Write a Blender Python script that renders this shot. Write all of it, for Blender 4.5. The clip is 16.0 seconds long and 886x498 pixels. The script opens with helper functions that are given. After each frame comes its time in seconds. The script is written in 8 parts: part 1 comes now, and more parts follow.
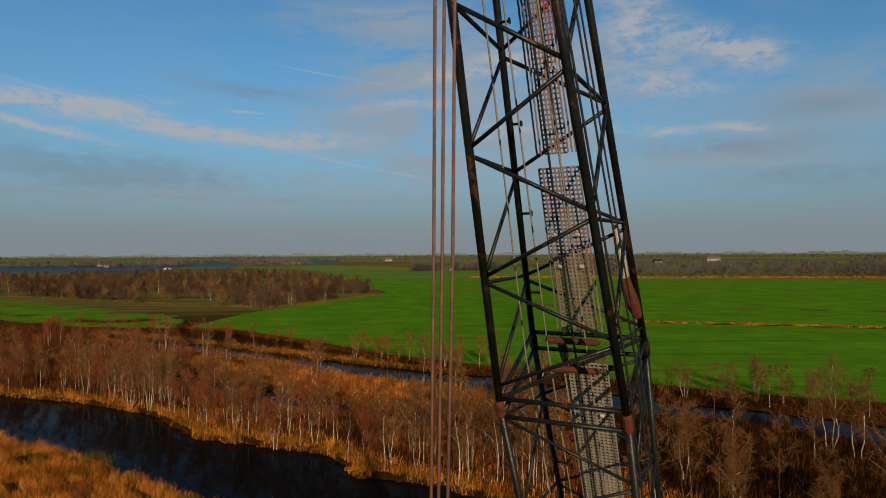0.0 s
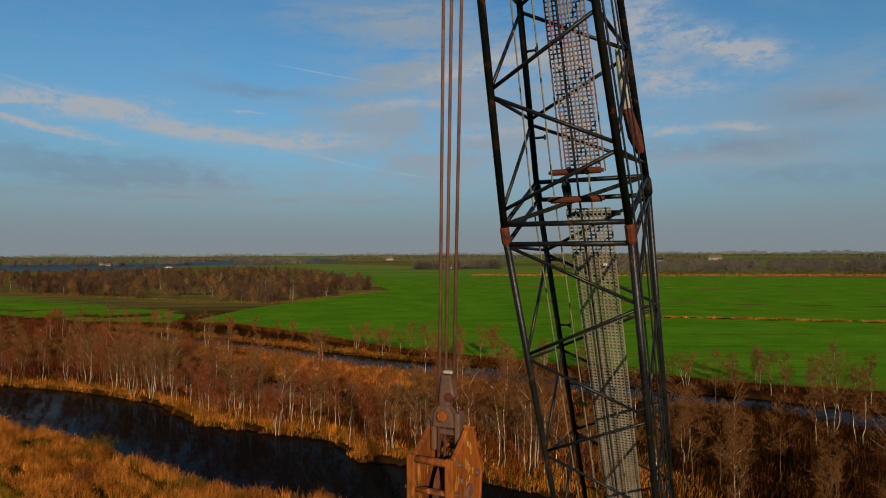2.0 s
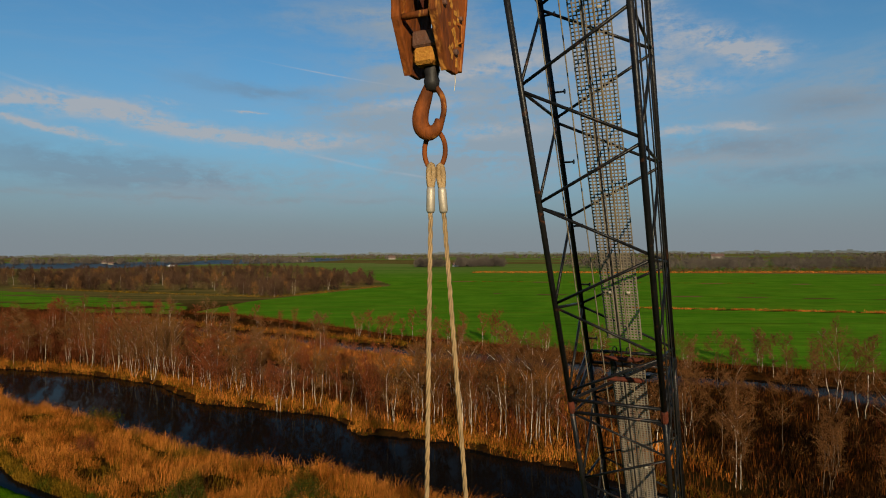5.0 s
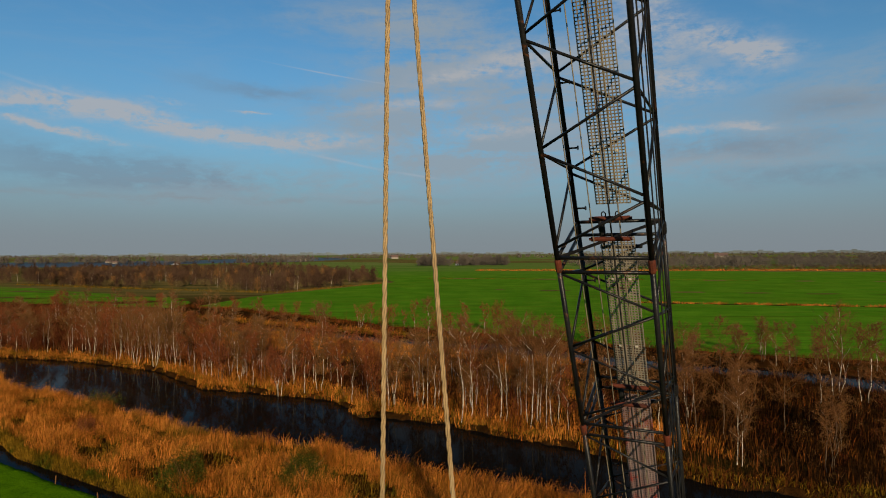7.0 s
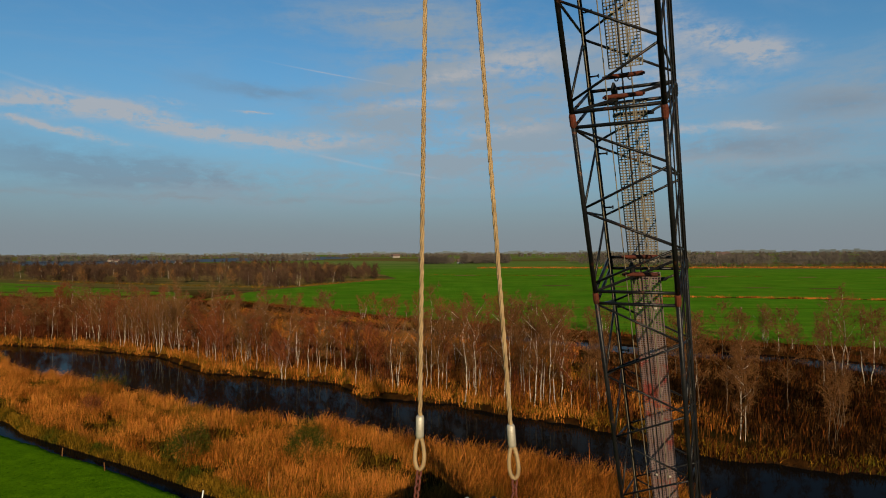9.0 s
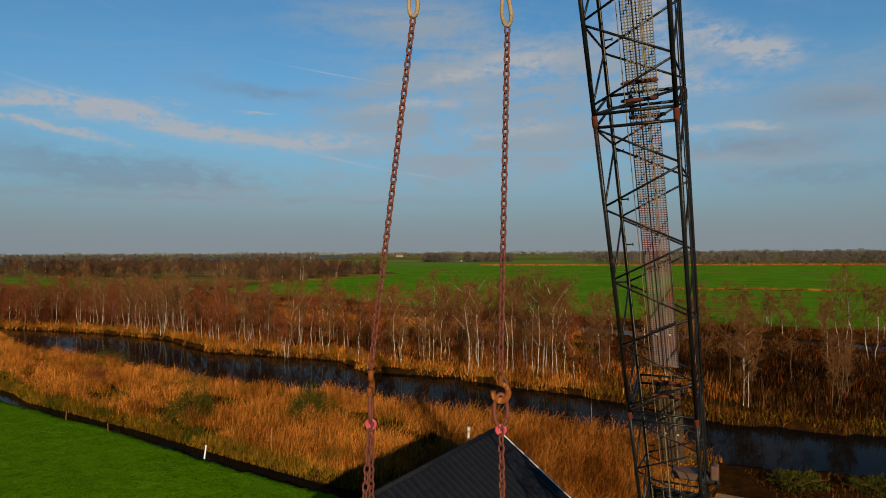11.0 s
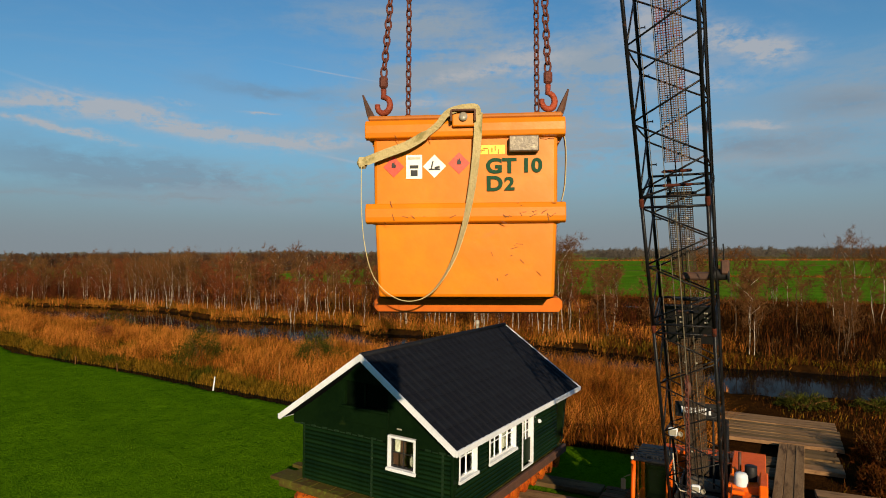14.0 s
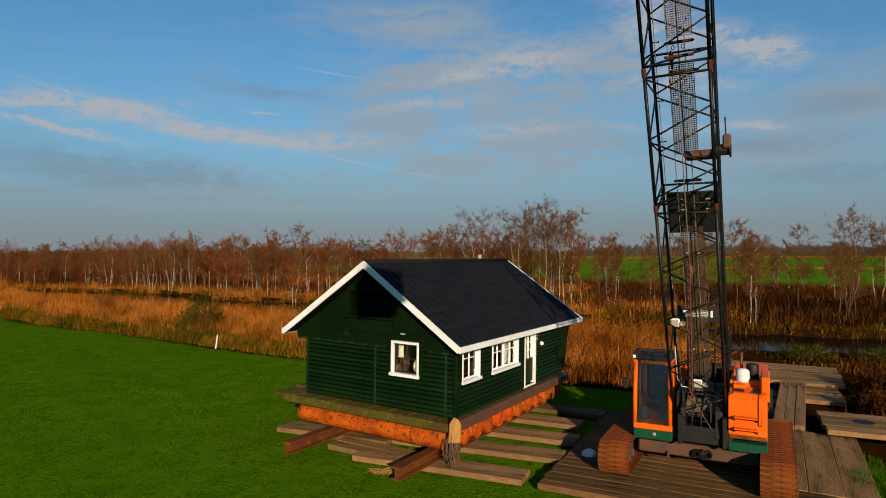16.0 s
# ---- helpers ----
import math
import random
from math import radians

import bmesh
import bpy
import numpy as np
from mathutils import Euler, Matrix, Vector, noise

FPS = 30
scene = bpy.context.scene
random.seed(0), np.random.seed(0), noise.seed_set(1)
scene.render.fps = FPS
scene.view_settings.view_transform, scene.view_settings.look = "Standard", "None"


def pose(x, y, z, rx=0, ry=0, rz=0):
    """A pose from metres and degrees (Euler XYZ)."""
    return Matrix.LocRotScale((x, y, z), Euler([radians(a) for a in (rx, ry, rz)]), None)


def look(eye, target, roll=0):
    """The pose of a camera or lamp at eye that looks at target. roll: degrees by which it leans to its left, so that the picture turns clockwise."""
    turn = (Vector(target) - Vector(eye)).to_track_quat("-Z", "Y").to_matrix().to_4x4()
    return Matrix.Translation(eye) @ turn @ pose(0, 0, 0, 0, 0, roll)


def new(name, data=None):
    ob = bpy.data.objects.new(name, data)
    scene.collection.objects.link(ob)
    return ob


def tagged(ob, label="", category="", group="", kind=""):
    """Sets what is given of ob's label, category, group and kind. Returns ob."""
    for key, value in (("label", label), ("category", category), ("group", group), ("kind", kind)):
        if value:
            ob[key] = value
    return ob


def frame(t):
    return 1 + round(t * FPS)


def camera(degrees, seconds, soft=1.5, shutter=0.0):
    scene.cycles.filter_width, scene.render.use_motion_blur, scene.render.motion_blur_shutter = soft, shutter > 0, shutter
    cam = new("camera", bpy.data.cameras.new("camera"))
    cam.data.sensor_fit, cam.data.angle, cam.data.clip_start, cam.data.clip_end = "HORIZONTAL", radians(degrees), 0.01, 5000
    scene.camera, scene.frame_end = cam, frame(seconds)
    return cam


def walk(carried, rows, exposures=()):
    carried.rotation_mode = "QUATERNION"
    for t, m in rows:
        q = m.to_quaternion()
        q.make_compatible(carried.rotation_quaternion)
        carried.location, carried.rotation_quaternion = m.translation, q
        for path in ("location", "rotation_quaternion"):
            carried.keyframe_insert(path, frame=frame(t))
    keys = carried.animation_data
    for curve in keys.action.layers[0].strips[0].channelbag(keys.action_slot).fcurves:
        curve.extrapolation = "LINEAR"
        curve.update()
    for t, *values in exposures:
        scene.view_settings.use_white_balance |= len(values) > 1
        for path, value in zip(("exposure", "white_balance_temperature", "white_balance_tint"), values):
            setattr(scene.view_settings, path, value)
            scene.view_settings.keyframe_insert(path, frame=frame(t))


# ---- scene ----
cam = camera(71.8, 16.0, 1.0)
PATH = [
    (0, (0.146, -0.511, 24.549), (0.120, 1.489, 24.560), -0.30),
    (0.5, (0.113, -0.545, 24.240), (0.086, 1.455, 24.251), -0.30),
    (1, (0.086, -0.609, 23.825), (0.059, 1.391, 23.835), -0.30),
    (1.5, (0.085, -0.620, 23.358), (0.057, 1.380, 23.368), -0.30),
    (2, (0.087, -0.629, 22.820), (0.057, 1.371, 22.830), -0.30),
    (2.5, (0.124, -0.614, 22.325), (0.094, 1.386, 22.336), -0.30),
    (3, (0.145, -0.581, 21.832), (0.114, 1.419, 21.842), -0.30),
    (3.5, (0.132, -0.590, 21.375), (0.100, 1.410, 21.386), -0.30),
    (4, (0.099, -0.649, 20.880), (0.066, 1.351, 20.891), -0.30),
    (6.5, (0.382, -0.462, 18.278), (0.337, 1.538, 18.288), -0.30),
    (7, (0.411, -0.450, 17.826), (0.364, 1.550, 17.837), -0.30),
    (7.5, (0.385, -0.453, 17.349), (0.337, 1.546, 17.360), -0.30),
    (8, (0.341, -0.520, 16.825), (0.292, 1.479, 16.836), -0.30),
    (8.5, (0.273, -0.604, 16.334), (0.223, 1.395, 16.344), -0.30),
    (9, (0.184, -0.662, 15.777), (0.132, 1.337, 15.787), -0.30),
    (11.5, (0.236, -0.704, 12.151), (0.171, 1.295, 12.162), -0.30),
    (12, (0.235, -0.747, 11.394), (0.168, 1.252, 11.404), -0.30),
    (12.5, (0.222, -0.812, 10.714), (0.155, 1.187, 10.725), -0.30),
    (13, (0.151, -0.905, 9.999), (0.082, 1.094, 10.010), -0.30),
    (13.5, (0.050, -0.950, 9.358), (-0.022, 1.048, 9.368), -0.30),
    (14, (-0.005, -0.871, 8.659), (-0.079, 1.128, 8.670), -0.30),
    (14.5, (-0.025, -0.822, 7.993), (-0.098, 1.177, 8.004), -0.30),
    (15, (-0.047, -0.848, 7.302), (-0.121, 1.151, 7.313), -0.30),
    (15.5, (-0.053, -0.879, 6.638), (-0.129, 1.119, 6.648), -0.30),
    (16, (-0.077, -0.959, 5.992), (-0.154, 1.039, 6.003), -0.30),
]
walk(cam, [(t, look(eye, target, roll)) for t, eye, target, roll in PATH], [(0, 0.50), (4, 0.50), (9, 0.54), (13, 0.58), (16, 0.58)])

# ---- light ----
SUN_AZ, SUN_EL = 11.0, 16.5     # degrees to the right of straight behind the camera, and above the horizon
sun_dir = Vector((math.sin(radians(SUN_AZ)) * math.cos(radians(SUN_EL)), -math.cos(radians(SUN_AZ)) * math.cos(radians(SUN_EL)), math.sin(radians(SUN_EL))))
sun_data = bpy.data.lights.new("sun", "SUN")
sun_data.energy, sun_data.angle, sun_data.color = 5.0, radians(0.6), (1.0, 0.80, 0.52)
sun = new("sun", sun_data)
sun.matrix_world = look((0, 0, 60), Vector((0, 0, 60)) - sun_dir)


def wire(tree, a, b):
    tree.links.new(a, b)


class Nodes:
    """Short notation for node trees."""

    def __init__(self, tree):
        self.t = tree

    def put(self, kind, **sets):
        n = self.t.nodes.new(kind)
        for k, v in sets.items():
            if k in n.inputs:
                n.inputs[k].default_value = v
        return n

    def plug(self, value, socket):
        if isinstance(value, (int, float)):
            socket.default_value = value
        elif isinstance(value, (tuple, list)):
            socket.default_value = (*value, 1.0) if socket.type == "RGBA" and len(value) == 3 else value
        else:
            wire(self.t, value, socket)

    def math(self, op, a, b=0.0, c=0.0, clamp=False):
        n = self.t.nodes.new("ShaderNodeMath")
        n.operation, n.use_clamp = op, clamp
        for i, v in enumerate((a, b, c)):
            self.plug(v, n.inputs[i])
        return n.outputs[0]

    def mix(self, f, a, b, kind="MIX"):
        n = self.t.nodes.new("ShaderNodeMixRGB")
        n.blend_type = kind
        for s, v in zip(n.inputs, (f, a, b)):
            self.plug(v, s)
        return n.outputs[0]

    def noise(self, vec, scale, detail=4.0, rough=0.55, dist=0.0):
        n = self.put("ShaderNodeTexNoise", Scale=scale, Detail=detail, Roughness=rough, Distortion=dist)
        if vec is not None:
            wire(self.t, vec, n.inputs["Vector"])
        return n.outputs[0]

    def ramp(self, f, lo, hi):
        n = self.put("ShaderNodeMapRange")
        n.interpolation_type = "SMOOTHSTEP"
        self.plug(f, n.inputs[0])
        n.inputs[1].default_value, n.inputs[2].default_value = lo, hi
        return n.outputs[0]

    def scaled(self, vec, sx, sy, sz, rot=0.0):
        n = self.t.nodes.new("ShaderNodeMapping")
        n.inputs["Scale"].default_value = (sx, sy, sz)
        n.inputs["Rotation"].default_value = (0, 0, radians(rot))
        wire(self.t, vec, n.inputs["Vector"])
        return n.outputs[0]


def make_world():
    w = bpy.data.worlds.new("sky")
    scene.world = w
    w.use_nodes = True
    t = w.node_tree
    t.nodes.clear()
    N = Nodes(t)
    sky = t.nodes.new("ShaderNodeTexSky")
    sky.sky_type = "NISHITA"
    sky.sun_disc = False
    sky.sun_elevation, sky.sun_rotation = radians(SUN_EL), radians(180 - SUN_AZ)
    sky.altitude, sky.air_density, sky.dust_density, sky.ozone_density = 20, 1.0, 0.15, 2.0
    co = t.nodes.new("ShaderNodeTexCoord")
    xyz = t.nodes.new("ShaderNodeSeparateXYZ")
    wire(t, co.outputs["Generated"], xyz.inputs[0])
    az = N.math("MULTIPLY", N.math("ARCTAN2", xyz.outputs[0], xyz.outputs[1]), 57.2958)
    el = N.math("MULTIPLY", N.math("ARCSINE", xyz.outputs[2]), 57.2958)
    flat = t.nodes.new("ShaderNodeCombineXYZ")
    wire(t, az, flat.inputs[0])
    wire(t, el, flat.inputs[1])
    v = flat.outputs[0]

    warp_a = N.noise(N.scaled(v, 0.11, 0.30, 1, 5), 1.0, 6, 0.62)
    warp_e = N.noise(N.scaled(v, 0.16, 0.42, 1, -7), 1.0, 6, 0.62)
    az_w = N.math("ADD", az, N.math("MULTIPLY", N.math("SUBTRACT", warp_a, 0.5), 7.0))
    el_w = N.math("ADD", el, N.math("MULTIPLY", N.math("SUBTRACT", warp_e, 0.5), 2.6))

    def blob(a0, e0, ra, re, slope=0.0, straight=False):
        """A soft ellipse of cloud cover at azimuth a0 and elevation e0, in degrees, its edge frayed unless it is straight."""
        da = N.math("SUBTRACT", az if straight else az_w, a0)
        de = N.math("SUBTRACT", N.math("SUBTRACT", el if straight else el_w, e0), N.math("MULTIPLY", da, slope))
        q = N.math("ADD", N.math("POWER", N.math("ABSOLUTE", N.math("DIVIDE", da, ra)), 2.0), N.math("POWER", N.math("ABSOLUTE", N.math("DIVIDE", de, re)), 2.0))
        return N.math("EXPONENT", N.math("MULTIPLY", q, -1.0))

    def total(items):
        s = items[0]
        for i in items[1:]:
            s = N.math("ADD", s, i)
        return s

    wisps = N.noise(N.scaled(v, 0.17, 0.70, 1, 8), 1.0, 8, 0.66, 0.5)
    puffs = N.noise(N.scaled(v, 0.62, 1.10, 1, -12), 1.0, 7, 0.62, 0.2)
    cells = N.noise(N.scaled(v, 1.5, 2.1, 1, -20), 1.0, 4, 0.6, 0.3)
    broad = N.noise(N.scaled(v, 0.060, 0.26, 1, 6), 1.0, 8, 0.62, 0.6)
    fine = N.math("ADD", N.math("MULTIPLY", wisps, 0.50), N.math("ADD", N.math("MULTIPLY", puffs, 0.32), N.math("MULTIPLY", cells, 0.18)))
    # the long lit streak, its lower strands and the small puffs
    bright = total([blob(-36.0, 11.7, 4.5, 0.75, -0.02), blob(-30.5, 11.9, 4.5, 0.70, -0.10), blob(-25.5, 10.8, 4.5, 0.75, -0.16), blob(-19.5, 10.2, 5.5, 0.70, -0.06), blob(-12.5, 10.1, 5.0, 0.70, 0.02), blob(-36.0, 10.2, 4.2, 0.28, -0.10), blob(-32.0, 9.5, 3.6, 0.30, -0.16),
                    blob(-25.6, 12.7, 1.1, 0.22, -0.1), blob(-18.6, 12.3, 1.4, 0.14, -0.1), blob(17.0, 19.2, 3.2, 3.0, -0.45), blob(23.5, 17.2, 3.4, 1.3, -0.25), blob(19.5, 14.4, 4.5, 1.0, -0.10), blob(26.5, 16.0, 2.4, 0.9, -0.2), blob(18.6, 10.7, 4.2, 0.40, -0.10), blob(24.5, 10.4, 2.2, 0.25, -0.1),
                    blob(5.0, 17.0, 5.0, 1.2, 0.1), blob(-4.0, 13.5, 4.0, 0.5, 0.1), blob(4.0, 11.2, 4.0, 0.5, 0.05), blob(-1.0, 16.0, 3.5, 0.4, 0.1)])
    b_mask = N.math("MULTIPLY", N.math("MULTIPLY", bright, 1.25), N.ramp(fine, 0.36, 0.60), clamp=True)
    trails = total([blob(-34.6, 13.0, 2.6, 0.13, -0.22, True), blob(-11.5, 16.0, 4.5, 0.06, -0.13, True), blob(-10.2, 8.3, 3.2, 0.12, -0.20, True), blob(-4.0, 7.2, 2.0, 0.10, -0.16, True)])
    # pale grey sheets, thicker over the middle and low on both sides
    grey = total([blob(-7.0, 12.6, 7, 3.2, 0.05), blob(-2.0, 17.5, 8, 3.0, 0.10), blob(7, 12.5, 9, 4.5, 0.0), blob(33, 12.0, 7, 2.6, 0.02), blob(23, 8.0, 13, 2.2, 0.0), blob(-6, 21.0, 9, 1.6, 0.05), blob(14, 16, 7, 3.5, -0.2), blob(2, 8.5, 12, 2.6, 0.02), blob(-18, 6.0, 12, 1.6, 0.0)])
    g_mask = N.math("MULTIPLY", grey, N.ramp(N.math("ADD", N.math("MULTIPLY", broad, 0.5), N.math("MULTIPLY", fine, 0.5)), 0.38, 0.58), clamp=True)
    # blue-grey undersides
    dark = total([blob(-33.0, 7.7, 7.0, 1.1, -0.06), blob(-24.0, 6.9, 6.0, 1.0, -0.10), blob(-30.0, 6.2, 12.0, 0.9, 0.0), blob(-17.5, 14.3, 6.0, 0.55, -0.07), blob(31.5, 11.5, 5.0, 1.2, 0.0), blob(24.0, 8.8, 9.0, 0.8, -0.03), blob(31.0, 6.2, 9.0, 0.8, 0.02)])
    d_mask = N.math("MULTIPLY", dark, N.ramp(N.math("ADD", N.math("MULTIPLY", broad, 0.6), N.math("MULTIPLY", puffs, 0.4)), 0.34, 0.58), clamp=True)
    haze = N.math("EXPONENT", N.math("MULTIPLY", N.math("POWER", N.math("DIVIDE", N.math("MAXIMUM", el, 0.0), 5.6), 2.2), -1.0))
    veil = N.math("EXPONENT", N.math("MULTIPLY", N.math("POWER", N.math("DIVIDE", N.math("MAXIMUM", el, 0.0), 12.5), 2.2), -1.0))
    line = N.math("MULTIPLY", blob(-26.0, 4.75, 24.0, 0.26, 0.0), N.ramp(wisps, 0.30, 0.62))
    base = N.mix(1.0, sky.outputs[0], (0.55, 1.02, 1.22), "MULTIPLY")
    base = N.mix(N.math("MULTIPLY", N.ramp(broad, 0.42, 0.66), 0.16), base, (3.2, 4.1, 5.2))
    col = N.mix(N.math("MULTIPLY", veil, 0.72), base, (2.05, 3.25, 4.20))
    col = N.mix(N.math("MULTIPLY", haze, 0.90), col, (2.46, 2.76, 3.08))
    col = N.mix(N.math("MULTIPLY", g_mask, 0.84), col, (3.25, 3.90, 4.50))
    col = N.mix(N.math("MULTIPLY", d_mask, 0.46), col, (1.85, 2.55, 3.40))
    col = N.mix(N.math("MULTIPLY", line, 0.55), col, (2.85, 3.05, 3.35))
    col = N.mix(N.math("MULTIPLY", b_mask, 0.85), col, (4.65, 4.80, 5.10))
    col = N.mix(N.math("MULTIPLY", trails, N.math("MULTIPLY", N.ramp(wisps, 0.2, 0.7), 0.62)), col, (4.8, 5.1, 5.7))
    bg = t.nodes.new("ShaderNodeBackground")
    bg.inputs["Strength"].default_value = 0.060
    wire(t, col, bg.inputs["Color"])
    out = t.nodes.new("ShaderNodeOutputWorld")
    wire(t, bg.outputs[0], out.inputs["Surface"])


make_world()


# ---- materials ----
def surface(name, c1, c2, scale=6.0, rough=(0.5, 0.8), metal=0.0, bump=0.2, spots=None, spot_at=(0.58, 0.70), spot_scale=None,
            stretch=(1, 1, 1), per_island=0.0, per_object=0.0, spec=0.4, fine=None):
    m = bpy.data.materials.new(name)
    m.use_nodes = True
    t = m.node_tree
    N = Nodes(t)
    b = t.nodes["Principled BSDF"]
    co = t.nodes.new("ShaderNodeTexCoord")
    v = N.scaled(co.outputs["Object"], *stretch)
    broad = N.noise(v, scale * 0.22, 3, 0.6, 0.3)
    grain = N.noise(v, fine or scale * 3.1, 5, 0.6)
    f = N.math("ADD", N.math("MULTIPLY", broad, 0.6), N.math("MULTIPLY", grain, 0.4))
    col = N.mix(N.ramp(f, 0.36, 0.64), c1, c2)
    if spots:
        s = N.ramp(N.noise(v, spot_scale or scale * 0.6, 6, 0.68, 0.5), *spot_at)
        col = N.mix(s, col, spots)
    geo = None
    if per_island:
        geo = t.nodes.new("ShaderNodeNewGeometry").outputs["Random Per Island"]
        amount = per_island
    elif per_object:
        geo = t.nodes.new("ShaderNodeObjectInfo").outputs["Random"]
        amount = per_object
    if geo is not None:
        hsv = t.nodes.new("ShaderNodeHueSaturation")
        wire(t, col, hsv.inputs["Color"])
        wire(t, N.math("MULTIPLY_ADD", geo, 2 * amount, 1 - amount), hsv.inputs["Value"])
        wire(t, N.math("MULTIPLY_ADD", geo, -0.02, 0.51), hsv.inputs["Hue"])
        col = hsv.outputs[0]
    wire(t, col, b.inputs["Base Color"])
    wire(t, N.math("MULTIPLY_ADD", grain, rough[1] - rough[0], rough[0]), b.inputs["Roughness"])
    b.inputs["Metallic"].default_value = metal
    b.inputs["Specular IOR Level"].default_value = spec
    if bump:
        bp = t.nodes.new("ShaderNodeBump")
        bp.inputs["Strength"].default_value, bp.inputs["Distance"].default_value = bump, 0.02
        wire(t, grain, bp.inputs["Height"])
        wire(t, bp.outputs[0], b.inputs["Normal"])
    return m


def plain(name, c, rough=0.6, metal=0.0):
    return surface(name, c, tuple(x * 0.8 for x in c), 8.0, (rough - 0.1, rough + 0.1), metal, 0.08)


def glass(name, tint=(0.8, 0.9, 0.9)):
    m = bpy.data.materials.new(name)
    m.use_nodes = True
    b = m.node_tree.nodes["Principled BSDF"]
    b.inputs["Base Color"].default_value = (*tint, 1)
    b.inputs["Roughness"].default_value = 0.03
    b.inputs["Transmission Weight"].default_value = 1.0
    b.inputs["IOR"].default_value = 1.45
    return m


def ground_material():
    m = bpy.data.materials.new("ground")
    m.use_nodes = True
    t = m.node_tree
    N = Nodes(t)
    b = t.nodes["Principled BSDF"]
    pos = t.nodes.new("ShaderNodeNewGeometry").outputs["Position"]
    at = t.nodes.new("ShaderNodeAttribute")
    at.attribute_name = "cover"
    sep = t.nodes.new("ShaderNodeSeparateColor")
    wire(t, at.outputs["Color"], sep.inputs[0])
    tone = N.noise(pos, 0.06, 4, 0.6)
    patch = N.noise(pos, 0.7, 5, 0.65)
    grain = N.noise(pos, 9.0, 4, 0.7)
    rows = N.noise(N.scaled(pos, 0.012, 0.22, 1, 14), 1.0, 4, 0.6, 0.4)
    lawn = N.mix(N.ramp(patch, 0.3, 0.7), (0.026, 0.082, 0.0015), (0.056, 0.126, 0.0025))
    lawn = N.mix(N.ramp(grain, 0.3, 0.75), lawn, N.mix(0.8, lawn, (0.084, 0.160, 0.003)))
    tufts = N.noise(pos, 2.6, 4, 0.75)
    lawn = N.mix(N.math("MULTIPLY", N.ramp(tufts, 0.52, 0.70), 0.7), lawn, (0.012, 0.044, 0.001))
    field = N.mix(N.ramp(tone, 0.3, 0.7), (0.050, 0.150, 0.006), (0.088, 0.196, 0.010))
    field = N.mix(N.math("MULTIPLY", N.ramp(rows, 0.50, 0.66), 0.55), field, (0.100, 0.120, 0.010))
    furrows = N.noise(N.scaled(pos, 0.06, 1.1, 1, 16), 1.0, 3, 0.6, 0.3)
    field = N.mix(N.math("MULTIPLY", N.ramp(furrows, 0.46, 0.62), 0.42), field, (0.022, 0.080, 0.004))
    drains = N.noise(N.scaled(pos, 0.010, 0.30, 1, 15), 1.0, 5, 0.7, 0.2)
    field = N.mix(N.math("MULTIPLY", N.ramp(drains, 0.54, 0.66), 0.55), field, (0.020, 0.062, 0.004))
    field = N.mix(N.math("MULTIPLY", N.ramp(N.noise(N.scaled(pos, 0.03, 0.16, 1, 15), 1.0, 6, 0.75), 0.56, 0.70), 0.5), field, (0.120, 0.170, 0.016))
    marsh = N.mix(N.ramp(patch, 0.32, 0.68), (0.014, 0.0058, 0.0018), (0.042, 0.0160, 0.0035))
    marsh = N.mix(N.math("MULTIPLY", N.ramp(tone, 0.5, 0.68), 0.55), marsh, (0.026, 0.023, 0.004))
    marsh = N.mix(N.ramp(grain, 0.42, 0.66), marsh, N.mix(0.5, marsh, (0.014, 0.008, 0.003)))
    sep_p = t.nodes.new("ShaderNodeSeparateXYZ")
    wire(t, pos, sep_p.inputs[0])
    strips = N.noise(N.scaled(pos, 0.004, 0.06, 1, 4), 1.0, 5, 0.65, 0.6)
    rough_land = N.mix(N.ramp(strips, 0.36, 0.64), (0.062, 0.058, 0.014), (0.150, 0.104, 0.032))
    marsh = N.mix(N.ramp(sep_p.outputs[1], 205.0, 285.0), marsh, rough_land)
    # Far fields in strips, paler with distance: aerial haze put into the colour.
    hazed_field = N.mix(N.ramp(strips, 0.40, 0.60), (0.075, 0.120, 0.022), (0.150, 0.155, 0.050))
    field = N.mix(N.math("MULTIPLY", N.ramp(sep_p.outputs[1], 380.0, 900.0), 0.8), field, hazed_field)
    mud = N.mix(N.ramp(patch, 0.3, 0.7), (0.008, 0.005, 0.003), (0.020, 0.011, 0.005))
    edge = N.math("MULTIPLY", N.math("SUBTRACT", patch, 0.5), 0.7)
    col = N.mix(N.ramp(N.math("ADD", sep.outputs[0], edge), 0.35, 0.65), marsh, lawn)
    col = N.mix(N.ramp(N.math("ADD", sep.outputs[1], edge), 0.35, 0.65), col, field)
    col = N.mix(N.ramp(N.math("ADD", sep.outputs[2], edge), 0.35, 0.65), col, mud)
    wire(t, col, b.inputs["Base Color"])
    b.inputs["Roughness"].default_value = 0.95
    b.inputs["Specular IOR Level"].default_value = 0.0
    bp = t.nodes.new("ShaderNodeBump")
    bp.inputs["Strength"].default_value, bp.inputs["Distance"].default_value = 0.9, 0.12
    wire(t, N.math("ADD", grain, N.math("MULTIPLY", patch, 1.5)), bp.inputs["Height"])
    wire(t, bp.outputs[0], b.inputs["Normal"])
    return m


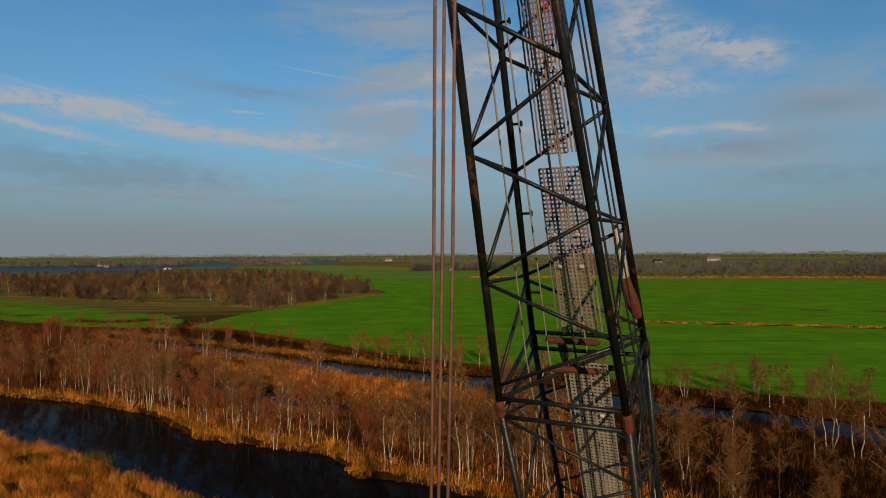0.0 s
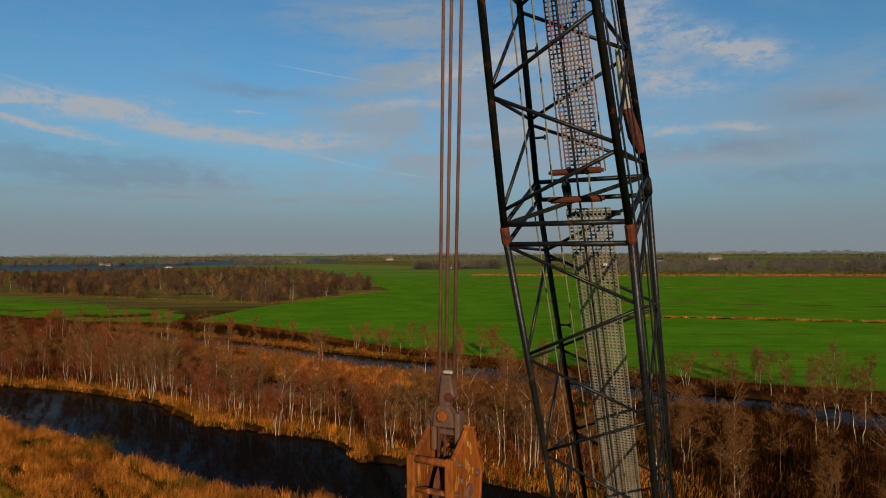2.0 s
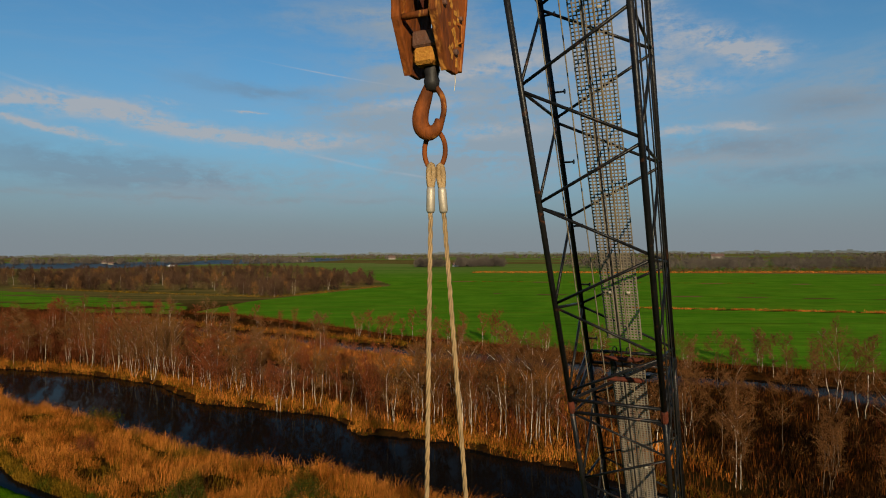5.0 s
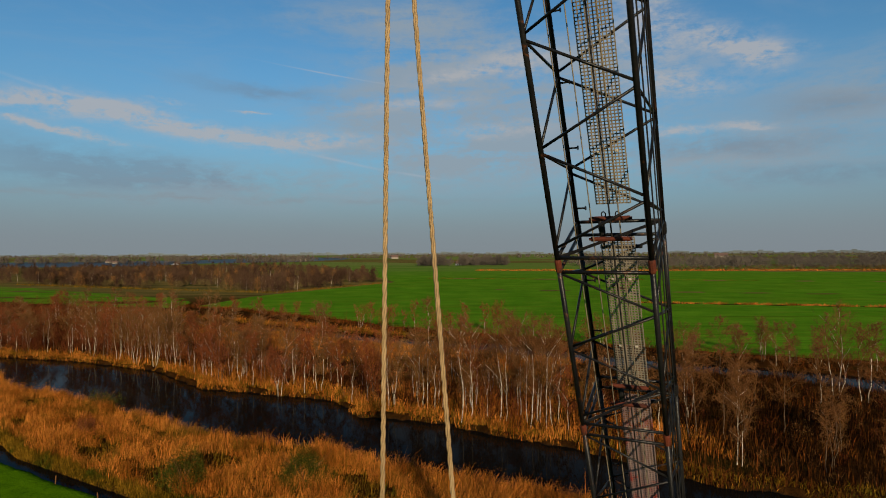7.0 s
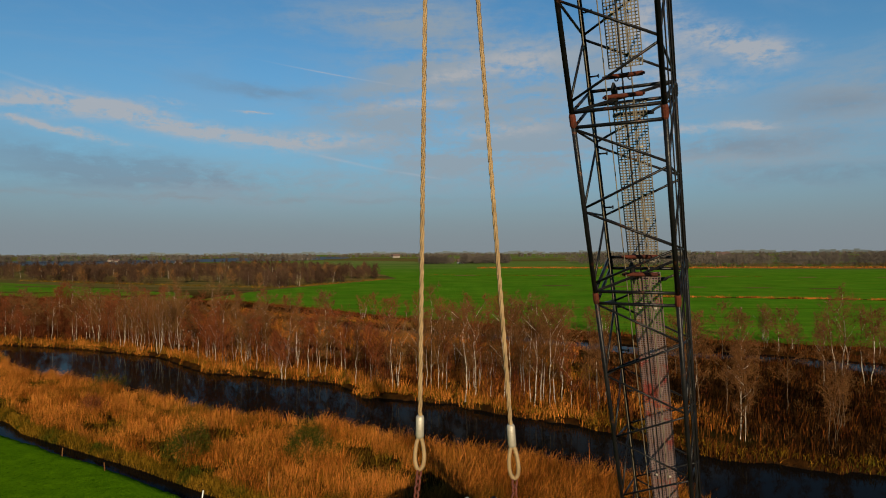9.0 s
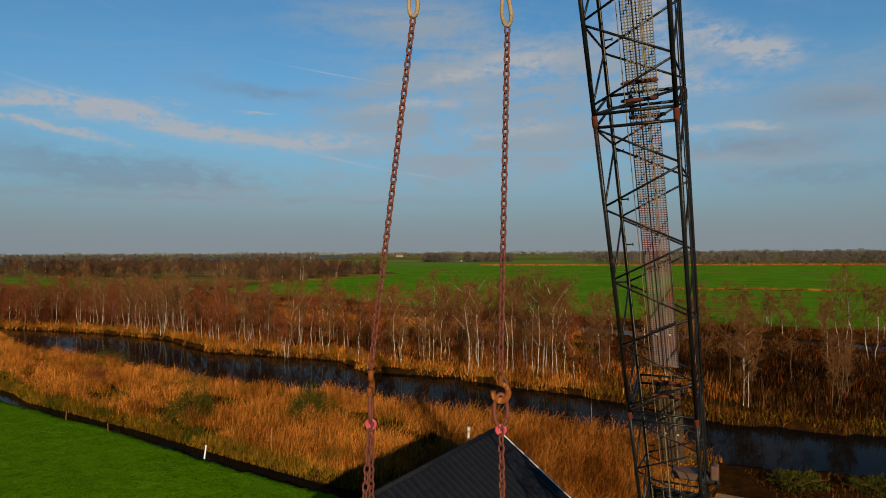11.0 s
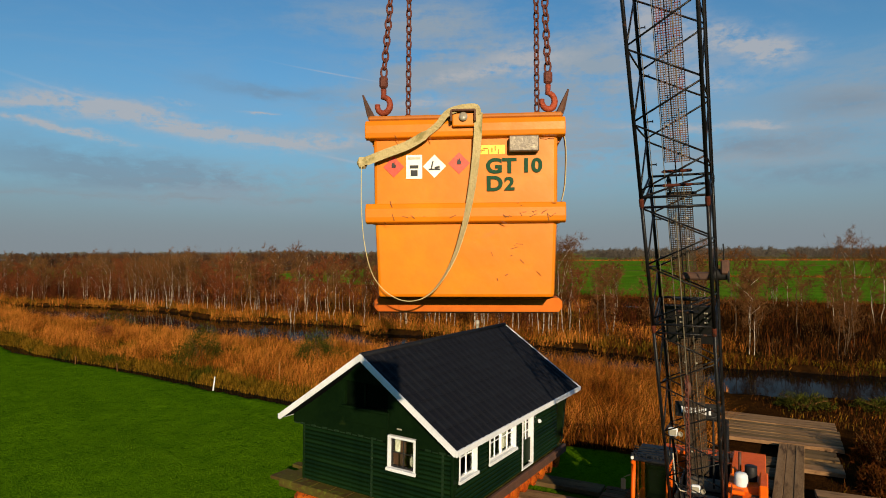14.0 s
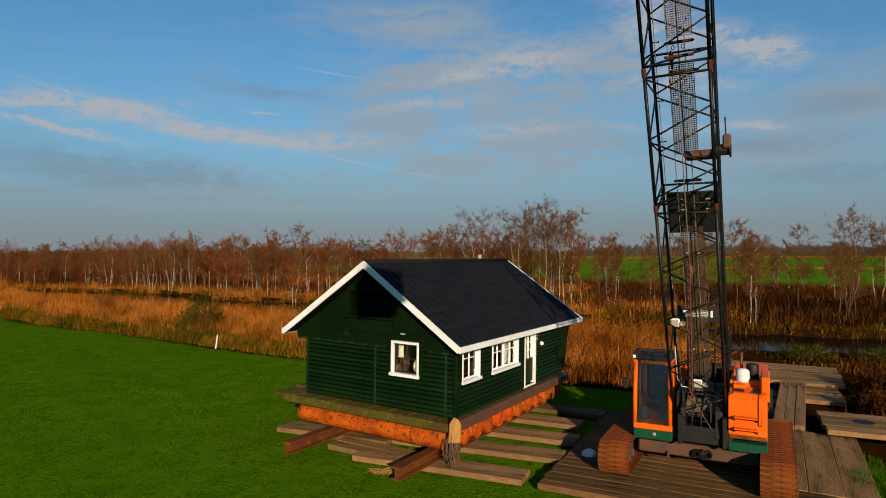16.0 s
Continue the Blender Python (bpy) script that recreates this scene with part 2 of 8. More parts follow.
def water_material():
    m = bpy.data.materials.new("water")
    m.use_nodes = True
    t = m.node_tree
    N = Nodes(t)
    b = t.nodes["Principled BSDF"]
    b.inputs["Base Color"].default_value = (0.004, 0.0035, 0.003, 1)
    b.inputs["IOR"].default_value = 1.10
    b.inputs["Specular IOR Level"].default_value = 0.12
    pos = t.nodes.new("ShaderNodeNewGeometry").outputs["Position"]
    bp = t.nodes.new("ShaderNodeBump")
    bp.inputs["Distance"].default_value = 0.25
    away = t.nodes.new("ShaderNodeSeparateXYZ")
    wire(t, pos, away.inputs[0])
    # sheltered canals lie still, the open lake is rippled
    open_water = N.ramp(away.outputs[1], 420.0, 760.0)
    wire(t, N.math("MULTIPLY_ADD", open_water, 0.05, 0.012), bp.inputs["Strength"])
    wire(t, N.math("MULTIPLY_ADD", open_water, 0.30, 0.030), b.inputs["Roughness"])
    wire(t, N.math("ADD", N.noise(pos, 2.2, 3, 0.5), N.noise(pos, 0.5, 2, 0.5)), bp.inputs["Height"])
    wire(t, bp.outputs[0], b.inputs["Normal"])
    return m


M_GROUND, M_WATER = ground_material(), water_material()
M_REED = surface("reed", (0.105, 0.030, 0.004), (0.360, 0.136, 0.022), 1.1, (0.7, 0.9), bump=0, spots=(0.070, 0.046, 0.006), spot_at=(0.54, 0.66), spot_scale=0.22, per_island=0.75, spec=0.0)
M_SEDGE = surface("sedge", (0.052, 0.034, 0.003), (0.150, 0.080, 0.008), 0.7, (0.7, 0.9), bump=0, spots=(0.034, 0.036, 0.004), spot_at=(0.52, 0.64), spot_scale=0.3, per_island=0.65, spec=0.0)
M_BROWN = surface("dead_stems", (0.034, 0.0115, 0.0028), (0.090, 0.030, 0.006), 0.4, (0.8, 0.95), bump=0, per_island=0.55, spec=0.0)
# Near-black brown that carries the shade of the right bank.
M_SHADE_STEMS = surface("shade_dark_stems", (0.007, 0.0036, 0.0016), (0.024, 0.0100, 0.0032), 0.4, (0.8, 0.95), bump=0, per_island=0.5, spec=0.0)
M_GRASS = surface("grass_blades", (0.020, 0.058, 0.0015), (0.050, 0.100, 0.0025), 0.5, (0.6, 0.85), bump=0, per_island=0.5, spec=0.0)
M_LEAF = surface("willow_leaf", (0.022, 0.026, 0.004), (0.044, 0.043, 0.006), 0.8, (0.7, 0.9), bump=0, per_island=0.5, spec=0.0)
M_BARK = surface("birch_bark", (0.22, 0.175, 0.125), (0.52, 0.45, 0.36), 3.0, (0.7, 0.9), bump=0.4, spots=(0.030, 0.020, 0.014), spot_at=(0.51, 0.60), spot_scale=2.4, stretch=(1, 1, 2.4), spec=0.05)
M_BARK_DULL = surface("brown_bark", (0.070, 0.044, 0.027), (0.150, 0.105, 0.070), 3.0, (0.7, 0.9), bump=0.4, spots=(0.022, 0.014, 0.009), spot_at=(0.50, 0.60), spot_scale=2.4, stretch=(1, 1, 2.4), spec=0.0)
M_TWIG = surface("birch_twigs", (0.078, 0.0220, 0.0085), (0.165, 0.054, 0.0200), 0.5, (0.8, 0.95), bump=0, per_island=0.55, spec=0.0)
M_SCRUB = surface("scrub_twigs", (0.042, 0.0110, 0.0045), (0.100, 0.030, 0.0110), 0.5, (0.8, 0.95), bump=0, per_island=0.55, spec=0.0)
M_TWIG_G = surface("grey_twigs", (0.074, 0.035, 0.013), (0.140, 0.072, 0.026), 0.5, (0.8, 0.95), bump=0, per_island=0.5, spec=0.0)
M_TWIG_P = surface("pale_twigs", (0.064, 0.028, 0.0100), (0.130, 0.062, 0.0230), 0.5, (0.8, 0.95), bump=0, per_island=0.5, spec=0.0)
# Greyer and paler than near twigs: distance haze is put into the colour.
M_FARWOOD_HAZE = surface("far_wood", (0.054, 0.046, 0.040), (0.090, 0.076, 0.064), 0.05, (0.8, 0.95), bump=0, per_island=0.25, spec=0.0)
M_STRIPWOOD = surface("strip_wood", (0.030, 0.017, 0.011), (0.064, 0.037, 0.022), 0.10, (0.8, 0.95), bump=0, per_island=0.35, spec=0.0)
M_STRIPWOOD_G = surface("strip_wood_olive", (0.050, 0.036, 0.014), (0.096, 0.070, 0.028), 0.10, (0.8, 0.95), bump=0, per_island=0.35, spec=0.0)
M_STEEL = surface("dark_painted_steel", (0.0035, 0.0038, 0.0046), (0.0090, 0.0088, 0.0090), 9, (0.24, 0.42), 0.0, 0.25, (0.052, 0.021, 0.010), (0.58, 0.68), 5.0, spec=0.13)
M_RUSTBAR = surface("rusty_red_steel", (0.080, 0.018, 0.008), (0.045, 0.012, 0.007), 12, (0.6, 0.85), 0.0, 0.4, (0.020, 0.011, 0.008), (0.55, 0.66), spec=0.15)
M_CHAIN_HOOK = surface("red_painted_hook", (0.30, 0.052, 0.018), (0.15, 0.030, 0.014), 22, (0.5, 0.75), 0.1, 0.4, (0.045, 0.017, 0.011), (0.58, 0.70), spec=0.25)
M_CHAIN = surface("rusty_chain", (0.125, 0.032, 0.019), (0.060, 0.019, 0.013), 22, (0.55, 0.8), 0.1, 0.4, (0.035, 0.015, 0.011), (0.56, 0.68), spec=0.25)
M_RUST = surface("rust_plate", (0.19, 0.050, 0.007), (0.060, 0.018, 0.005), 9, (0.6, 0.85), 0.0, 0.6, (0.32, 0.135, 0.026), (0.55, 0.68), 9.0, stretch=(1, 1, 0.35), spec=0.12)
M_FLAKE = surface("ochre_flaking_paint", (0.36, 0.175, 0.030), (0.22, 0.085, 0.014), 20, (0.6, 0.85), 0.0, 0.5, (0.13, 0.045, 0.010), (0.56, 0.68), 14.0, spec=0.1)
M_RUSTDARK = surface("dark_rust", (0.085, 0.034, 0.018), (0.045, 0.022, 0.014), 10, (0.6, 0.85), 0.0, 0.5)
M_HULL = surface("rusty_orange_hull", (0.44, 0.082, 0.005), (0.20, 0.032, 0.004), 11, (0.65, 0.9), 0.0, 1.0, (0.085, 0.021, 0.006), (0.53, 0.63), 7.0, per_object=0.18, spec=0.08)
M_BEAM = surface("dark_rusty_beam", (0.120, 0.034, 0.009), (0.055, 0.018, 0.006), 7, (0.6, 0.85), 0.0, 0.6, (0.22, 0.072, 0.012), (0.58, 0.70), 4.0, spec=0.12)
M_HOUSE_TRIM = surface("chalky_green_trim", (0.004, 0.014, 0.005), (0.009, 0.022, 0.009), 12, (0.6, 0.8), 0.0, 0.2, (0.050, 0.064, 0.046), (0.60, 0.68), 12.0, spec=0.08)
M_TRACK = surface("rusty_track_shoe", (0.190, 0.046, 0.007), (0.105, 0.026, 0.006), 9, (0.6, 0.85), 0.05, 0.8, (0.050, 0.021, 0.009), (0.47, 0.64), 4.0, per_object=0.08, spec=0.1)
M_GRATE = surface("galvanised_grating", (0.185, 0.162, 0.128), (0.125, 0.104, 0.080), 7, (0.5, 0.75), 0.1, 0.2, (0.10, 0.040, 0.026), (0.58, 0.72), 2.6, spec=0.15)
M_GRATE_RED = surface("reddish_grating", (0.175, 0.132, 0.124), (0.130, 0.080, 0.075), 7, (0.5, 0.75), 0.1, 0.2, (0.18, 0.032, 0.026), (0.52, 0.66), 2.2, spec=0.2)
M_GRATE_DARK = surface("dirty_brown_grating", (0.085, 0.058, 0.036), (0.050, 0.034, 0.021), 7, (0.5, 0.75), 0.1, 0.2, (0.030, 0.018, 0.011), (0.56, 0.70), 2.6, spec=0.15)
M_ROPE = surface("steel_rope", (0.19, 0.155, 0.105), (0.12, 0.098, 0.07), 30, (0.4, 0.65), 0.2, 0.4)
M_SLING = surface("greased_rope_sling", (0.30, 0.205, 0.102), (0.19, 0.128, 0.062), 40, (0.45, 0.7), 0.1, 0.5, spec=0.2)
M_HOISTROPE = surface("rust_brown_hoist_rope", (0.120, 0.046, 0.028), (0.060, 0.026, 0.020), 40, (0.45, 0.7), 0.1, 0.5)
M_ALU = surface("aluminium", (0.38, 0.35, 0.28), (0.27, 0.24, 0.19), 20, (0.40, 0.6), 0.35, 0.2)
M_PLATE = surface("dull_metal_plate", (0.20, 0.17, 0.13), (0.13, 0.11, 0.09), 20, (0.40, 0.6), 0.4, 0.2, (0.32, 0.28, 0.20), (0.55, 0.68), 12.0)
M_ORANGE = surface("orange_paint", (0.66, 0.100, 0.002), (0.55, 0.076, 0.002), 3, (0.45, 0.6), 0.0, 0.04, (0.30, 0.045, 0.004), (0.66, 0.78), 3.0, spec=0.15)
M_GREENPAINT = surface("dark_green_paint", (0.004, 0.050, 0.026), (0.003, 0.036, 0.019), 3, (0.35, 0.5), 0.0, 0.05, spec=0.25)
M_TANK = surface("orange_yellow_tank_paint", (0.61, 0.190, 0.0015), (0.50, 0.138, 0.001), 2.6, (0.34, 0.55), 0.0, 0.14, (0.40, 0.135, 0.012), (0.60, 0.72), 2.4, spec=0.25, fine=5.0)
M_LID = surface("weathered_lid_paint", (0.40, 0.135, 0.020), (0.33, 0.105, 0.016), 2.6, (0.5, 0.7), 0.0, 0.1, (0.20, 0.065, 0.016), (0.56, 0.72), 2.0, spec=0.2)
M_TANK_LOW = surface("red_orange_skid_paint", (0.46, 0.105, 0.002), (0.34, 0.066, 0.002), 4, (0.5, 0.7), 0.0, 0.1, (0.10, 0.022, 0.004), (0.56, 0.70), 3.0, spec=0.15)
# Near-black with brown-orange spots, for the tank's underside and skid soles.
M_UNDER = surface("dark_underside", (0.020, 0.0075, 0.0022), (0.008, 0.0045, 0.0022), 6, (0.6, 0.85), 0.0, 0.3, (0.060, 0.016, 0.003), (0.62, 0.74), 4.0, spec=0.08)
M_SCRATCH = plain("scratch", (0.16, 0.045, 0.010), 0.7)
M_BLACK = surface("black_steel", (0.006, 0.006, 0.0065), (0.012, 0.011, 0.011), 6, (0.45, 0.7), 0.0, 0.2, spec=0.25)
M_RUBBER = plain("rubber", (0.012, 0.012, 0.012), 0.75)
M_WEB = surface("webbing_strap", (0.46, 0.37, 0.185), (0.36, 0.29, 0.14), 16, (0.8, 0.95), 0.0, 0.4, (0.20, 0.17, 0.06), (0.56, 0.68), 5.0)
M_WHITE = surface("white_paint", (0.60, 0.62, 0.66), (0.50, 0.52, 0.55), 4, (0.4, 0.6), 0.0, 0.08, (0.33, 0.31, 0.25), (0.64, 0.76), 5.0, spec=0.25)
M_HOUSE = surface("dark_green_boards", (0.0014, 0.0080, 0.0012), (0.0033, 0.0138, 0.0021), 3, (0.36, 0.55), 0.0, 0.15, (0.010, 0.023, 0.005), (0.66, 0.76), 4.0, per_object=0.30, spec=0.16)
# Darker green than M_HOUSE, for upper gable, loft parts and casings.
M_HOUSE_DARK = surface("darker_green_boarding", (0.0012, 0.0058, 0.0012), (0.0026, 0.0092, 0.0018), 3, (0.55, 0.75), 0.0, 0.15, (0.007, 0.014, 0.003), (0.64, 0.74), 4.0, spec=0.05)
M_ROOF = surface("charcoal_roof_tile", (0.0034, 0.0039, 0.0062), (0.0064, 0.0070, 0.0106), 6, (0.65, 0.85), 0.0, 0.4, (0.017, 0.019, 0.014), (0.61, 0.73), 3.0, per_object=0.12, spec=0.12)
# Shade of board grooves and loft recess is put into this near-black green.
M_DARK = surface("groove_recess_shade", (0.0016, 0.0046, 0.0016), (0.0010, 0.0028, 0.0010), 4, (0.85, 0.95), bump=0, spec=0.02)
M_CURTAIN = surface("curtain", (0.40, 0.38, 0.31), (0.28, 0.26, 0.21), 5, (0.8, 0.95), 0, 0.1, stretch=(6, 6, 1), spec=0.1)
M_MOSS = surface("mossy_timber", (0.060, 0.056, 0.008), (0.050, 0.030, 0.008), 6, (0.8, 0.95), 0.0, 0.6, (0.085, 0.095, 0.010), (0.52, 0.66), 5.0, spec=0.1)
M_TIMBER = surface("weathered_mat_timber", (0.205, 0.124, 0.058), (0.115, 0.066, 0.029), 3.5, (0.75, 0.95), 0.0, 0.9, (0.060, 0.034, 0.016), (0.54, 0.68), 1.6, stretch=(0.35, 2.2, 1), per_object=0.35, spec=0.08)
M_TIMBER_D = surface("muddy_mat_timber", (0.140, 0.074, 0.031), (0.070, 0.036, 0.016), 3.5, (0.75, 0.95), 0.0, 0.9, (0.032, 0.017, 0.008), (0.50, 0.64), 1.1, stretch=(0.5, 1.6, 1), per_object=0.35, spec=0.08)
M_PALE = surface("pale_timber", (0.30, 0.160, 0.055), (0.18, 0.085, 0.026), 4, (0.7, 0.9), 0.0, 0.4, (0.14, 0.07, 0.03), (0.58, 0.70), stretch=(2, 2, 0.4), spec=0.1)
M_GLASS, M_CABGLASS = glass("window_glass"), glass("cab_glass", (0.5, 0.6, 0.6))
M_DUSTGLASS = glass("dusty_windscreen", (0.62, 0.70, 0.72))
M_DUSTGLASS.node_tree.nodes["Principled BSDF"].inputs["Transmission Weight"].default_value = 1.0
M_DUSTGLASS.node_tree.nodes["Principled BSDF"].inputs["Roughness"].default_value = 0.02
M_MARK = plain("dark_green_marking", (0.004, 0.046, 0.018), 0.85)
M_REDLABEL, M_WHITELABEL, M_YELLOW = plain("red_label", (0.62, 0.055, 0.028), 0.5), plain("white_label", (0.80, 0.79, 0.74), 0.5), plain("yellow_label", (0.86, 0.50, 0.015), 0.45)
M_INK = plain("label_ink", (0.012, 0.012, 0.014), 0.6)
M_TILE_FAR = plain("far_roof", (0.085, 0.050, 0.040), 0.8)
M_BRICKWALL = plain("far_wall", (0.20, 0.17, 0.14), 0.8)
M_SEAT = plain("seat_fabric", (0.03, 0.03, 0.032), 0.85)


# ---- mesh helpers ----
class Shape:
    """Collects faces of one mesh."""

    def __init__(self):
        self.v, self.f = [], []

    def add(self, verts, faces):
        n = len(self.v)
        self.v += [tuple(p) for p in verts]
        self.f += [tuple(i + n for i in f) for f in faces]
        return self

    def box(self, c, s, m=None, chamfer=0.0):
        """A box of size s round c, with cut edges; m turns it about c."""
        x, y, z = s[0] / 2, s[1] / 2, s[2] / 2
        k = min(chamfer, 0.45 * min(s))
        c = Vector(c)
        m = m or Matrix.Identity(3)
        if k <= 0:
            pts = [Vector((i * x, j * y, l * z)) for i in (-1, 1) for j in (-1, 1) for l in (-1, 1)]
            fs = [(0, 1, 3, 2), (4, 6, 7, 5), (0, 4, 5, 1), (2, 3, 7, 6), (0, 2, 6, 4), (1, 5, 7, 3)]
            return self.add([c + m @ p for p in pts], fs)
        pts, ix = [], {}
        for i in (-1, 1):
            for j in (-1, 1):
                for l in (-1, 1):
                    for a in range(3):
                        d = [k, k, k]
                        d[a] = 0
                        ix[i, j, l, a] = len(pts)
                        pts.append(Vector((i * (x - d[0]), j * (y - d[1]), l * (z - d[2]))))
        fs = []
        for a in range(3):
            b, e = (a + 1) % 3, (a + 2) % 3
            for sgn in (-1, 1):
                q = []
                for p, r in ((-1, -1), (1, -1), (1, 1), (-1, 1)):
                    key = [0, 0, 0]
                    key[a], key[b], key[e] = sgn, p, r
                    q.append(ix[(*key, a)])
                fs.append(tuple(q if sgn > 0 else q[::-1]))
            for p in (-1, 1):
                for r in (-1, 1):
                    lo, hi = [0, 0, 0], [0, 0, 0]
                    lo[a], hi[a] = -1, 1
                    lo[b] = hi[b] = p
                    lo[e] = hi[e] = r
                    q = [ix[(*lo, b)], ix[(*hi, b)], ix[(*hi, e)], ix[(*lo, e)]]
                    fs.append(tuple(q if p * r > 0 else q[::-1]))
        for i in (-1, 1):
            for j in (-1, 1):
                for l in (-1, 1):
                    q = [ix[i, j, l, a] for a in range(3)]
                    fs.append(tuple(q if i * j * l > 0 else q[::-1]))
        return self.add([c + m @ p for p in pts], fs)

    def tube(self, pts, r, n=8, caps=True):
        """A tube along points; r is one radius or one for each point."""
        pts = [Vector(p) for p in pts]
        rs = r if isinstance(r, (list, tuple)) else [r] * len(pts)
        verts, faces = [], []
        side = None
        for i, p in enumerate(pts):
            d = (pts[min(i + 1, len(pts) - 1)] - pts[max(i - 1, 0)]).normalized()
            if side is None:
                side = d.orthogonal().normalized()
            side = (side - d * side.dot(d))
            side = side.normalized() if side.length > 1e-6 else d.orthogonal().normalized()
            up = d.cross(side)
            for j in range(n):
                a = 2 * math.pi * j / n
                verts.append(p + (side * math.cos(a) + up * math.sin(a)) * rs[i])
        for i in range(len(pts) - 1):
            for j in range(n):
                k = (j + 1) % n
                faces.append((i * n + j, i * n + k, (i + 1) * n + k, (i + 1) * n + j))
        if caps:
            faces.append(tuple(range(n))[::-1])
            faces.append(tuple((len(pts) - 1) * n + j for j in range(n)))
        return self.add(verts, faces)

    def ring(self, c, ax1, ax2, r1, r2, thick, n=20, k=8):
        """A closed oval ring in the plane of ax1, ax2."""
        c, ax1, ax2 = Vector(c), Vector(ax1).normalized(), Vector(ax2).normalized()
        nz = ax1.cross(ax2)
        verts, faces = [], []
        for i in range(n):
            a = 2 * math.pi * i / n
            p = c + ax1 * (r1 * math.cos(a)) + ax2 * (r2 * math.sin(a))
            o = (ax1 * (math.cos(a) / max(r1, 1e-6)) + ax2 * (math.sin(a) / max(r2, 1e-6))).normalized()
            for j in range(k):
                b = 2 * math.pi * j / k
                verts.append(p + (o * math.cos(b) + nz * math.sin(b)) * thick)
        for i in range(n):
            for j in range(k):
                a, b = (i + 1) % n, (j + 1) % k
                faces.append((i * k + j, a * k + j, a * k + b, i * k + b))
        return self.add(verts, faces)

    def prism(self, poly, lo, hi, ax1, ax2, ax3, o=(0, 0, 0)):
        """A polygon in ax1, ax2 pushed along ax3 from lo to hi."""
        o, ax1, ax2, ax3 = Vector(o), Vector(ax1), Vector(ax2), Vector(ax3)
        n = len(poly)
        if ax1.cross(ax2).dot(ax3) < 0:
            poly = poly[::-1]
        verts = [o + ax1 * a + ax2 * b + ax3 * z for z in (lo, hi) for a, b in poly]
        faces = [tuple(range(n))[::-1], tuple(range(n, 2 * n))] + [(i, (i + 1) % n, n + (i + 1) % n, n + i) for i in range(n)]
        return self.add(verts, faces)

    def lathe(self, profile, c, axis, n=20):
        """(radius, height) pairs turned round an axis."""
        c, axis = Vector(c), Vector(axis).normalized()
        s = axis.orthogonal().normalized()
        t = axis.cross(s)
        verts, faces, k = [], [], len(profile)
        for r, h in profile:
            for j in range(n):
                a = 2 * math.pi * j / n
                verts.append(c + axis * h + (s * math.cos(a) + t * math.sin(a)) * r)
        for i in range(k - 1):
            for j in range(n):
                b = (j + 1) % n
                faces.append((i * n + j, i * n + b, (i + 1) * n + b, (i + 1) * n + j))
        faces += [tuple(range(n))[::-1], tuple((k - 1) * n + j for j in range(n))]
        return self.add(verts, faces)

    def mesh(self, name, mat, smooth=False):
        me = bpy.data.meshes.new(name)
        me.from_pydata(self.v, [], self.f)
        me.materials.append(mat)
        if smooth:
            me.polygons.foreach_set("use_smooth", [True] * len(me.polygons))
        return me


def thing(name, label, category, group="", kind="", at=(0, 0, 0)):
    """An Empty that holds the parts of one thing."""
    ob = new(name)
    ob.empty_display_size = 0.1
    ob.matrix_basis = Matrix.Translation(at) if not isinstance(at, Matrix) else at
    return tagged(ob, label, category, group, kind)


def part(name, shape, mat, parent, label="", smooth=False, soft=0.0):
    """One mesh under a thing or under a part. The shape is in world coordinates unless the parent is moved."""
    ob = new(name, shape if isinstance(shape, bpy.types.Mesh) else shape.mesh(name, mat, smooth))
    ob.parent = parent
    if label:
        tagged(ob, label)
    if soft:
        b = ob.modifiers.new("edges", "BEVEL")
        b.width, b.segments, b.limit_method = soft, 2, "ANGLE"
    return ob


def solo(name, shape, mat, label, category, group="", kind="", smooth=False):
    """A thing that is one mesh."""
    return tagged(new(name, shape.mesh(name, mat, smooth)), label, category, group, kind)


def fast_mesh(name, verts, tris, mat):
    """A mesh from arrays of points and triangles."""
    me = bpy.data.meshes.new(name)
    verts, tris = np.asarray(verts, dtype=np.float32), np.asarray(tris, dtype=np.int32)
    me.vertices.add(len(verts))
    me.vertices.foreach_set("co", verts.ravel())
    me.loops.add(tris.size)
    me.loops.foreach_set("vertex_index", tris.ravel())
    me.polygons.add(len(tris))
    me.polygons.foreach_set("loop_start", np.arange(0, tris.size, 3, dtype=np.int32))
    me.materials.append(mat)
    me.update(calc_edges=True)
    me.validate()
    return me


# ---- the land: plan of waters and fields ----
DITCH = [(-60, 66), (-43.5, 56.6), (-39.5, 53.0), (-24, 44.0), (-16, 38.8), (-8.5, 34.2), (-3, 31.2)]     # middle line, 1.9 m wide
CANAL = [(-150, 132), (-110, 117), (-72, 94), (-59.5, 80.5), (-44.5, 73.6), (-28, 62.3), (-20, 58), (-11.5, 56), (-1.2, 49), (5.7, 46), (10, 42.2), (12.6, 42.3),
         (16.2, 37.4), (24, 35.8), (40, 32), (75, 24), (120, 14), (120, 24), (75, 34), (45, 41), (29.5, 44.1), (26, 45.6), (20.6, 47.2), (14, 53.8), (9.7, 57.1),
         (1.1, 62.4), (-1, 65), (-10.5, 67.6), (-15.2, 75), (-27.7, 79.5), (-34.5, 81.6), (-46, 93.4), (-63, 101.8), (-82, 107), (-115, 128), (-150, 146)]
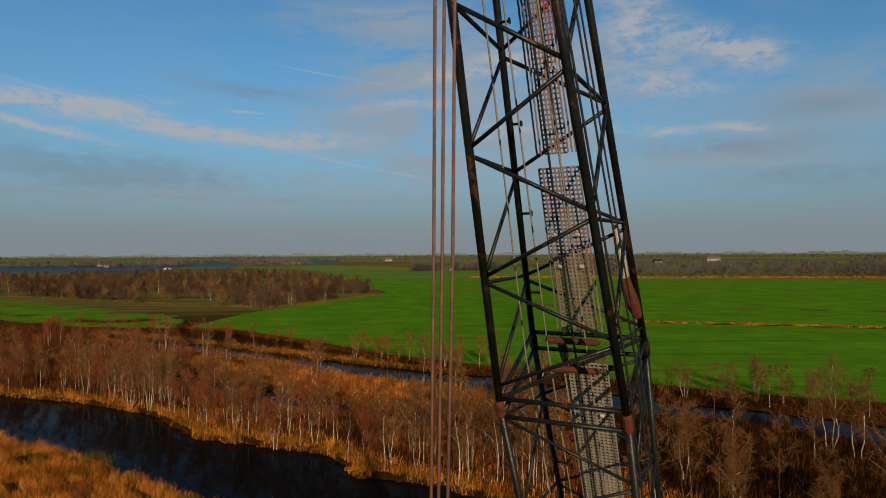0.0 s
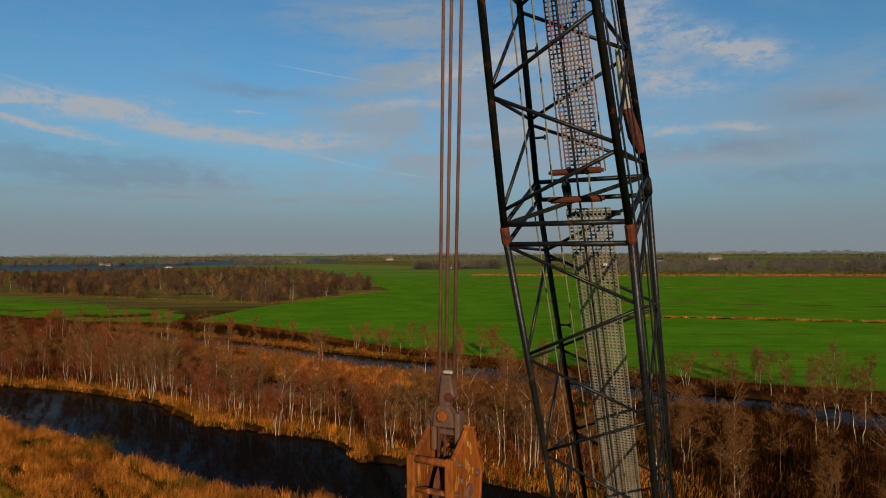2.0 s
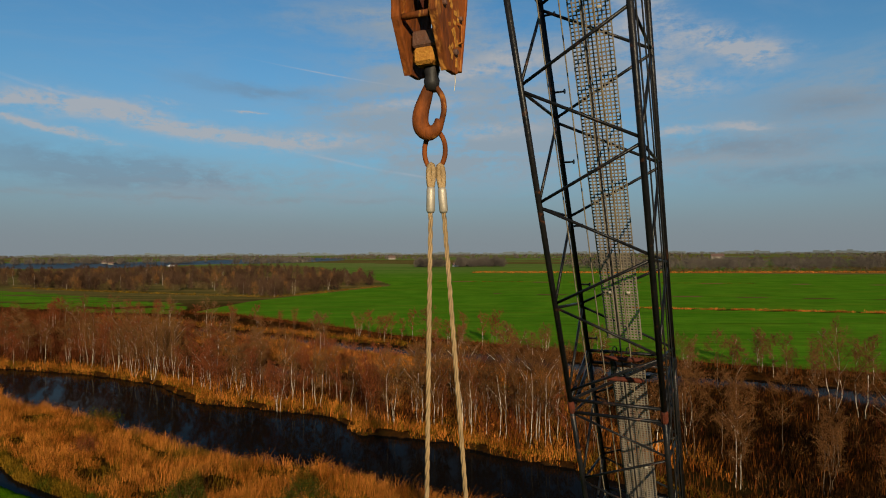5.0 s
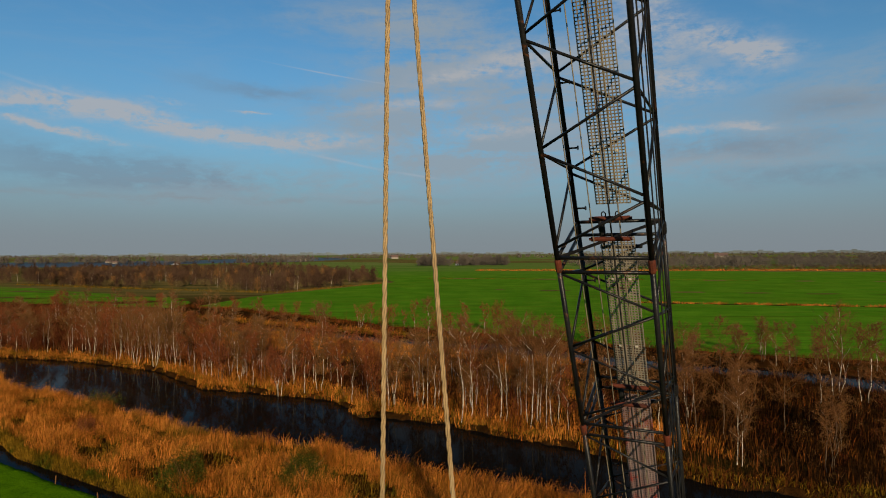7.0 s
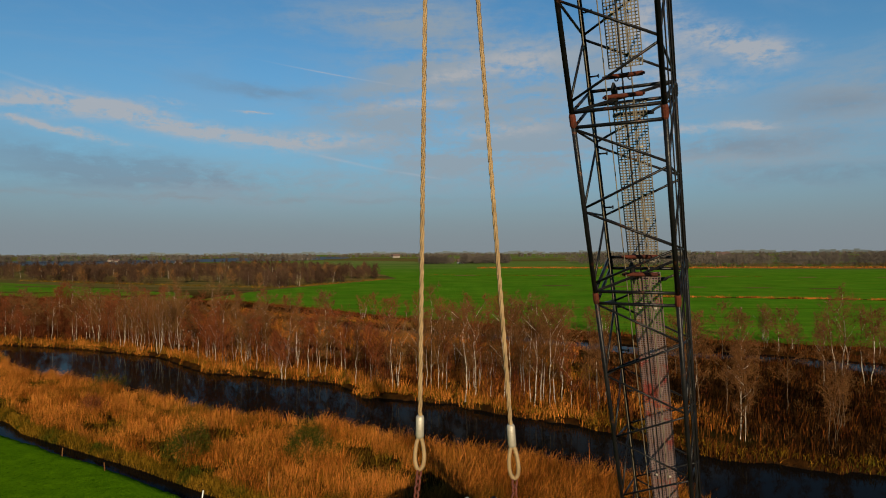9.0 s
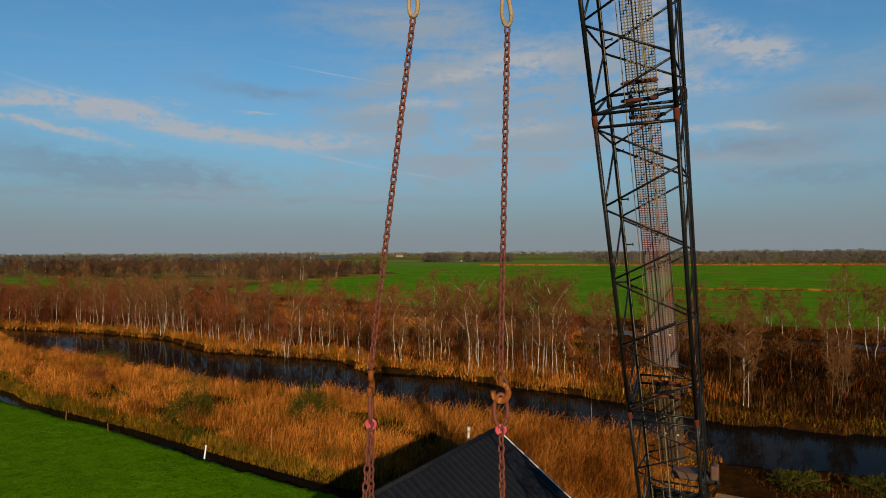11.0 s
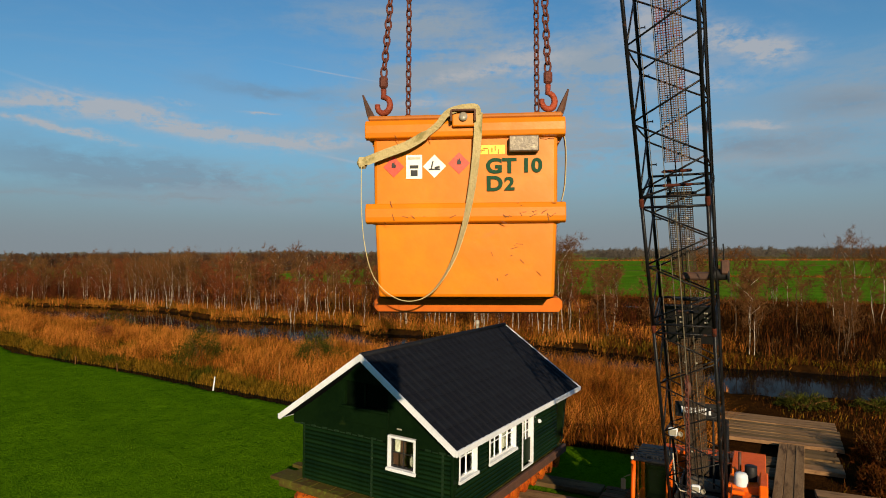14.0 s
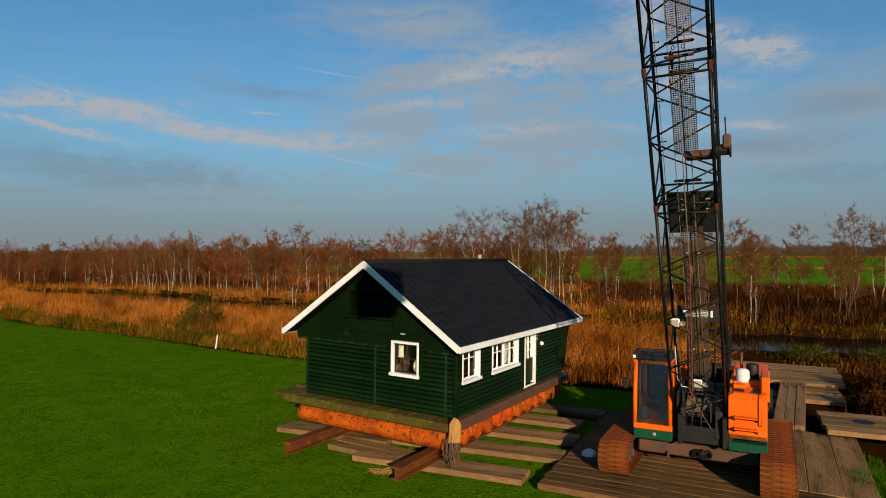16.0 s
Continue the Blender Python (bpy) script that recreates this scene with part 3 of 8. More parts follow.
POOL_BACK = [(-108.7, 188.7), (-96, 182), (-60, 161.6), (-20, 136), (0, 125), (8, 123), (35.7, 101), (48.5, 95.4), (60.7, 88), (100, 70), (140, 54), (140, 44), (92, 60),
             (54, 78.2), (45, 88), (32.5, 92.2), (7, 106.3), (-2, 113), (-17.6, 120), (-38, 136.6), (-74, 159), (-96, 172.7)]
POOL_MID = [(-82, 133.5), (-54, 116), (-26.4, 95.3), (-15.5, 92), (-1.4, 84.6), (8, 80), (15, 76), (16, 81), (8, 88), (-14.5, 98.7), (-30.8, 111), (-60, 128)]
FIELD = [(-88, 203), (-74.6, 200), (-37, 168.6), (-14.7, 146.7), (8.8, 131.7), (36.8, 113.3), (52.4, 105), (68.6, 99.3), (130, 72), (420, -20), (640, 250), (341, 500),
         (169, 572), (40, 640), (-40, 770), (-267, 1100), (-120, 640), (-74, 507), (-36.6, 366), (-69, 288.5), (-84, 250)]
FIELD_LEFT = [(-259, 345), (-160, 276), (-104, 240), (-90, 200), (-128, 204), (-194, 240), (-320, 300)]
LAKE = [(-1300, 760), (-615, 848), (-454, 874), (-499, 1078), (-340, 1229), (-300, 1640), (-420, 2300), (-693, 2500), (-740, 1600), (-1003, 1383), (-1900, 1250)]
LAWN = [(-400, 250), (-60, 64.8), (-43.2, 55.6), (-39.3, 51.8), (-24, 42.9), (-16, 37.6), (-8.5, 33.0), (-3, 30), (2, 27.6), (6.3, 25.9), (8.3, 24.3), (9, 20), (9.4, 12), (14, -40),
        (60, -300), (-400, -300)]


def seg_distance(X, Y, line, closed):
    pts = list(line) + ([line[0]] if closed else [])
    best = np.full(X.shape, 1e9)
    for (ax, ay), (bx, by) in zip(pts[:-1], pts[1:]):
        dx, dy = bx - ax, by - ay
        t = np.clip(((X - ax) * dx + (Y - ay) * dy) / (dx * dx + dy * dy + 1e-9), 0, 1)
        best = np.minimum(best, np.hypot(X - ax - t * dx, Y - ay - t * dy))
    return best


def inside(X, Y, poly):
    r = np.zeros(X.shape, bool)
    for (ax, ay), (bx, by) in zip(poly, poly[1:] + poly[:1]):
        c = ((ay > Y) != (by > Y)) & (X < (bx - ax) * (Y - ay) / (by - ay + 1e-12) + ax)
        r ^= c
    return r


def depth_in(X, Y, poly):
    """Signed distance: positive inside the outline."""
    d = seg_distance(X, Y, poly, True)
    return np.where(inside(X, Y, poly), d, -d)


def wobble(X, Y, s):
    return (np.sin(X * 1.3 * s + 1.7 * np.sin(Y * 0.9 * s)) + np.sin(Y * 1.7 * s + 2.1 * np.sin(X * 0.7 * s + 1)) + np.sin((X + Y) * 2.3 * s)) / 3


def wetness(X, Y):
    """Positive where water stands, in metres from its edge."""
    w = 0.5 * wobble(X, Y, 0.9) + 0.25 * wobble(X, Y, 2.6)
    d = np.maximum(depth_in(X, Y, CANAL), depth_in(X, Y, POOL_BACK)) + w
    d = np.maximum(d, depth_in(X, Y, POOL_MID) + 3.2 * w - 0.8)
    d = np.maximum(d, 0.52 - seg_distance(X, Y, DITCH, False) + 0.25 * w)
    return np.maximum(d, depth_in(X, Y, LAKE))


def land_height(X, Y):
    wet = wetness(X, Y)
    z = 0.06 * wobble(X, Y, 0.35) + 0.03 * wobble(X, Y, 1.9)
    near = np.hypot(X - 4, Y - 19) < 16
    z = np.where(near, z * 0.25, z)
    return np.where(wet > -0.65, np.clip(z - (wet + 0.65) * 1.1, -1.5, 0.3), z)


def spaced(lo, a, b, hi, step, grow):
    mid = list(np.arange(a, b + step / 2, step))
    up, s = [], step
    while (up[-1] if up else b) < hi:
        s *= grow
        up.append((up[-1] if up else b) + s)
    dn, s = [], step
    while (dn[-1] if dn else a) > lo:
        s *= grow
        dn.append((dn[-1] if dn else a) - s)
    return np.array(dn[::-1] + mid + up)


def make_ground():
    xs, ys = spaced(-4800, -105, 75, 4800, 0.75, 1.08), spaced(-500, 14, 135, 4700, 0.75, 1.05)
    # a closer grid round the ditch and the canal
    xs = np.concatenate([xs[xs < -64.9], np.arange(-64.8, 32.0, 0.40), xs[xs > 32.1]])
    ys = np.concatenate([ys[ys < 28.9], np.arange(29.0, 84.0, 0.42), ys[ys > 84.2]])
    X, Y = np.meshgrid(xs, ys)
    Z = land_height(X, Y)
    nx, ny = len(xs), len(ys)
    V = np.stack([X.ravel(), Y.ravel(), Z.ravel()], 1)
    i = np.arange(nx * ny).reshape(ny, nx)
    a, b, c, d = i[:-1, :-1].ravel(), i[:-1, 1:].ravel(), i[1:, 1:].ravel(), i[1:, :-1].ravel()
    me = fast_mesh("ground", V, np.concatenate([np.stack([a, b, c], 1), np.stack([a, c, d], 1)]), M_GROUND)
    wet = wetness(X, Y)
    soft = lambda q, w: np.clip(q / w + 0.5, 0, 1)
    lawn = soft(depth_in(X, Y, LAWN), 1.0)
    bands = wobble(X, Y, 0.0042) + 0.5 * wobble(X * 0.4, Y, 0.011)
    far = np.clip((Y - 520) / 150, 0, 1) * (bands > -0.05) * 0.9
    field = np.maximum.reduce([soft(depth_in(X, Y, FIELD), 2.0), soft(depth_in(X, Y, FIELD_LEFT), 3.0) * np.clip(0.66 + 0.45 * wobble(X, Y * 2.2, 0.05) + 0.45 * wobble(X, Y, 0.21), 0, 1), far])
    # overgrown ditches across the big field
    for line in ([(60, 215), (300, 150)], [(20, 290), (330, 205)], [(-20, 420), (320, 330)]):
        field = np.minimum(field, np.clip((seg_distance(X, Y, line, False) - 1.2) / 1.5, 0.0, 1))
    mud = soft(wet + 0.28, 0.6)
    cov = np.stack([lawn.ravel(), field.ravel(), mud.ravel(), np.ones(nx * ny)], 1).astype(np.float32)
    at = me.attributes.new("cover", "FLOAT_COLOR", "POINT")
    at.data.foreach_set("color", cov.ravel())
    me.polygons.foreach_set("use_smooth", [True] * len(me.polygons))
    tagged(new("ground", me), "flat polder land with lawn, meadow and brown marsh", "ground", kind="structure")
    water = Shape().add([(-4000, -400, -0.48), (4000, -400, -0.48), (4000, 4600, -0.48), (-4000, 4600, -0.48)], [(0, 1, 2, 3)])
    solo("water", water, M_WATER, "still dark water of canals, pools and lake", "water", kind="structure")


make_ground()

# ---- crawler crane ----
def smooth_curve(ctrl, n):
    """Points on a smooth curve through the given ones."""
    out, c = [], [Vector(p) for p in ctrl]
    for i in range(len(c) - 1):
        p0, p1, p2, p3 = c[max(i - 1, 0)], c[i], c[i + 1], c[min(i + 2, len(c) - 1)]
        for j in range(n):
            t = j / n
            out.append(0.5 * ((2 * p1) + (p2 - p0) * t + (2 * p0 - 5 * p1 + 4 * p2 - p3) * t * t + (3 * p1 - p0 - 3 * p2 + p3) * t ** 3))
    return out + [c[-1]]


FWD, SIDE, UP = Vector((-0.436, -0.900, 0)), Vector((0.900, -0.436, 0)), Vector((0, 0, 1))
CENTRE = Vector((6.40, 16.15, 0))
TURNED = Matrix((SIDE, -FWD, UP)).transposed()           # local x: side, y: back, z: up
BOOM_A = Vector((0.630, 5.635, 22.984))
BOOM_D, BOOM_N = Vector((0.197, 0.407, -0.892)).normalized(), Vector((0.389, 0.803, 0.452)).normalized()
BW, BH = 1.244, 1.189


def cr(f, w, z):
    """A place by metres forward, to the side and up from the crane's middle."""
    return CENTRE + FWD * f + SIDE * w + UP * z


def bp(a, b, s):
    """A place in the boom: a across, b through, s metres down from the tip section's foot. The tip section narrows upwards."""
    if s < 0:
        q = -s * 0.060
        a = q + a * (BW - 2 * q) / BW
        b = b + (1 - b / BH) * (-s) * 0.050
    return BOOM_A + SIDE * a + BOOM_N * b + BOOM_D * s


crane = thing("crawler_crane", "orange and green crawler crane with a dark lattice boom", "crane", at=cr(0, 0, 0.2))
crane.matrix_basis = Matrix.Identity(4)
CHORDS = ((0, 0), (BW, 0), (0, BH), (BW, BH))


def boom_section(s0, s1, pitch, red):
    first = 0.09
    sec = part("boom_section", Shape().box(bp(BW / 2, BH, s0 + 0.30), (0.62, 0.05, 0.06), TURNED, 0.01), M_STEEL, crane, "lattice boom section of dark painted steel tubes")
    for a, b in CHORDS:
        heavy = b == 0
        part("chord", Shape().tube([bp(a, b, s0), bp(a, b, s1)], 0.038 if heavy else 0.035, 10), M_STEEL, sec, smooth=True)
        if s1 < 23:
            col = M_RUSTBAR if heavy else M_STEEL
            part("pin_joint", Shape().tube([bp(a, b, s1 - 0.10), bp(a, b, s1 - 0.07), bp(a, b, s1 + 0.07), bp(a, b, s1 + 0.10)], [0.040, 0.049, 0.049, 0.040], 10), col, sec, "rust-red pin joint between boom sections")
    bars = []
    k = max(1, round((s1 - s0 - 0.33) / pitch))
    p = (s1 - s0 - 0.33) / k
    even = [s0 + first + p * i for i in range(k + 1)]
    odd = [s0 + first + p * (i + 0.5) for i in range(k)]
    for (a0, b0, e0), (a1, b1, e1) in (((0, 0, even), (BW, 0, odd)), ((BW, BH, even), (0, BH, odd)), ((0, 0, even), (0, BH, odd)), ((BW, BH, even), (BW, 0, odd))):
        for i in range(k):
            bars.append((bp(a0, b0, e0[i] + 0.03), bp(a1, b1, e1[i] - 0.03)))
            bars.append((bp(a1, b1, e1[i] + 0.03), bp(a0, b0, e0[i + 1] - 0.03)))
    for a, b in bars:
        part("lacing_bar", Shape().tube([a, b], 0.0190, 6), M_STEEL, sec, smooth=True)
    for s in (s0 + 0.10, s1 - 0.12):
        for c0, c1 in (((0, 0), (BW, 0)), ((0, BH), (BW, BH)), ((0, 0), (0, BH)), ((BW, 0), (BW, BH))):
            part("cross_bar", Shape().tube([bp(*c0, s), bp(*c1, s)], 0.026, 6), M_STEEL, sec, smooth=True)
    part("cross_bar", Shape().tube([bp(0, 0, s1 - 0.12), bp(BW, BH, s1 - 0.12)], 0.024, 6), M_STEEL, sec)
    # rollers that carry the hoist ropes
    for s, b in ((s1 - 0.42, 0.62), (s1 - 0.16, 0.50)):
        part("rope_roller", Shape().tube([bp(0.34, b, s), bp(0.36, b, s), bp(0.37, b, s), bp(0.90, b, s), bp(0.91, b, s), bp(0.93, b, s)], [0.02, 0.02, 0.034, 0.034, 0.02, 0.02], 10), M_RUSTBAR if red else M_STEEL, sec, "rust-red rope roller")
    # climbing pegs on the rear chord
    s = s0 + 0.9
    while s < s1 - 0.3:
        part("step_peg", Shape().tube([bp(0.03, BH, s), bp(0.15, BH, s), bp(0.152, BH, s), bp(0.165, BH, s)], [0.014, 0.014, 0.032, 0.032], 8), M_STEEL, sec)
        s += 0.95
    return sec


def grating(a0, a1, s0, s1, mat, cell=0.047, b=None):
    """A walkway panel of punched steel in the rear face: strips joined by staggered webs."""
    b = b or BH - 0.09
    g = Shape()
    n, m = round((a1 - a0) / cell), round((s1 - s0) / cell)
    rot = Matrix((SIDE, BOOM_N, -BOOM_D)).transposed()
    w = (bp(a1, b, s0) - bp(a0, b, s0)).length
    ds = (s1 - s0) / m
    for j in range(m + 1):
        g.box(bp((a0 + a1) / 2, b, s0 + ds * j), (w, 0.018, 0.015), rot)
    for j in range(m):
        for i in range(n + 1):
            a = a0 + (a1 - a0) * i / n
            g.box(bp(a, b - 0.006 * (j % 2), s0 + ds * (j + 0.5)), (0.015, 0.014, ds), rot)
    p = part("walkway_panel", g, mat, crane, "welded grid walkway panel, stained grey")
    for a in (a0 + 0.12, a1 - 0.12):
        for s in (s0 + 0.7, s1 - 0.8):
            part("clamp", Shape().box(bp(a, b - 0.03, s), (0.05, 0.04, 0.035), rot, 0.008), M_ALU, p)


SECTIONS = [(-6.3, 0.0, 1.26, True), (0.0, 6.0, 1.4, True), (6.0, 8.92, 1.3, True), (8.92, 14.96, 1.4, True), (14.96, 18.0, 1.35, False), (18.0, 24.1, 1.45, False)]
for sec in SECTIONS:
    boom_section(*sec)
for s0, s1, mat in ((-5.6, -2.25, M_GRATE_RED), (-2.10, -0.24, M_GRATE_RED), (0.20, 5.55, M_GRATE), (6.10, 8.84, M_GRATE), (9.05, 14.5, M_GRATE_RED), (15.1, 17.1, M_GRATE_DARK), (18.95, 23.3, M_GRATE_DARK)):
    grating(0.35, 0.84, s0, s1, mat)
# boom head with sheaves
head = part("boom_head", Shape().box(bp(BW / 2, 0.5, -6.45), (0.55, 0.9, 0.5), TURNED, 0.05), M_STEEL, crane, "dark steel boom head")
for a in (0.50, 0.62, 0.74):
    part("sheave", Shape().lathe([(0.22, -0.03), (0.26, -0.03), (0.22, 0.0), (0.26, 0.03), (0.22, 0.03)], bp(a, 0.2, -6.6), SIDE, 24), M_RUSTDARK, head, smooth=False)
# ropes inside and beside the boom
for a0, a1, b0, b1, mat, r in ((0.18, 0.20, 0.45, 0.40, M_ROPE, 0.008), (0.40, 0.44, 0.55, 0.40, M_ROPE, 0.008), (BW + 0.07, BW + 0.05, 0.42, 0.5, M_BLACK, 0.009), (BW + 0.06, BW + 0.08, 0.62, 0.7, M_BLACK, 0.008),
                               (BW + 0.03, BW + 0.10, 0.12, 0.2, M_BLACK, 0.010), (0.70, 0.72, 0.9, 0.9, M_ROPE, 0.010), (0.55, 0.60, 0.95, 0.9, M_BLACK, 0.012)):
    pts = [bp(a0 + (a1 - a0) * i / 10, b0 + (b1 - b0) * i / 10 - 0.05 * math.sin(math.pi * i / 10), -6.4 + 30.2 * i / 10) for i in range(11)]
    part("rope", Shape().tube(pts, r, 6), mat, crane, "grey steel rope running down the boom" if mat is M_ROPE else "black hose and pendant line", smooth=True)
sock = part("pendant_socket", Shape().tube([bp(BW - 0.10, BH - 0.06, -1.5), bp(BW - 0.09, BH - 0.06, -1.12), bp(BW - 0.09, BH - 0.06, -0.9)], [0.025, 0.05, 0.05], 10), M_ALU, crane, "pale cast rope socket")
part("fork", Shape().tube([bp(BW - 0.09, BH - 0.06, -0.9), bp(BW - 0.05, BH - 0.04, -0.6), bp(BW - 0.02, BH, -0.4)], [0.05, 0.075, 0.05], 8), M_RUSTBAR, sock)
# hanging eye bolts and pear-shaped weights at the joints
for s in (-0.30, 5.68, 8.70, 14.7):
    for a in (0.46, 0.66):
        e = part("shackle", Shape().ring(bp(a, BH - 0.2, s), SIDE, BOOM_D, 0.030, 0.045, 0.009, 14, 6), M_BLACK, crane)
    part("rope_socket", Shape().tube([bp(0.42, BH - 0.25, s + 0.05), bp(0.42, BH - 0.25, s + 0.14), bp(0.43, BH - 0.25, s + 0.30), bp(0.43, BH - 0.25, s + 0.50)], [0.015, 0.052, 0.045, 0.008], 8), M_BLACK, crane, "black pear-shaped rope socket")
# junction plates and boxes near the foot
plate = part("reinforcing_plate", Shape().box(bp(BW / 2 + 0.02, BH - 0.03, 18.60), (1.16, 0.05, 1.05), Matrix((SIDE, BOOM_N, -BOOM_D)).transposed(), 0.01), M_BLACK, crane, "black bolted reinforcing plate")
for a in (0.42, 0.47, 0.96, 1.01):
    for s in (18.25, 18.38, 18.51):
        part("bolt", Shape().lathe([(0.022, 0), (0.022, 0.02), (0.012, 0.024)], bp(a, BH - 0.06, s), -BOOM_N, 8), M_ALU, plate)
rest = part("winch_bracket", Shape().box(bp(0.95, 0.75, 17.05), (0.72, 0.5, 0.16), TURNED, 0.03), M_RUSTDARK, crane, "brown steel bracket with a small winch")
part("winch_drum", Shape().lathe([(0.10, 0), (0.17, 0), (0.17, 0.03), (0.12, 0.04), (0.12, 0.24), (0.17, 0.25), (0.17, 0.28), (0.08, 0.28)], bp(BW + 0.02, 0.55, 16.9), SIDE, 20), M_BLACK, rest)
part("winch_motor", Shape().box(bp(BW + 0.22, 0.6, 16.75), (0.16, 0.30, 0.30), TURNED, 0.03), M_RUSTDARK, rest)
part("lamp_mast", Shape().tube([bp(BW + 0.2, 0.6, 16.7), bp(BW + 0.2, 0.6, 16.2)], 0.014, 6), M_BLACK, rest)


# undercarriage and tracks
def track(w, length, top, low):
    tr = part("track_frame", Shape().box(cr(0, w, (top + low) / 2), (0.46, length - 0.9, (top - low) * 0.62), TURNED, 0.06), M_RUSTDARK, crane, "rusty crawler track with plate shoes")
    r = (top - low) / 2
    path, straight, n = [], length - 2 * r, 0
    for i in range(21):
        path.append((-straight / 2 + straight * i / 21, low, 0))
    for i in range(10):
        a = -math.pi / 2 + math.pi * i / 10
        path.append((straight / 2 + r * math.cos(a), (top + low) / 2 + r * math.sin(a), a + math.pi / 2))
    for i in range(21):
        path.append((straight / 2 - straight * i / 21, top, math.pi))
    for i in range(10):
        a = math.pi / 2 + math.pi * i / 10
        path.append((-straight / 2 + r * math.cos(a), (top + low) / 2 + r * math.sin(a), a + math.pi / 2))
    shoe = Shape().box((0, 0, 0.0), (0.78, 0.232, 0.045), None, 0.008)
    shoe.box((0, 0.07, -0.026), (0.76, 0.018, 0.010), None, 0.003).box((0, -0.07, -0.026), (0.76, 0.018, 0.010), None, 0.003)
    for e in (-0.14, 0.14):
        shoe.box((e, 0, 0.05), (0.06, 0.17, 0.06), None, 0.01)
    me = shoe.mesh("track_shoe", M_TRACK)
    for f, z, a in path:
        ob = part("track_shoe", me, None, tr)
        t = FWD * math.cos(a) + UP * math.sin(a)
        nrm = SIDE.cross(t)
        m = Matrix((SIDE, -t, -nrm)).transposed()
        ob.matrix_basis = Matrix.Translation(cr(f, w, z)) @ m.to_4x4()
    for e in (-1, 1):
        part("sprocket", Shape().lathe([(0.10, -0.30), (0.14, -0.28), (r * 0.72, -0.17), (r * 0.86, -0.10), (r * 0.86, 0.10), (r * 0.72, 0.17), (0.14, 0.28), (0.10, 0.30)], cr(e * straight / 2, w, (top + low) / 2), SIDE, 22), M_RUSTDARK, tr, smooth=False)
    for i in range(7):
        part("road_wheel", Shape().lathe([(0.05, -0.26), (0.12, -0.25), (0.15, -0.10), (0.15, 0.10), (0.12, 0.25), (0.05, 0.26)], cr(-1.35 + 0.45 * i, w, low + 0.2), SIDE, 14), M_RUSTDARK, tr)


track(-1.93, 4.75, 1.05, 0.27)
track(1.79, 4.75, 1.05, 0.27)
body = part("car_body", Shape().box(cr(0, -0.07, 0.74), (3.0, 1.7, 0.42), TURNED, 0.05).box(cr(1.05, -0.07, 0.80), (2.9, 0.30, 0.34), TURNED, 0.04).box(cr(-1.05, -0.07, 0.80), (2.9, 0.30, 0.34), TURNED, 0.04), M_RUSTDARK, crane, "brown dirty steel car body between the tracks")
for w in (-0.05, 0.22):
    part("pipe_end", Shape().lathe([(0.05, 0), (0.10, 0), (0.10, 0.16), (0.06, 0.16), (0.06, 0.05)], cr(1.18, w, 0.80), FWD, 16), M_STEEL, body)
part("bracket", Shape().box(cr(1.25, 0.08, 0.78), (0.10, 0.16, 0.26), TURNED, 0.02), M_STEEL, body)
part("tow_eye", Shape().box(cr(1.24, -0.75, 0.66), (0.05, 0.12, 0.16), TURNED, 0.015), M_RUSTDARK, body)
part("slew_ring", Shape().lathe([(0.85, 0.95), (0.92, 0.95), (0.92, 1.12), (0.85, 1.12)], cr(0, 0, 0), UP, 36), M_BLACK, crane, "black slewing ring")
deck = part("revolving_frame", Shape().box(cr(-0.6, 0.05, 1.24), (1.5, 4.0, 0.24), TURNED, 0.03).box(cr(1.25, -0.42, 1.45), (0.10, 0.7, 0.75), TURNED, 0.02).box(cr(1.25, 0.62, 1.45), (0.10, 0.7, 0.75), TURNED, 0.02).box(cr(1.42, 0.1, 1.32), (1.2, 0.06, 0.42), TURNED, 0.01), M_BLACK, crane, "black revolving frame with boom foot brackets")
for f, z, r in ((0.55, 1.85, 0.30), (-0.45, 1.95, 0.32)):
    dr = part("winch_drum", Shape().lathe([(0.05, -0.50), (r + 0.12, -0.50), (r + 0.12, -0.45), (r, -0.44), (r, 0.44), (r + 0.12, 0.45), (r + 0.12, 0.50), (0.05, 0.50)], cr(f, 0.08, z), SIDE, 28), M_BLACK, crane, "black hoist winch drum wound with rope")
    part("rope_layer", Shape().lathe([(r + 0.03, -0.42 + 0.028 * (i // 2)) if i % 2 else (r + 0.045, -0.42 + 0.028 * (i // 2)) for i in range(60)], cr(f, 0.08, z), SIDE, 28), M_ROPE, dr)
house_ = part("winch_housing", Shape().box(cr(-1.15, 0.06, 2.05), (1.16, 0.12, 1.40), TURNED, 0.03).box(cr(0.10, -0.52, 1.85), (0.06, 2.2, 0.95), TURNED, 0.02).box(cr(0.10, 0.62, 1.85), (0.06, 2.2, 0.95), TURNED, 0.02), M_BLACK, crane, "black side plates and rear wall of the winch bay")
for z in (2.62, 2.92):
    part("hand_rail", Shape().tube([cr(-1.1, -0.62, z), cr(-1.1, 0.72, z)], 0.018, 8), M_RUSTBAR, house_, "rust-red hand rail")
for i in range(5):
    w = -0.40 + 0.22 * i
    part("hydraulic_hose", Shape().tube(smooth_curve([cr(1.05, w, 1.30), cr(1.28, w + 0.03, 1.75), cr(1.0, w + 0.05 * (i % 3), 2.25), cr(0.5, w, 2.10)], 6), 0.020, 6), M_RUBBER, house_, smooth=True)
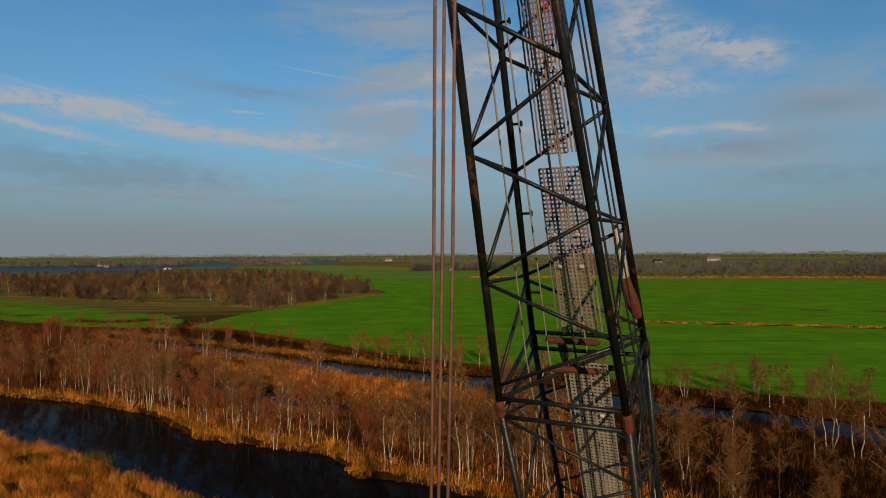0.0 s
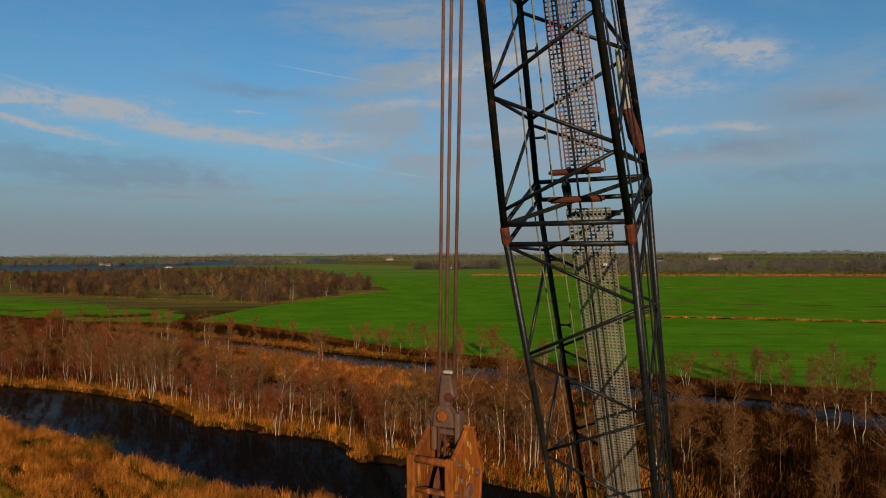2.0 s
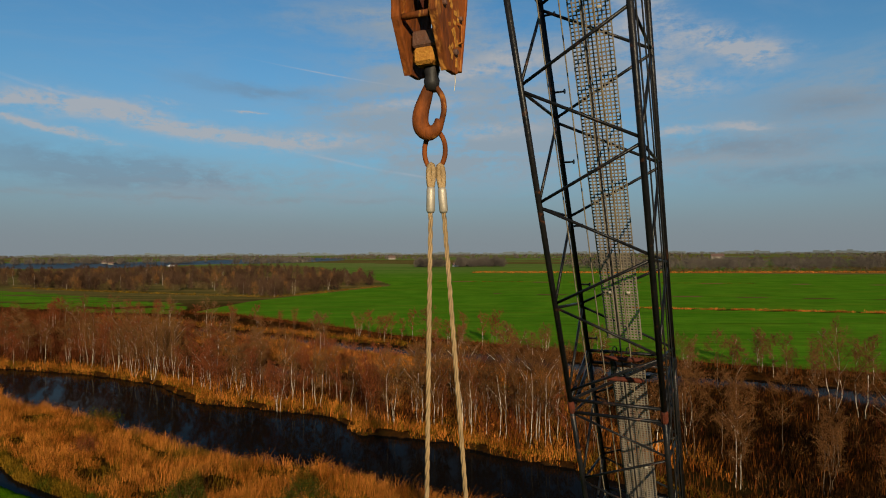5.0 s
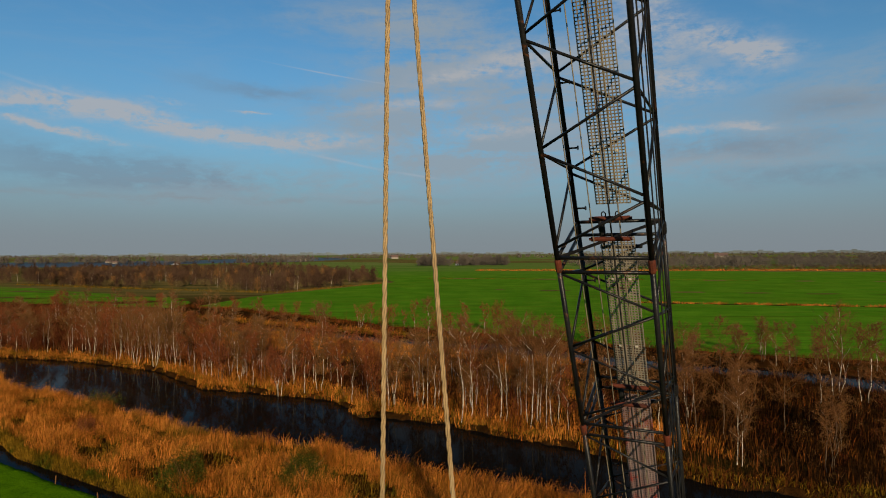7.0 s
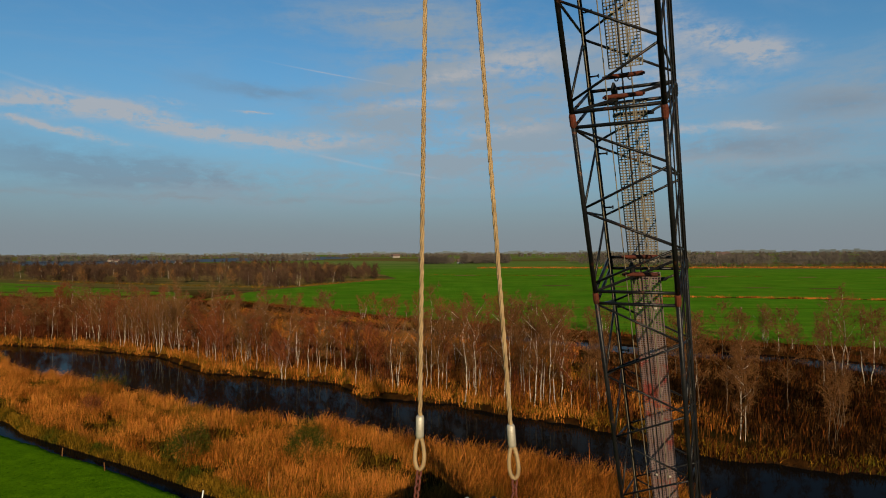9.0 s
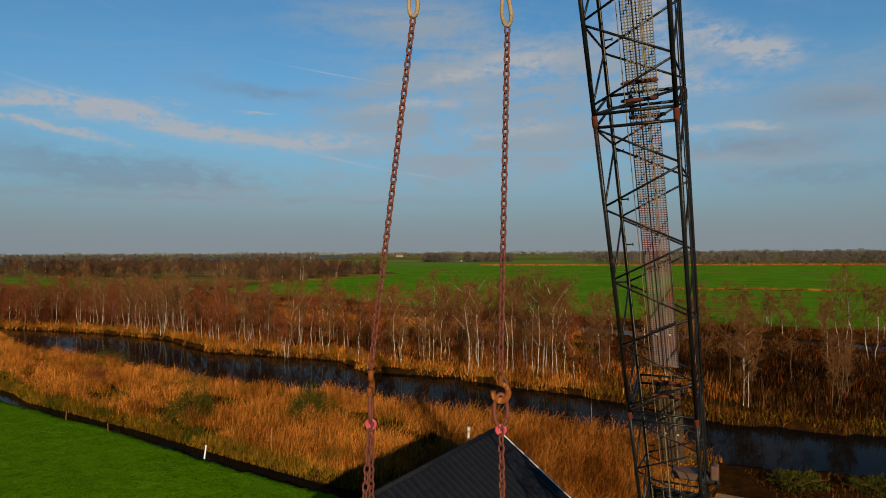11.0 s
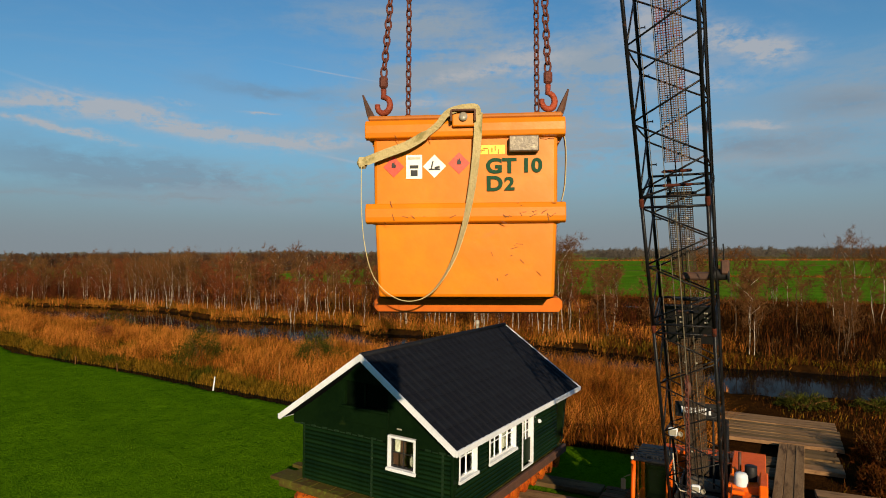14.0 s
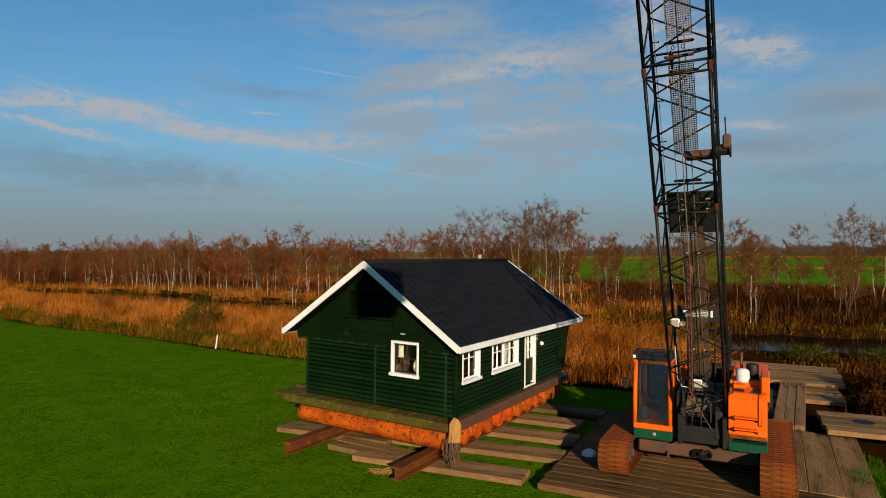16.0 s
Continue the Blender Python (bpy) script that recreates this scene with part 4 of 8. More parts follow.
for w in (-0.36, 0.46):
    part("boom_foot_lug", Shape().prism([(-0.28, 1.30), (0.34, 1.30), (0.22, 1.95), (0.02, 2.08), (-0.18, 1.95)], w - 0.05, w + 0.05, FWD, UP, SIDE, CENTRE + FWD * 1.15), M_BLACK, house_, "thick black boom foot lug")
    part("foot_pin", Shape().lathe([(0.02, -0.10), (0.085, -0.10), (0.085, 0.10), (0.02, 0.10)], cr(1.17, w, 1.86), SIDE, 16), M_RUSTDARK, house_)
part("counterweight", Shape().box(cr(-2.75, 0.05, 1.75), (3.0, 0.75, 1.25), TURNED, 0.08), M_ORANGE, crane, "orange counterweight behind the upper works")
part("gantry", Shape().tube([cr(-0.9, -0.45, 1.4), cr(-1.9, -0.45, 3.6), cr(-2.4, -0.45, 1.9)], 0.055, 8).tube([cr(-0.9, 0.55, 1.4), cr(-1.9, 0.55, 3.6), cr(-2.4, 0.55, 1.9)], 0.055, 8).tube([cr(-1.9, -0.45, 3.6), cr(-1.9, 0.55, 3.6)], 0.05, 8), M_STEEL, crane, "dark steel gantry for the boom hoist")
part("foot_bar", Shape().tube([cr(1.0, -0.95, 1.72), cr(1.0, 1.0, 1.72)], 0.07, 10), M_BLACK, crane)

# operator's cab
CW, CE, CF, CB, CL, CT = -1.60, -0.62, 1.45, -0.15, 1.00, 3.18
cab = part("cab", Shape().box(cr((CF + CB) / 2, (CW + CE) / 2, 1.17), (CE - CW, CF - CB, 0.26), TURNED, 0.03), M_GREENPAINT, crane, "orange operator cab with a dark green sill and roof guard")
part("sill_panel", Shape().box(cr((CF + CB) / 2, (CW + CE) / 2, 1.385), (CE - CW, CF - CB, 0.17), TURNED, 0.02), M_ORANGE, cab, "orange sill panel")
for w in (CW + 0.045, CE - 0.055):
    part("corner_post", Shape().tube([cr(CF - 0.03, w, 1.45), cr(CF - 0.07, w, 2.3), cr(CF - 0.20, w, 3.04)], 0.058, 8), M_ORANGE, cab, smooth=True)
    part("corner_post", Shape().box(cr(CB + 0.06, w, 2.26), (0.11, 0.12, 1.62), TURNED, 0.02), M_ORANGE, cab)
    part("door_post", Shape().box(cr(0.72, w, 2.26), (0.05, 0.07, 1.62), TURNED, 0.012), M_ORANGE, cab)
    part("roof_rail", Shape().box(cr((CF + CB) / 2, w, 3.06), (0.10, CF - CB - 0.05, 0.10), TURNED, 0.03), M_ORANGE, cab)
    part("side_pane", Shape().box(cr((CF + CB) / 2, w, 2.26), (0.012, CF - CB - 0.2, 1.52), TURNED), M_CABGLASS, cab)
    part("lower_side_panel", Shape().box(cr(0.28, w, 1.72), (0.05, 0.80, 0.50), TURNED, 0.01), M_ORANGE, cab)
part("roof_panel", Shape().box(cr((CF + CB) / 2 - 0.05, (CW + CE) / 2, 3.12), (CE - CW - 0.04, CF - CB - 0.10, 0.05), TURNED, 0.02), M_BLACK, cab)
part("windscreen", Shape().box(cr(CF - 0.10, (CW + CE) / 2, 2.24), (CE - CW - 0.16, 0.012, 1.58), TURNED @ Matrix.Rotation(radians(-8), 3, "X")), M_DUSTGLASS, cab, "wide windscreen reflecting the sky")
part("rear_panel", Shape().box(cr(CB + 0.02, (CW + CE) / 2, 2.1), (CE - CW - 0.1, 0.04, 1.3), TURNED, 0.01), M_BLACK, cab)
seat = part("operator_seat", Shape().box(cr(0.45, (CW + CE) / 2, 1.85), (0.5, 0.5, 0.16), TURNED, 0.05).box(cr(0.22, (CW + CE) / 2, 2.25), (0.48, 0.14, 0.75), TURNED, 0.05), M_SEAT, cab)
part("console", Shape().box(cr(1.05, (CW + CE) / 2 + 0.25, 1.72), (0.22, 0.25, 0.45), TURNED, 0.03).box(cr(1.05, (CW + CE) / 2 - 0.25, 1.66), (0.22, 0.25, 0.35), TURNED, 0.03), M_SEAT, cab)
wiper = part("wiper", Shape().tube([cr(CF - 0.02, CW + 0.13, 2.20), cr(CF - 0.02, CW + 0.40, 1.66)], 0.008, 6).tube([cr(CF - 0.02, CW + 0.16, 2.28), cr(CF - 0.02, CW + 0.50, 1.62)], 0.011, 6), M_BLACK, cab)
for i in range(11):
    part("guard_bar", Shape().box(cr(CF - 0.02, CW + 0.04 + (CE - CW - 0.08) * i / 10, 3.27), (0.024, 0.05, 0.10), TURNED, 0.006), M_BLACK, cab, "black roof guard bar")
for i in range(5):
    part("guard_bar", Shape().box(cr(CF - 0.06 - 0.14 * i, (CW + CE) / 2, 3.25 + 0.02 * i), (CE - CW + 0.02, 0.028, 0.03), TURNED, 0.006), M_BLACK, cab, "black roof guard bar")
for w in (CW, CE):
    part("guard_rail", Shape().box(cr(CF - 0.37, w, 3.185), (0.03, 0.72, 0.04), TURNED, 0.008), M_BLACK, cab)
part("marker_lamp", Shape().box(cr(CF - 0.02, CW + 0.04, 3.20), (0.07, 0.06, 0.09), TURNED, 0.015), M_WHITELABEL, cab)
part("mirror", Shape().box(cr(CF + 0.08, CW - 0.18, 2.5), (0.13, 0.04, 0.30), TURNED, 0.02), M_BLACK, cab)
part("mirror_arm", Shape().tube([cr(CF - 0.03, CW, 2.75), cr(CF + 0.08, CW - 0.16, 2.68), cr(CF + 0.08, CW - 0.18, 2.5)], 0.010, 6), M_BLACK, cab)
part("badge", Shape().lathe([(0.045, 0), (0.045, 0.008), (0.02, 0.012)], cr(CF + 0.001, (CW + CE) / 2 + 0.05, 1.20), FWD, 16), M_ALU, cab)

# engine house on the other side
EW, EE, EF, EB = 0.70, 1.56, 1.42, -2.4
eng = part("engine_house", Shape().prism([(EF, 1.34), (EF, 2.30), (EF - 0.16, 2.44), (EF - 0.75, 2.50), (EF - 0.80, 2.62), (EB, 2.62), (EB, 1.34)], EW, EE, FWD, UP, SIDE, CENTRE), M_ORANGE, crane, "orange engine house with a dark green sill", soft=0.02)
part("sill_band", Shape().box(cr((EF + EB) / 2, (EW + EE) / 2, 1.13), (EE - EW + 0.01, EF - EB, 0.22), TURNED, 0.02), M_GREENPAINT, eng, "dark green sill band")
part("tread_strip", Shape().box(cr(EF + 0.012, (EW + EE) / 2, 1.40), (EE - EW - 0.02, 0.03, 0.10), TURNED, 0.008), M_TRACK, eng, "dirty tread strip")
for z in (1.62, 1.90):
    st = part("step", Shape().box(cr(EF + 0.10, (EW + EE) / 2 - 0.04, z), (0.52, 0.18, 0.035), TURNED, 0.008), M_ORANGE, eng)
    for w in (-0.25, 0.25):
        part("step_bracket", Shape().prism([(0, 0), (0.18, 0), (0, -0.12)], -0.012, 0.012, FWD, UP, SIDE, cr(EF, (EW + EE) / 2 - 0.04 + w, z)), M_BLACK, st)
part("grab_rail", Shape().tube([cr(EF + 0.02, EE - 0.12, 1.72), cr(EF + 0.10, EE - 0.12, 1.75), cr(EF + 0.10, EE - 0.12, 2.34), cr(EF - 0.20, EE - 0.12, 2.56), cr(EF - 0.20, EE - 0.12, 2.47)], 0.013, 8), M_ORANGE, eng, smooth=True)
part("grab_rail", Shape().tube([cr(EF - 0.10, EW + 0.10, 2.42), cr(EF - 0.10, EW + 0.10, 2.62), cr(EF - 0.62, EW + 0.10, 2.68), cr(EF - 0.62, EW + 0.10, 2.50)], 0.012, 8), M_BLACK, eng, smooth=True)
for f, w, sx, sy in ((EF - 0.36, EW + 0.24, 0.22, 0.20), (EF - 0.36, EE - 0.22, 0.20, 0.28), (EF - 0.62, EE - 0.22, 0.20, 0.18)):
    part("hatch", Shape().box(cr(f, w, 2.475), (sx, sy, 0.03), TURNED, 0.01), M_BLACK, eng)
dome = part("air_cleaner", Shape().lathe([(0.16, 2.60), (0.165, 2.62), (0.165, 2.82), (0.155, 2.87), (0.125, 2.915), (0.07, 2.935), (0.0, 2.94)], cr(EF - 0.90, EW + 0.30, 0), UP, 24), M_WHITE, eng, "white domed air cleaner", smooth=True)
part("silencer", Shape().lathe([(0.14, 2.60), (0.15, 2.62), (0.15, 2.98), (0.14, 3.0), (0.0, 3.0)], cr(EF - 1.35, EW + 0.52, 0), UP, 24), M_BLACK, eng, smooth=True)
part("exhaust_pipe", Shape().tube([cr(EF - 1.5, EW + 0.25, 2.6), cr(EF - 1.5, EW + 0.25, 3.15), cr(EF - 1.58, EW + 0.25, 3.25)], 0.04, 12), M_RUSTDARK, eng, smooth=True)
part("beacon", Shape().lathe([(0.06, 2.6), (0.06, 2.75), (0.03, 2.79), (0, 2.79)], cr(EF - 1.7, EW + 0.1, 0), UP, 14), plain("beacon_orange", (0.9, 0.20, 0.02), 0.3), eng)
part("side_cabinet", Shape().box(cr(EF - 0.95, EE - 0.04, 2.52), (0.20, 1.10, 0.62), TURNED, 0.03), M_ORANGE, eng)
part("roof_vent", Shape().box(cr(EF - 0.58, EW + 0.24, 2.54), (0.30, 0.22, 0.10), TURNED, 0.02), M_ORANGE, eng)
for i in range(7):
    part("louvre", Shape().box(cr(-0.35 - 0.13 * i, EE + 0.006, 2.15), (0.016, 0.09, 0.5), TURNED, 0.004), M_BLACK, eng)
part("side_mirror", Shape().box(cr(EF - 0.55, EE + 0.07, 2.30), (0.10, 0.05, 0.50), TURNED, 0.02), M_BLACK, eng)

# name board behind the boom: a light sign on a dark board, its letters as plain shapes
board = part("name_board", Shape().box(cr(-0.15, -0.10, 4.25), (1.15, 0.05, 0.42), TURNED, 0.01), M_BLACK, crane, "dark name board with white blocks")
for w, sx, hz in ((-0.42, 0.19, 0.17), (-0.20, 0.19, 0.17), (0.03, 0.20, 0.18), (0.22, 0.06, 0.18)):
    part("letter_block", Shape().box(cr(-0.118, w, 4.25), (sx, 0.012, hz), TURNED, 0.004), M_WHITE, board)
part("board_post", Shape().tube([cr(-0.18, -0.4, 2.0), cr(-0.18, -0.4, 4.1)], 0.03, 8).tube([cr(-0.18, 0.3, 2.0), cr(-0.18, 0.3, 4.1)], 0.03, 8), M_BLACK, board)
# floodlights on the boom foot
for a, b, s, col in ((0.10, 0.25, 21.15, M_WHITE), (0.52, 0.30, 23.0, M_WHITE)):
    fl = part("floodlight", Shape().box(bp(a + 0.08, b, s), (0.22, 0.12, 0.20), TURNED, 0.03), col, crane, "white floodlight bracketed to the boom foot")
    part("lens", Shape().box(bp(a + 0.08, b, s) + FWD * 0.064, (0.17, 0.012, 0.13), TURNED, 0.004), M_ALU, fl)
    part("horn", Shape().lathe([(0.030, 0), (0.036, 0.05), (0.060, 0.09), (0.050, 0.09), (0.020, 0.03)], bp(a + 0.26, b, s + 0.02), FWD, 16), M_ALU, fl)
part("grey_pipe", Shape().tube([bp(0.12, 0.3, 21.9), bp(0.12, 0.3, 22.9), bp(0.22, 0.3, 23.15), bp(0.5, 0.3, 23.15)], 0.016, 8), M_ALU, crane, smooth=True)


# ---- cottage on floats ----
HU, HV = Vector((math.cos(radians(60.085)), math.sin(radians(60.085)), -0.007)).normalized(), Vector((-math.sin(radians(60.085)), math.cos(radians(60.085)), 0.016)).normalized()
HK = HU.cross(HV).normalized()
HN = Vector((-0.291, 15.010, 3.481))
HROT = Matrix((HU, HV, HK)).transposed()
RW, RL, RH = 6.42, 9.27, 2.166
W0, W1, U0, U1, FLOOR, PLATE = 0.32, 5.72, 0.38, 7.75, -1.95, -0.12


def hp(u, v, k):
    """A place in the cottage: along the eaves, across, and up from the eaves' corner."""
    return HN + HU * u + HV * v + HK * k


def hbox(shape, u0, u1, v0, v1, k0, k1, chamfer=0.0):
    return shape.box(hp((u0 + u1) / 2, (v0 + v1) / 2, (k0 + k1) / 2), (abs(u1 - u0), abs(v1 - v0), abs(k1 - k0)), HROT, chamfer)


cottage = thing("cottage", "dark green boarded wooden cottage with charcoal tiled roof standing on floats", "house")
GABLE_WIN = (1.46, 2.42, -1.00, -0.03)
SIDE_OPEN = [(0.62, 1.64, -1.07, -0.04), (2.36, 4.20, -1.08, -0.15), (4.66, 5.58, -1.88, -0.12)]


def wall_blocks(lo, hi, k0, k1, holes):
    """Rectangles of a wall left over round its openings."""
    cuts = sorted({lo, hi, *[h[0] for h in holes], *[h[1] for h in holes]})
    for a, b in zip(cuts[:-1], cuts[1:]):
        gaps = sorted((h[2], h[3]) for h in holes if h[0] <= a + 1e-6 and h[1] >= b - 1e-6)
        z = k0
        for g0, g1 in gaps:
            if g0 > z + 1e-6:
                yield a, b, z, g0
            z = g1
        if z < k1 - 1e-6:
            yield a, b, z, k1


def spans(lo, hi, k, pitch, holes):
    """Stretches of one board that are not cut out by openings."""
    out = [(lo, hi)]
    for a, b, g0, g1 in holes:
        if g0 < k + pitch * 0.7 and g1 > k + pitch * 0.3:
            nxt = []
            for p, q in out:
                if a > p:
                    nxt.append((p, min(q, a)))
                if b < q:
                    nxt.append((max(p, b), q))
            out = [(p, q) for p, q in nxt if q - p > 0.02]
    return out


BOARD = 0.128
walls = {}
s = Shape()
for a, b, z0, z1 in wall_blocks(W0, W1, FLOOR, PLATE, [GABLE_WIN]):
    hbox(s, U0, U0 + 0.10, a, b, z0, z1)
walls["front"] = part("gable_wall", s, M_DARK, cottage, "dark green gable wall of horizontal boards")
s = Shape()
for a, b, z0, z1 in wall_blocks(U0 + 0.102, U1, FLOOR, PLATE, SIDE_OPEN):
    hbox(s, a, b, W0, W0 + 0.10, z0, z1)
walls["side"] = part("side_wall", s, M_DARK, cottage, "dark green side wall with windows and door")
walls["back"] = part("back_wall", hbox(Shape(), U1 - 0.1, U1, W0 + 0.102, W1, FLOOR, PLATE + 0.4), M_HOUSE, cottage)
walls["left"] = part("side_wall", hbox(Shape(), U0 + 0.102, U1 - 0.102, W1 - 0.1, W1, FLOOR, PLATE), M_HOUSE, cottage)
part("cottage_floor", hbox(Shape(), U0 + 0.1, U1, W0 + 0.1, W1 - 0.1, FLOOR - 0.02, FLOOR + 0.06), M_MOSS, cottage)
part("inner_wall", hbox(Shape(), U0 + 0.11, U1 - 0.11, 2.9, 2.96, FLOOR + 0.06, PLATE), M_RUSTDARK, cottage, "brown panelled inner wall")

# gable: upper boarding, proud of the wall, with the dark loft opening
gx = lambda k: (RW / 2 - RW / 2 * (k + 0.12) / RH)        # half width of the roof's inner line at a height
NI0, NI1, NK0, NK1 = 2.45, 4.05, 0.62, 1.32
mid = RW / 2


g = Shape()
e = 0.10
g.prism([(0.22, -0.24), (1.42, -0.24), (1.42, 0.0), (2.46, 0.0), (2.46, -0.24), (6.16, -0.24), (6.16, 0.0), (mid + gx(NK0) - e, NK0 - 0.02), (mid - gx(NK0) + e, NK0 - 0.02), (0.22, 0.0)], U0 - 0.06, U0 + 0.04, HV, HK, HU, HN)
gab = part("gable_boarding", g, M_HOUSE_DARK, cottage, "dark green gable boarding with a dark loft opening")
part("gable_panel", Shape().prism([(mid - gx(NK0) + e, NK0 - 0.02), (NI0, NK0 - 0.02), (NI0, NK1), (mid - gx(NK1) + e, NK1)], U0 - 0.06, U0 + 0.04, HV, HK, HU, HN), M_HOUSE_DARK, gab)
part("gable_panel", Shape().prism([(NI1, NK0 - 0.02), (mid + gx(NK0) - e, NK0 - 0.02), (mid + gx(NK1) - e, NK1), (NI1, NK1)], U0 - 0.06, U0 + 0.04, HV, HK, HU, HN), M_HOUSE_DARK, gab)
part("gable_panel", Shape().prism([(mid - gx(NK1) + e, NK1), (mid + gx(NK1) - e, NK1), (mid + 0.12, RH - 0.16), (mid - 0.12, RH - 0.16)], U0 - 0.06, U0 + 0.04, HV, HK, HU, HN), M_HOUSE_DARK, gab)
part("loft_recess", hbox(Shape(), U0 + 0.041, U0 + 0.07, NI0 - 0.2, NI1 + 0.2, NK0 - 0.1, NK1 + 0.1), M_DARK, gab)
part("loft_sill", hbox(Shape(), U0 - 0.16, U0 + 0.1, NI0 - 0.10, NI1 + 0.10, NK0 - 0.09, NK0 - 0.02, 0.01), M_HOUSE_DARK, gab)
part("loft_post", hbox(Shape(), U0 - 0.02, U0 + 0.05, 3.30, 3.36, NK0, NK1, 0.005), M_HOUSE_DARK, gab)
part("loft_shutter", hbox(Shape(), U0 + 0.1, U0 + 0.13, 3.47, 3.74, NK0, NK1 - 0.1, 0.005), M_HOUSE_DARK, gab)
for i in range(25):
    a = 0.26 + 5.65 * i / 24
    if 1.2 < a < 2.5:
        continue
    part("drip_edge", hbox(Shape(), U0 - 0.085, U0 - 0.061, a, a + 0.20, -0.27, -0.235 + 0.03 * (i % 2), 0.006), M_HOUSE_TRIM, gab)
# hanging dark shutter panel below the sill
part("loft_panel", hbox(Shape(), U0 - 0.10, U0 - 0.062, NI0 - 0.05, NI1 + 0.0, 0.12, NK0 - 0.1, 0.006), M_HOUSE_DARK, gab)

# roof
slope = math.hypot(RW / 2, RH)


def roof_point(u, q, side, lift=0.0):
    """u along the ridge, q metres down from the ridge, side -1 to the door side and +1 to the other."""
    v = RW / 2 + side * q * (RW / 2) / slope
    k = RH - q * RH / slope
    n = HV * (side * RH / slope) + HK * ((RW / 2) / slope)
    return hp(u, v, k) + n * lift


roof_parts = {}
for side, nm in ((-1, "roof_slope"), (1, "roof_slope")):
    pts = [roof_point(u, q, side, l) for l in (-0.10, -0.01) for u, q in ((0, 0), (RL, 0), (RL, slope - 0.02), (0, slope - 0.02))]
    order = [(0, 1, 2, 3), (7, 6, 5, 4), (0, 4, 5, 1), (1, 5, 6, 2), (2, 6, 7, 3), (3, 7, 4, 0)]
    roof_parts[side] = part(nm, Shape().add(pts, order), M_ROOF, cottage, "charcoal tiled roof slope")
ridge = part("ridge_cap", Shape().tube([roof_point(0.02 + 0.0, 0, -1, 0.02), roof_point(RL - 0.02, 0, -1, 0.02)], 0.085, 10), M_ROOF, cottage, smooth=True)
# white barge boards and gutter
for side in (-1, 1):
    for u0, u1, mat in ((-0.045, -0.002, M_WHITE), (RL + 0.002, RL + 0.04, M_WHITE)):
        a, b = roof_point(u0, -0.02, side, 0.05), roof_point(u0, slope + 0.06, side, 0.05)
        c, d = roof_point(u0, slope + 0.06, side, -0.12), roof_point(u0, -0.02, side, -0.12)
        a2, b2, c2, d2 = (p + HU * (u1 - u0) for p in (a, b, c, d))
        part("barge_board", Shape().add([a, b, c, d, a2, b2, c2, d2], [(0, 1, 2, 3), (7, 6, 5, 4), (0, 4, 5, 1), (1, 5, 6, 2), (2, 6, 7, 3), (3, 7, 4, 0)]), mat, cottage, "white barge board")
part("gutter", hbox(Shape(), -0.05, RL + 0.04, -0.075, -0.012, -0.13, 0.035, 0.012), M_WHITE, cottage, "white fascia and gutter")
part("gutter", hbox(Shape(), -0.05, RL + 0.04, RW + 0.012, RW + 0.07, -0.13, 0.035, 0.012), M_WHITE, cottage)
pipe = part("flue_pipe", Shape().tube([hp(8.2, 3.9, 1.4), hp(8.2, 3.9, 2.25)], 0.055, 14).tube([hp(8.2, 3.9, 2.2), hp(8.2, 3.9, 2.40)], 0.075, 14), M_ALU, cottage, "pale metal flue pipe", smooth=True)
# far end: sheltered porch with a leaning side screen
scr = Shape()
A, B, C, D = hp(U1, W0 + 0.05, FLOOR), hp(U1 + 0.55, W0 + 0.05, FLOOR + 0.02), hp(RL - 0.2, W0 + 0.02, -0.10), hp(U1, W0 + 0.02, -0.10)
scr.add([A, B, C, D] + [p + HV * 0.05 for p in (A, B, C, D)], [(3, 2, 1, 0), (4, 5, 6, 7), (0, 1, 5, 4), (1, 2, 6, 5), (2, 3, 7, 6), (3, 0, 4, 7)])
part("porch_screen", scr, M_HOUSE, cottage, "dark leaning porch screen")
part("porch_post", Shape().tube([hp(RL - 0.35, W0 + 0.05, -0.05), hp(U1 + 0.6, W0 + 0.0, FLOOR + 0.02)], 0.035, 8), M_HOUSE, cottage)


